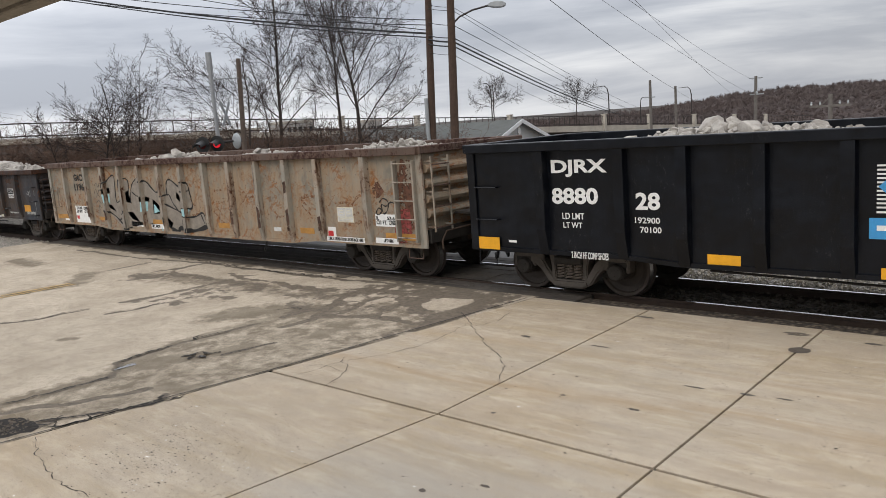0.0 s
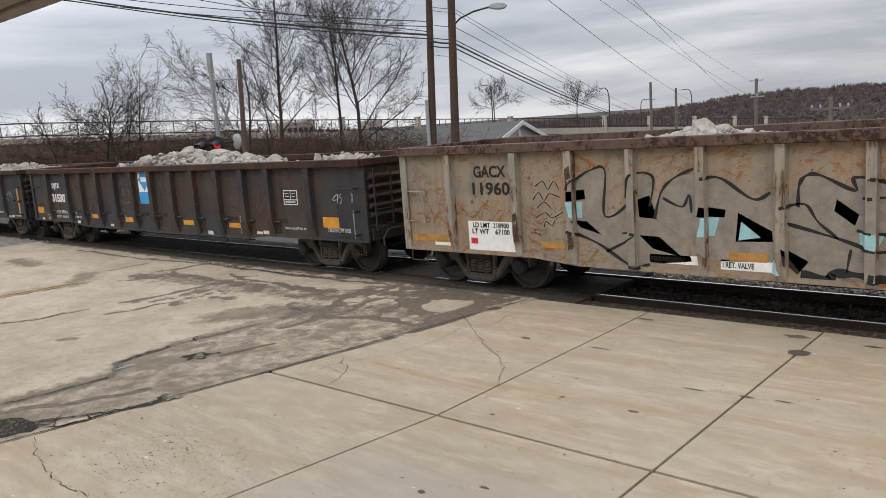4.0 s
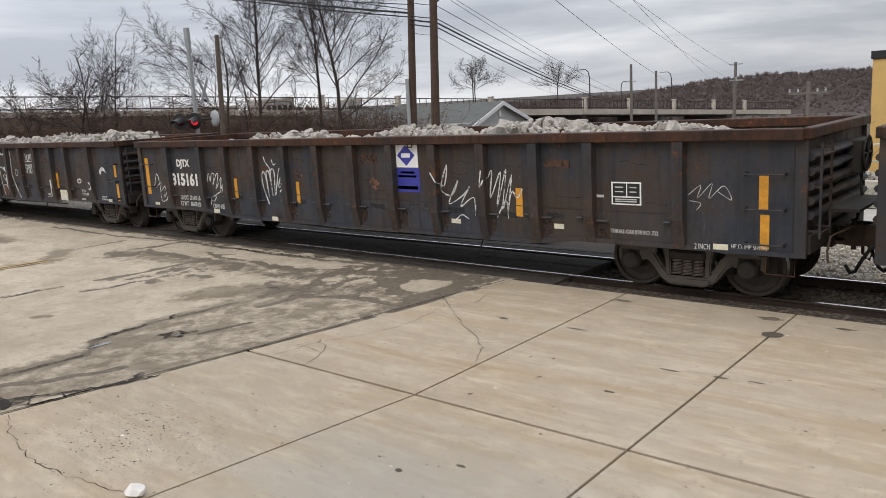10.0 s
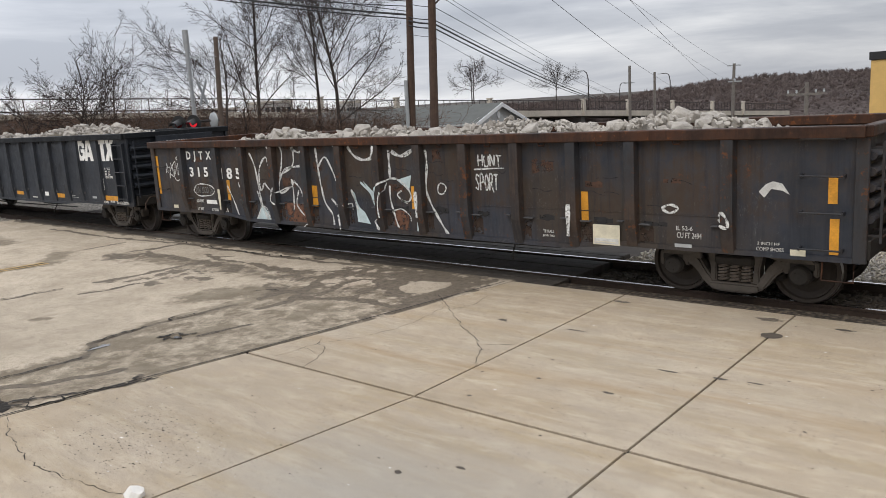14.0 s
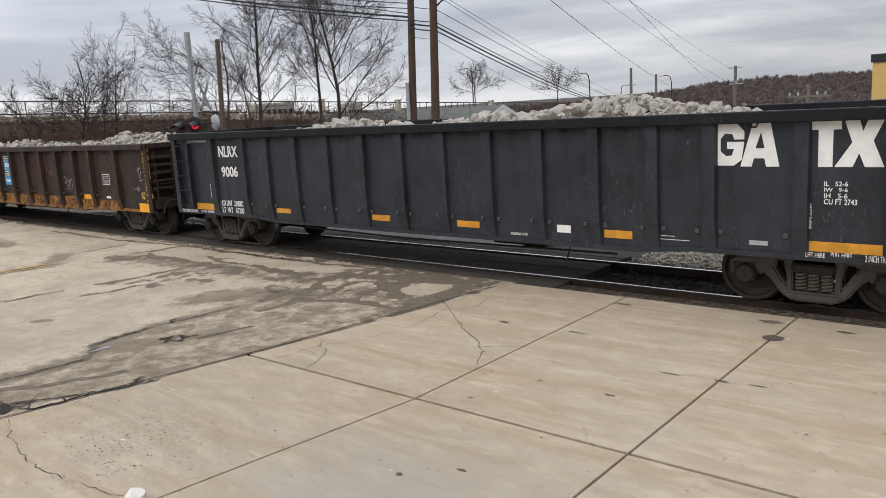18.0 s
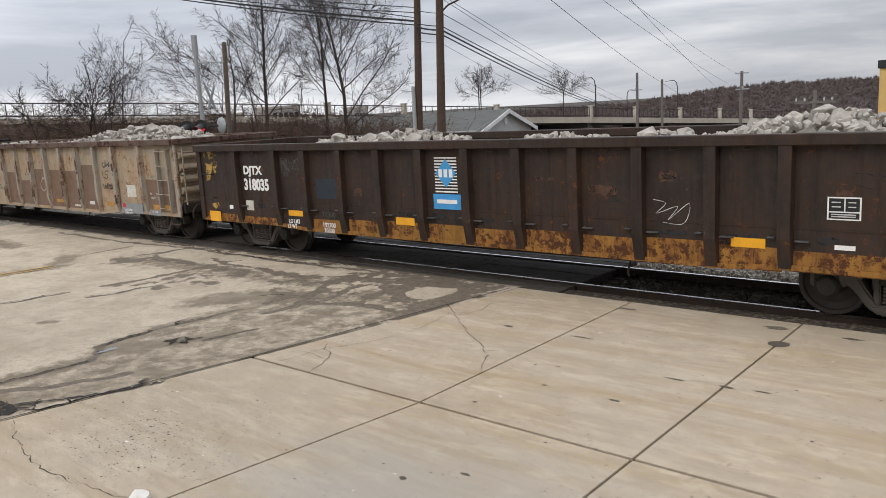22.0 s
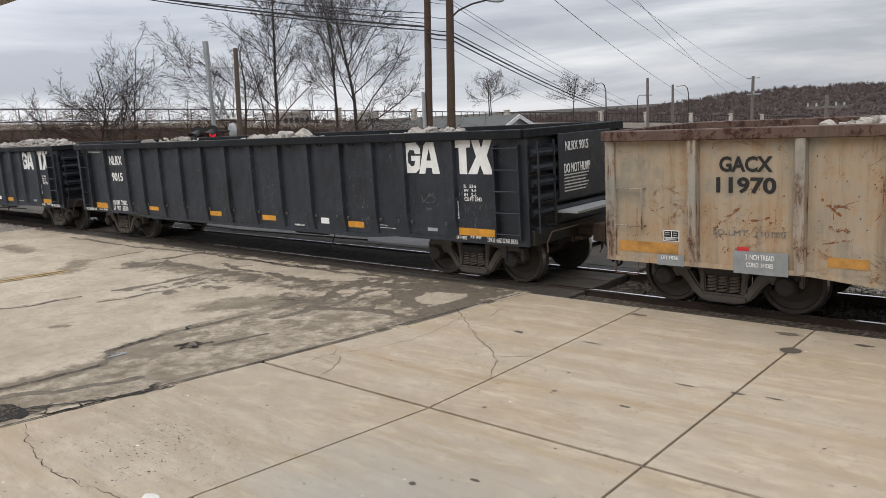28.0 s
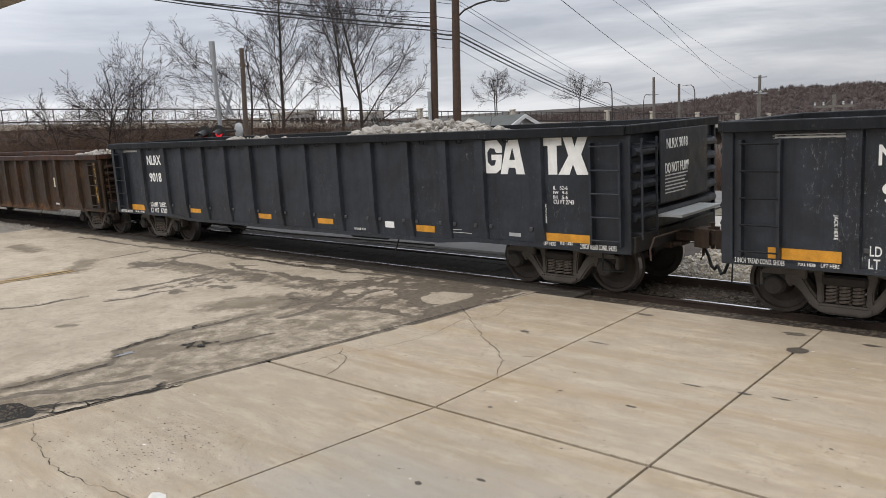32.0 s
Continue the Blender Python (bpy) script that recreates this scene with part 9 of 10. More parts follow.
for a in range(len(BR) - 1):
    p, q = Vector(BR[a]), Vector(BR[a + 1])
    bm = bmesh.new()
    for h in (0.0, -1.05):
        tube(bm, [p + Vector((0, 0, h)), q + Vector((0, 0, h))], 0.055, 5)
    rail = part("railing", bm, M["iron"], bridge)
    n = int((q - p).length / (1.9 if a < 3 else 0.9))
    for k in range(n):
        share("fence_post", post_mesh, rail, Matrix.Translation(p.lerp(q, k / n)))
for k in (2.6, 3.02, 3.45, 3.98, 4.25, 4.55, 4.85, 5.2):
    share("pilaster", pier_mesh, bridge, Matrix.Translation(along(k)))
for k in (3.0, 3.5, 4.0, 4.5, 5.0):
    bm = bmesh.new()
    c = along(k)
    box(bm, c.x - 8, c.x - 0.6, c.y - 0.6, c.y + 0.6, -5, c.z - 1.8)
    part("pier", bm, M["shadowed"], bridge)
# flat sheet added for the dark of shade and woods under the deck
bm = bmesh.new()
v = [bm.verts.new(p) for p in ((-66, 62, -4), (-58, 140, -5), (-58, 140, -1.5), (-66, 62, 1.8))]
bm.faces.new(v)
tagged(link("bridge_shade", bm, M["far_wood"]), "flat woods-coloured sheet standing in for the shade and woods under the bridge", "bank", kind="structure")


def street_light(x, y, z, high, arm, label):
    lamp = thing("street_lamp", x, y, z, label, "street lamp", "street lamps")
    bm = bmesh.new()
    pts = [(0, 0, 0), (0, 0, high - 1.2), (arm * 0.12, -0.05, high - 0.4), (arm * 0.4, -0.1, high - 0.05), (arm, -0.2, high - 0.05)]
    tube(bm, pts, 0.085, 7, 0.05)
    part("pole", bm, M["iron"], lamp)
    bm = bmesh.new()
    box(bm, min(arm, arm * 1.5), max(arm, arm * 1.5), -0.3, -0.1, high - 0.14, high, 0.03)
    part("lamp_head", bm, M["galv"], lamp)


street_light(-67.2, 87.0, 1.0, 6.5, -1.3, "dark curved street lamp on the bridge")
street_light(-54.1, 95.8, 0.6, 5.3, -1.3, "dark curved street lamp on the bridge")
street_light(-52.7, 118.8, -1.2, 6.4, -1.3, "dark curved street lamp on the bridge")
street_light(-63.0, 122.0, -1.2, 5.4, 1.2, "dark curved street lamp on the bridge")


def pole(x, y, z0, x1, y1, z1, r0, r1, label, mat="pole_wood", name="utility_pole", cat="utility pole"):
    p = thing(name, x, y, z0, label, cat, "utility poles")
    bm = bmesh.new()
    tube(bm, [(0, 0, 0), ((x1 - x) * 0.5, (y1 - y) * 0.5, (z1 - z0) * 0.5), (x1 - x, y1 - y, z1 - z0)], r0, 12, r1)
    part("shaft", bm, M[mat], p)
    return p


P1 = pole(-25.55, 28.13, -0.5, -25.12, 28.5, 12.6, 0.20, 0.14, "weathered brown wooden utility pole with cables")
P2 = pole(-23.44, 27.32, -0.5, -23.05, 27.64, 12.6, 0.21, 0.15, "weathered brown wooden pole carrying a street lamp")
bm = bmesh.new()
tube(bm, [(0.06, -0.2, 0.0), (0.10, -0.2, 4.6)], 0.09, 8)
part("conduit", bm, M["galv"], P1, "grey steel conduit up the pole")
bm = bmesh.new()
pts = [(0.3, 0.22, 7.7), (0.55, 0.42, 7.98), (1.0, 0.8, 8.22), (1.55, 1.26, 8.36)]
tube(bm, pts, 0.04, 8)
arm = part("lamp_arm", bm, M["iron"], P2)
bm = bmesh.new()
prism(bm, [(0, -0.05), (0.25, -0.13), (0.6, -0.16), (0.8, -0.1), (0.85, 0.0), (0.7, 0.09), (0.4, 0.13), (0.1, 0.08)], -0.14, 0.14)
bmesh.ops.bevel(bm, geom=bm.edges[:], offset=0.03, segments=2, affect="EDGES")
hd = part("lamp_head", bm, M["galv"], P2, "pale grey lamp head")
hd.matrix_local = Matrix.Translation((1.5, 1.22, 8.38)) @ pose(0, 0, 0, 0, 0, 38)
pole(-30.65, 84.6, -4, -30.5, 84.7, 5.05, 0.2, 0.15, "grey weathered utility pole with small brackets", "pole_grey")
pole(-44.85, 89.4, -4, -44.8, 89.4, 5.85, 0.2, 0.15, "grey weathered utility pole", "pole_grey")
pole(-40.1, 86.1, -4, -40.05, 86.1, 4.8, 0.17, 0.13, "grey weathered utility pole", "pole_grey")
CP = pole(-18.6, 67.5, -4, -18.55, 67.6, 2.75, 0.2, 0.15, "grey weathered pole with a crossarm", "pole_grey")
bm = bmesh.new()
box(bm, -1.5, 1.5, -0.07, 0.07, 5.75, 5.92)
tube(bm, [(-0.7, 0, 5.85), (0, 0, 6.5)], 0.04, 5)
part("crossarm", bm, M["pole_grey"], CP)
for x in (-1.35, -0.7, 0.75, 1.35):
    bm = bmesh.new()
    lathe(bm, [(0.05, 5.92), (0.09, 6.0), (0.06, 6.1), (0.08, 6.16), (0.02, 6.2)], 8, "z")
    o = part("insulator", bm, M["galv"], CP)
    o.location.x = x
for x, y, z in ((-30.5, 84.7, 4.85), (-30.4, 84.6, 3.2), (-44.9, 89.4, 3.8)):
    bm = bmesh.new()
    box(bm, -0.7, 0.7, -0.06, 0.06, -0.06, 0.06)
    lathe(bm, [(0.1, 0.06), (0.14, 0.2), (0.05, 0.3)], 8, "z")
    ob = tagged(link("pole_bracket", bm, M["galv"]), "pale bracket and insulator on a utility pole", "bracket")
    ob.location = (x, y, z)

# cables: straight runs that sag, one thing for each run


def cable(a, b, sag, r, mat="wire", n=14):
    bm = bmesh.new()
    a, b = Vector(a), Vector(b)
    tube(bm, [a.lerp(b, k / n) - Vector((0, 0, 4 * sag * (k / n) * (1 - k / n))) for k in range(n + 1)], r, 5)
    return tagged(link("overhead_cable", bm, M[mat]), "black overhead cable hung between poles", "cable", "overhead cables")



# yard beyond the track: kerb, handrail, a heap of pale rubble, thicket
bm = bmesh.new()
for k in range(9):
    x0 = -9.4 + 3.0 * k
    box(bm, x0, x0 + 2.98, 25.9, 26.1, ground_height(x0, 26) - 0.1, ground_height(x0, 26) + 0.24, 0.015)
tagged(link("kerb", bm, M["bridge"]), "low beige concrete kerb", "kerb", kind="structure")
rail = thing("handrail", -6.6, 28.6, ground_height(-6.6, 28.6) + 0.1, "bent galvanised pipe handrail on the pad", "handrail")
bm = bmesh.new()
tube(bm, [(0, 0, 0), (0, 0, 1.0), (0.06, 0.02, 1.1), (0.2, 0.05, 1.14), (1.5, 0.3, 1.2), (2.6, 0.5, 1.2)], 0.03, 8)
part("top_pipe", bm, M["galv"], rail)
for x in (1.3, 2.6):
    bm = bmesh.new()
    tube(bm, [(x, x * 0.19, 0), (x, x * 0.19, 1.18)], 0.026, 8)
    part("post", bm, M["galv"], rail)
bm = bmesh.new()
tube(bm, [(0, 0, 0.6), (2.6, 0.5, 0.66)], 0.024, 8)
part("mid_pipe", bm, M["galv"], rail)
spots = []
for k in range(420):
    a, d = rnd.uniform(0, 6.283), rnd.random() ** 0.6
    x, y = -7.3 + 1.5 * d * math.cos(a), 30.6 + 0.9 * d * math.sin(a)
    spots.append((x, y, ground_height(x, y) + 0.12 + 0.75 * (1 - d) * rnd.random(), rnd.uniform(0.12, 0.34)))
scatter("rubble_heap", M["stone"], spots, label="heap of pale broken stone on the pad", category="rubble")
bm = bmesh.new()
tr = random.Random(91)
for k in range(900):
    x, y = tr.uniform(-19, -9.6), tr.uniform(37, 42)
    p, h = Vector((x, y, ground_height(x, y))), tr.uniform(1.4, 3.4)
    for q in range(3):
        e = Vector((tr.gauss(0, 0.35), tr.gauss(0, 0.35), 1)) * h * tr.uniform(0.6, 1)
        tube(bm, [p, p + e * 0.5 + Vector((tr.gauss(0, 0.12), tr.gauss(0, 0.12), 0)), p + e], 0.022, 3, 0.008, cap=False)
tagged(link("thicket", bm, M["brush"]), "leafless thicket at the back of the yard", "brush", kind="stuff")

# crossing signal on the far side of the road
SIG = thing("crossing_signal", -26.05, 16.85, -0.1, "grey crossing signal mast with twin red flashing lights and crossbuck", "crossing signal")
bm = bmesh.new()
tube(bm, [(0, 0, 0), (0, 0, 5.6)], 0.075, 10)
part("mast", bm, M["mast"], SIG)
bm = bmesh.new()
tube(bm, [(0, 0, 5.55), (0, 0, 6.25)], 0.11, 10)
part("mast_head", bm, M["mast"], SIG)
bm = bmesh.new()
tube(bm, [(-0.8, -0.55, 2.95), (0.15, 0.95, 2.95)], 0.045, 8)
part("cross_bracket", bm, M["iron"], SIG)


def flasher(x, y, z, heading, lit):
    bm = bmesh.new()
    lathe(bm, [(0.3, 0.02), (0.3, 0.0), (0.02, 0.0)], 22)
    tube(bm, [(0, 0.0, 0), (0, 0.18, 0)], 0.17, 14, 0.1)
    unit = part("backboard", bm, M["black_gloss"], SIG)
    unit.matrix_local = Matrix.Translation((x, y, z)) @ pose(0, 0, 0, 0, 0, heading)
    bm = bmesh.new()
    lathe(bm, [(0.155, -0.02), (0.13, -0.045), (0.07, -0.06), (0.005, -0.065)], 18)
    part("lens", bm, M["red_lens"] if lit else M["dim_lens"], unit)
    bm = bmesh.new()
    row = []
    for k in range(11):
        a = math.pi * k / 10
        row.append([bm.verts.new((0.17 * math.cos(a), -d, 0.17 * math.sin(a) * s + dz)) for d, s, dz in ((0.0, 1, 0), (0.42, 0.85, -0.09))])
    for p, q in zip(row, row[1:]):
        bm.faces.new((p[0], q[0], q[1], p[1]))
    part("visor", bm, M["black_gloss"], unit)


flasher(-0.12, -0.62, 2.9, 26, False)
flasher(0.06, -0.12, 2.9, 26, True)
bm = bmesh.new()
lathe(bm, [(0.3, 0.02), (0.29, -0.03), (0.2, -0.07), (0.02, -0.08)], 20)
bk = part("signal_back", bm, M["galv"], SIG, "pale back of the lamp facing away")
bk.matrix_local = Matrix.Translation((0.12, 0.72, 2.95)) @ pose(0, 0, 0, 0, 0, -5)
for a, zz in ((48, 4.0), (-48, 3.99)):
    bm = bmesh.new()
    box(bm, -0.6, 0.6, -0.012, 0.012, -0.085, 0.085, 0.004)
    o = part("crossbuck_blade", bm, M["mast"], SIG)
    o.matrix_local = Matrix.Translation((0.3, 0.25, zz)) @ pose(0, 0, 0, 0, 0, 124) @ pose(0, 0.02 if a > 0 else -0.02, 0, 0, a, 0)
BP = pole(-27.25, 18.65, -0.2, -27.05, 18.83, 6.05, 0.11, 0.09, "thin weathered brown wooden pole", "pole_brown")
bm = bmesh.new()
tube(bm, [(0.15, 0.2, 5.5), (0.65, -0.9, 5.45), (1.15, -1.85, 5.35)], 0.02, 6)
part("tie_rod", bm, M["galv"], BP)

# low house with a shingled roof
HOUSE = thing("house", -34.0, 47.0, -3.66, "low house with grey shingle roof and white gable trim", "house")
ax = Vector((-0.98, -0.19, 0)).normalized()     # along the ridge, away from the gable
ac = Vector((-ax.y, ax.x, 0))
bm = bmesh.new()


def hv(a, c, z):
    return ax * a + ac * c + Vector((0, 0, z))


def quad(bm, *pts):
    return bm.faces.new([bm.verts.new(p) for p in pts])


APEX, EAVE, HALF, LONG = 6.34, 5.06, 4.7, 16.0
for s in (-1, 1):
    quad(bm, hv(-0.35, 0, APEX), hv(LONG, 0, APEX), hv(LONG, s * (HALF + 0.4), EAVE - 0.2), hv(-0.35, s * (HALF + 0.4), EAVE - 0.2))
    quad(bm, hv(-0.35, 0, APEX - 0.12), hv(LONG, 0, APEX - 0.12), hv(LONG, s * (HALF + 0.4), EAVE - 0.32), hv(-0.35, s * (HALF + 0.4), EAVE - 0.32))
part("roof", bm, M["shingle"], HOUSE)
bm = bmesh.new()
f = [bm.verts.new(p) for p in (hv(0, -HALF, 0), hv(0, HALF, 0), hv(0, HALF, EAVE), hv(0, 0, APEX - 0.13), hv(0, -HALF, EAVE))]
bm.faces.new(f)
g = [bm.verts.new(p) for p in (hv(LONG - 0.3, -HALF, 0), hv(LONG - 0.3, HALF, 0), hv(LONG - 0.3, HALF, EAVE), hv(LONG - 0.3, 0, APEX - 0.13), hv(LONG - 0.3, -HALF, EAVE))]
bm.faces.new(g)
for i in range(5):
    if i not in (2, 3):
        bm.faces.new((f[i], f[(i + 1) % 5], g[(i + 1) % 5], g[i]))
part("wall", bm, M["siding"], HOUSE)
for s in (-1, 1):
    bm = bmesh.new()
    a, b = hv(-0.4, 0, APEX), hv(-0.4, s * (HALF + 0.45), EAVE - 0.22)
    vs = [a, b, b - Vector((0, 0, 0.28)), a - Vector((0, 0, 0.3))]
    lo = [bm.verts.new(v) for v in vs]
    hi = [bm.verts.new(v + ax * 0.08) for v in vs]
    bm.faces.new(lo), bm.faces.new(hi[::-1])
    for i in range(4):
        bm.faces.new((lo[i], hi[i], hi[(i + 1) % 4], lo[(i + 1) % 4]))
    part("bargeboard", bm, M["white_paint"], HOUSE)
bm = bmesh.new()
lathe(bm, [(0.22, 0.0), (0.26, 0.03), (0.26, -0.03), (0.22, -0.02)], 16, "x")
o = part("gable_vent", bm, M["white_paint"], HOUSE)
o.matrix_local = Matrix.Translation(hv(-0.05, 0, APEX - 0.85)) @ pose(0, 0, 0, 0, 0, 11)

# yellow building
YB = thing("commercial_building", -9.15, 44.1, -2.6, "yellow block building with a black parapet", "building")
bm = bmesh.new()
box(bm, 0, 18, 0, 14, 0, 6.35)
part("wall", bm, M["yellow_wall"], YB)
bm = bmesh.new()
box(bm, -0.08, 18.1, -0.08, 14.1, 6.354, 6.75, 0.02)
part("parapet", bm, M["black_gloss"], YB)
for x in (2.2, 6.5, 10.8):
    bm = bmesh.new()
    box(bm, x, x + 1.9, -0.05, 0.05, 3.3, 5.1)
    part("window", bm, M["glass_dark"], YB)

# pale blocks far off behind the trees
for x, y, w, h, lab in ((-137, 90, 14, 5.1, "long pale industrial building far off"), (-128, 100, 9, 5.9, "long pale industrial building far off"), (-116, 110, 5, 5.0, "pale block far off")):
    fb = thing("far_building", x, y, -1, lab, "building")
    bm = bmesh.new()
    box(bm, -w * 0.3, w * 0.3, -w * 0.4, w * 0.4, 0, h)
    part("wall", bm, M["far_wall"], fb)
    for k in range(5):
        bm = bmesh.new()
        box(bm, w * 0.3, w * 0.305, w * (-0.36 + 0.15 * k), w * (-0.26 + 0.15 * k), h - 2.2, h - 1.2)
        part("window", bm, M["glass_dark"], fb)
    bm = bmesh.new()
    box(bm, -w * 0.31, w * 0.31, -w * 0.41, w * 0.41, h - 0.4, h + 0.1)
    part("roof_edge", bm, M["bridge"], fb)

# wooded hill and far tree line: many small crowns over a rising ground
hr = random.Random(3)


def skyline(deg):
    """Height of the far skyline by its bearing."""
    k = min(1.0, max(0.0, (deg + 29.5) / 11.5))
    return -1.6 + 9.4 * k * k * (3 - 2 * k) + 0.4 * math.sin(deg * 1.7) + 0.3 * math.sin(deg * 4.1)


HV, HF, nv = [], [], 0
hn = np.random.default_rng(4)
for k in range(12500):
    # a bare tree of the far woods: fine twig ends round a crown
    deg = hr.uniform(-52, 16)
    a = radians(deg)
    if k < 10000:
        dep = hr.random() ** 0.65
        dist = 430 + 190 * dep
        foot = -14.5 + (skyline(deg) + 11.6) * dep
    else:
        dist = 150 + 290 * hr.random() ** 1.6
        foot = ground_height(math.sin(a) * dist, math.cos(a) * dist) - 0.8
    c = np.array((math.sin(a) * dist, math.cos(a) * dist, foot))
    s = hr.uniform(2.4, 3.8) * dist / 520
    n = 30
    t, up = hn.uniform(0, 6.283, n), hn.uniform(-0.1, 1.0, n)
    flat_ = np.sqrt(1 - up * up)
    way = np.stack([np.cos(t) * flat_, np.sin(t) * flat_, up * 1.1], 1) * s * 0.6
    tip = c + (0, 0, s * 0.5) + way * hn.uniform(0.7, 1.0, (n, 1))
    root = c + (0, 0, s * 0.3) + way * hn.uniform(0.1, 0.5, (n, 1))
    w = dist * 0.00017 * hn.uniform(0.6, 1.5, (n, 1))
    side = np.stack([np.cos(0 * t - a), np.sin(0 * t - a), 0 * t], 1) * w
    HV.append(np.concatenate([root - side, root + side, tip]))
    i0 = np.arange(n) + nv
    HF.append(np.stack([i0, i0 + n, i0 + 2 * n], 1))
    nv += 3 * n
HV, HF = np.concatenate(HV).tolist(), np.concatenate(HF).tolist()
me = bpy.data.meshes.new("wooded_hill")
me.from_pydata(HV, [], HF)
me.materials.append(M["far_wood"])
tagged(new("wooded_hill", me), "low hill covered in leafless woods", "hill", kind="stuff")
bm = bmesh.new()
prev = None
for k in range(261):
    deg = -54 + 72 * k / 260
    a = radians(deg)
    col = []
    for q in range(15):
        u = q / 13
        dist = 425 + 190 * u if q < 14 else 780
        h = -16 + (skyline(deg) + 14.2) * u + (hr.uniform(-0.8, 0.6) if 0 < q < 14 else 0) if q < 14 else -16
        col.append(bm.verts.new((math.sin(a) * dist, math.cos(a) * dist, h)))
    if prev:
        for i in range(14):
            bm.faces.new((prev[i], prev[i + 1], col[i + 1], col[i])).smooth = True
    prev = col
tagged(link("hillside", bm, M["woods_dark"]), "brown hillside under the woods", "hill", kind="structure")
# far tree line to the west, low on the horizon
LV, LF = [], []
for k in range(1500):
    a = radians(-100 + 52 * hr.random())
    dist = hr.uniform(240, 330)
    c = (math.sin(a) * dist, math.cos(a) * dist, -1.5 + hr.uniform(0, 2.4))
    s = hr.uniform(1.6, 3.2)
    b = len(LV)
    LV.append((c[0], c[1], c[2] + s))
    for j in range(5):
        t = 2 * math.pi * j / 5 + hr.random()
        LV.append((c[0] + math.cos(t) * s, c[1] + math.sin(t) * s, c[2] - s * hr.uniform(0.2, 0.9)))
    for j in range(5):
        LF.append((b, b + 1 + j, b + 1 + (j + 1) % 5))
me = bpy.data.meshes.new("far_tree_line")
me.from_pydata(LV, [], LF)
me.materials.append(M["far_wood"])
tagged(new("far_tree_line", me), "far line of winter woods on the horizon", "woods", kind="stuff")

# cables
cable((-25.40, 28.27, 7.09), (-47.53, 21.10, 11.78), 0.25, 0.05)
cable((-25.40, 28.26, 6.91), (-47.53, 21.09, 11.64), 0.25, 0.03)
cable((-25.37, 28.29, 7.70), (-47.51, 21.14, 12.07), 0.25, 0.022)
cable((-25.38, 28.28, 7.47), (-47.54, 21.08, 11.58), 0.25, 0.022)
cable((-25.39, 28.27, 7.24), (-47.46, 21.26, 13.08), 0.25, 0.02)
cable((-23.18, 27.54, 6.60), (-49.97, 92.34, 2.04), 0.35, 0.022)
cable((-25.40, 28.26, 7.01), (-23.18, 27.54, 6.60), 0.05, 0.022)
cable((-23.19, 27.54, 6.43), (-50.29, 92.17, 1.91), 0.35, 0.04)
cable((-25.41, 28.26, 6.84), (-23.19, 27.54, 6.43), 0.05, 0.04)
cable((-23.20, 27.53, 6.24), (-51.53, 91.48, 2.28), 0.35, 0.03)
cable((-25.42, 28.25, 6.63), (-23.20, 27.53, 6.24), 0.05, 0.03)
cable((-23.16, 27.56, 7.15), (-48.72, 93.01, 2.25), 0.35, 0.016)
cable((-25.37, 28.29, 7.60), (-23.16, 27.56, 7.15), 0.05, 0.016)
cable((-23.13, 27.59, 7.92), (-47.78, 93.50, 2.33), 0.35, 0.012)
cable((-25.33, 28.32, 8.40), (-23.13, 27.59, 7.92), 0.05, 0.012)
cable((-23.13, 27.58, 7.77), (-49.34, 92.69, 2.57), 0.35, 0.012)
cable((-25.34, 28.32, 8.25), (-23.13, 27.58, 7.77), 0.05, 0.012)
cable((-23.22, 27.51, 5.87), (-55.25, 89.29, 2.81), 0.35, 0.01)
cable((-25.44, 28.23, 6.25), (-23.22, 27.51, 5.87), 0.05, 0.01)
cable((-19.34, 27.96, 8.37), (-40.09, 86.13, 4.43), 0.25, 0.016, "wire")
cable((-17.57, 29.11, 8.08), (-30.81, 84.56, 3.18), 0.25, 0.01, "wire_thin")
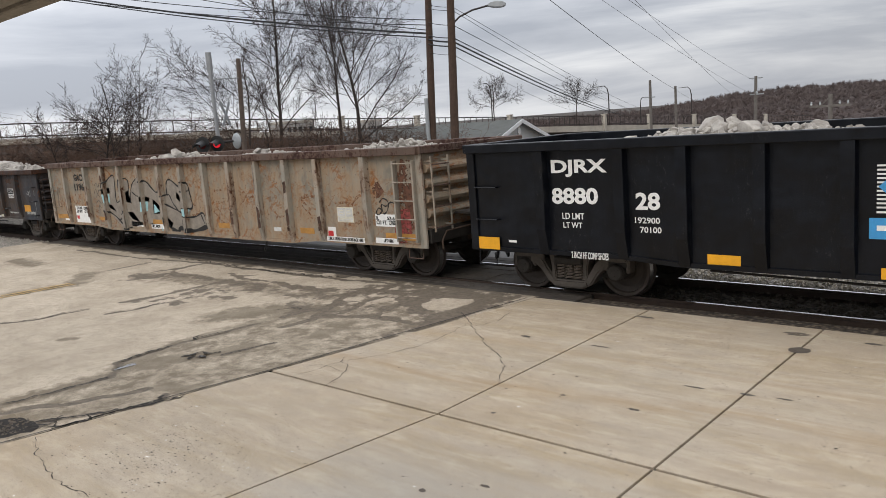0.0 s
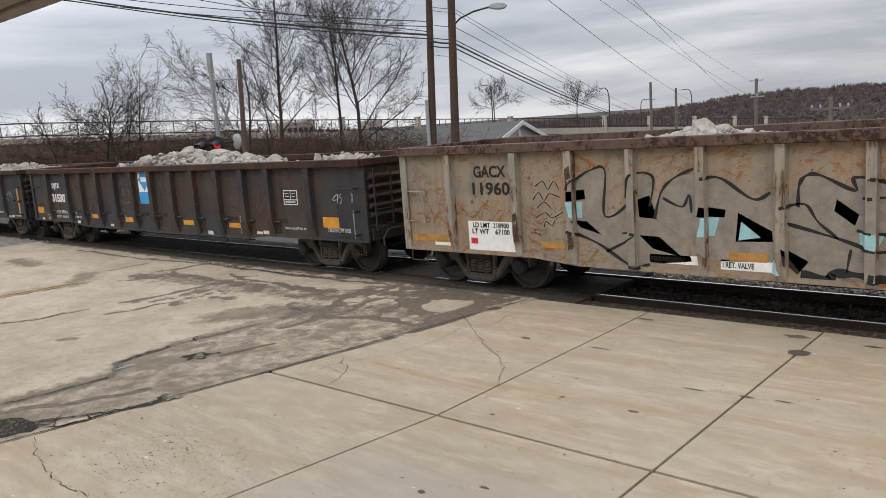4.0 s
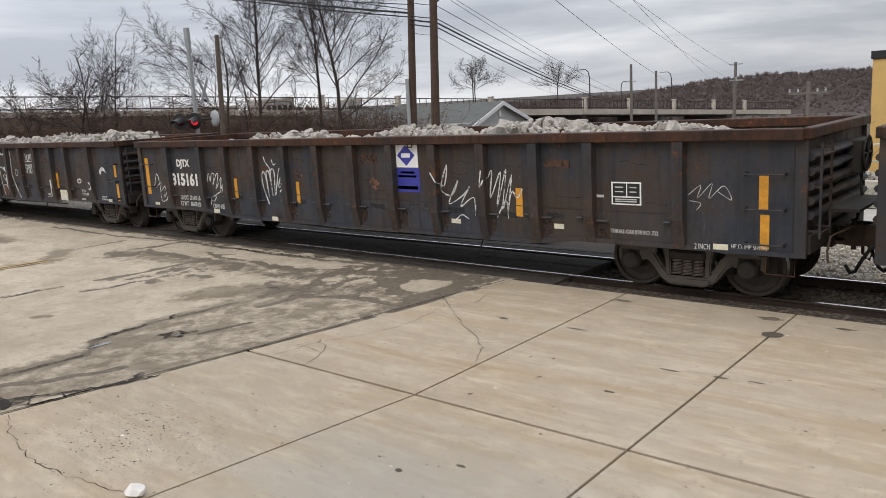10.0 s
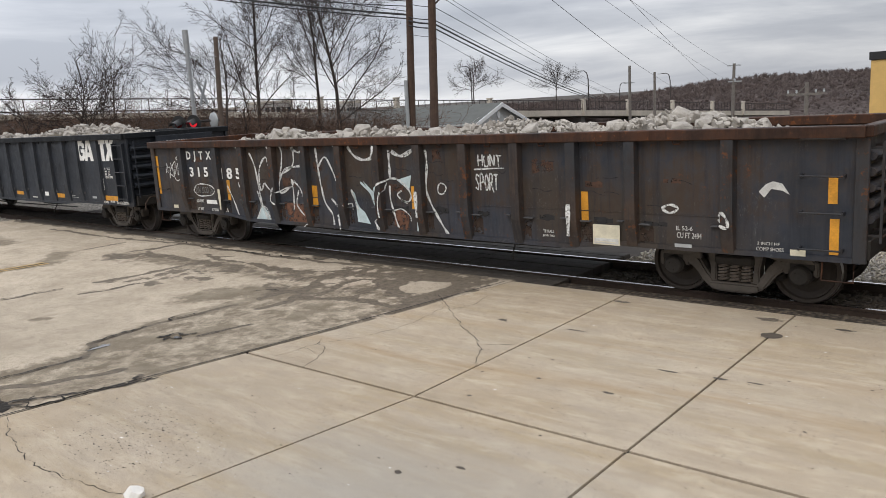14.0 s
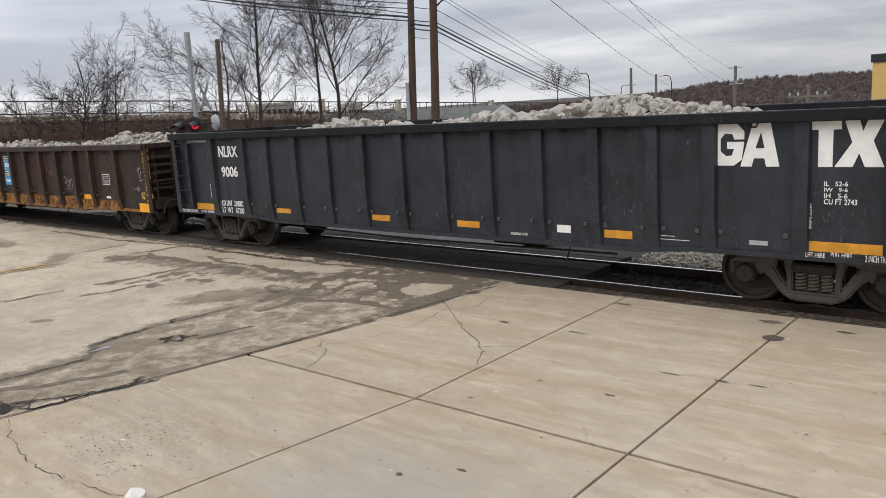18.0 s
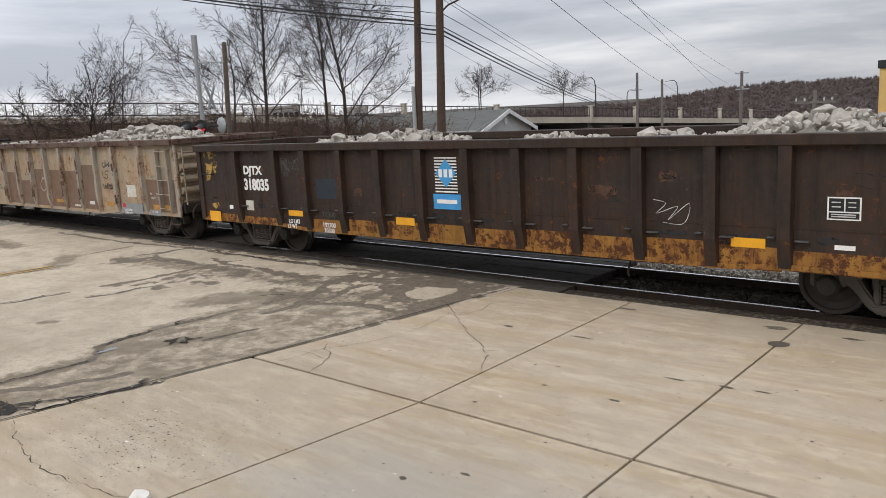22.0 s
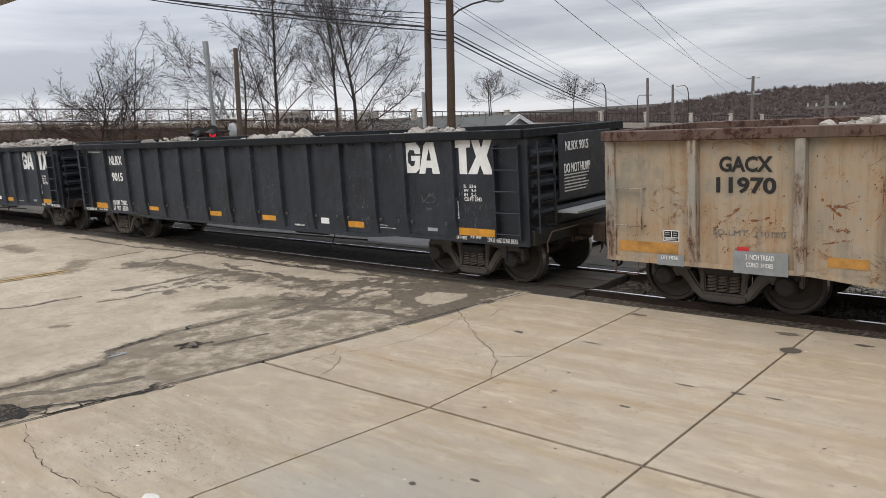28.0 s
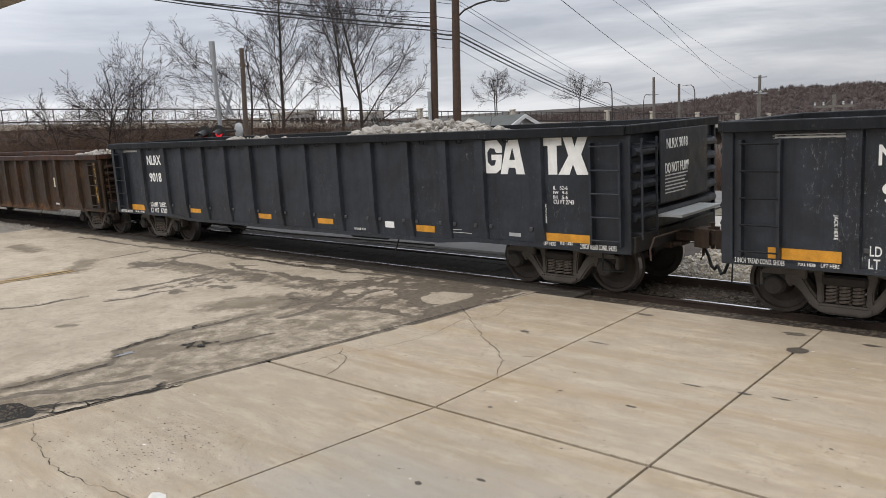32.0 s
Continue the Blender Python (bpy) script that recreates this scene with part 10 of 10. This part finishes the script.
cable((-16.67, 29.63, 8.02), (-30.67, 84.61, 4.63), 0.25, 0.01, "wire_thin")
cable((-16.62, 29.66, 8.51), (-43.54, 111.82, 3.45), 0.25, 0.012, "wire_thin")
cable((-40.09, 86.13, 4.43), (-54.93, 128.77, 2.30), 0.2, 0.014, "wire")

# edge of a roof overhang above the camera
over = thing("roof_overhang", 0, 0, 0, "weathered grey underside of a roof overhang", "roof", kind="structure")
for k in range(12):
    bm = bmesh.new()
    x = -14 + k * 1.0
    box(bm, x + 0.006, x + 0.994, 1.5, 2.2, 4.02, 4.06, 0.004)
    part("soffit_board", bm, M["soffit"], over)
bm = bmesh.new()
box(bm, -14.1, -1.9, 2.2, 2.34, 3.99, 4.3, 0.01)
part("fascia", bm, M["soffit"], over)
bm = bmesh.new()
box(bm, -14.1, -1.9, 1.5, 2.3, 4.064, 4.28)
part("roof", bm, M["shingle"], over)

# ---- what moves: the train rolls past, gathering speed ----
RUN = [0.000, 3.814, 7.704, 11.670, 15.711, 19.825, 24.006, 28.249, 32.549, 36.900, 41.295, 45.728, 50.195, 54.689, 59.207, 63.745, 68.301,
       72.873, 77.460, 82.062, 86.680, 91.314, 95.965, 100.636, 105.328, 110.043, 114.739, 119.457, 124.195, 129.029, 133.873, 138.717, 143.510]


def gone(t):
    """Metres that the train has rolled by t seconds."""
    i = min(31, max(0, int(t)))
    u = t - i
    a = RUN[i] - (RUN[i + 1] - 2 * RUN[i] + (RUN[i - 1] if i else 2 * RUN[0] - RUN[1])) * u * (1 - u) / 2
    return a + (RUN[i + 1] - RUN[i]) * u


def motions():
    for car in CARS:
        x = car.location.x
        walk(car, [(t, Matrix.Translation((x + RUN[t], YC, 0))) for t in range(33)])
    times = [k * 4 / FPS for k in range(241)]
    turns = [Euler((0, gone(t) / WHEEL_R, 0)) for t in times]
    spins = [e.to_matrix().to_4x4() for e in turns]
    for w, a in SPIN:
        base = Matrix.Translation((a, 0, WHEEL_R))
        walk(w, [(t, base @ m) for t, m in zip(times, spins)])


motions()
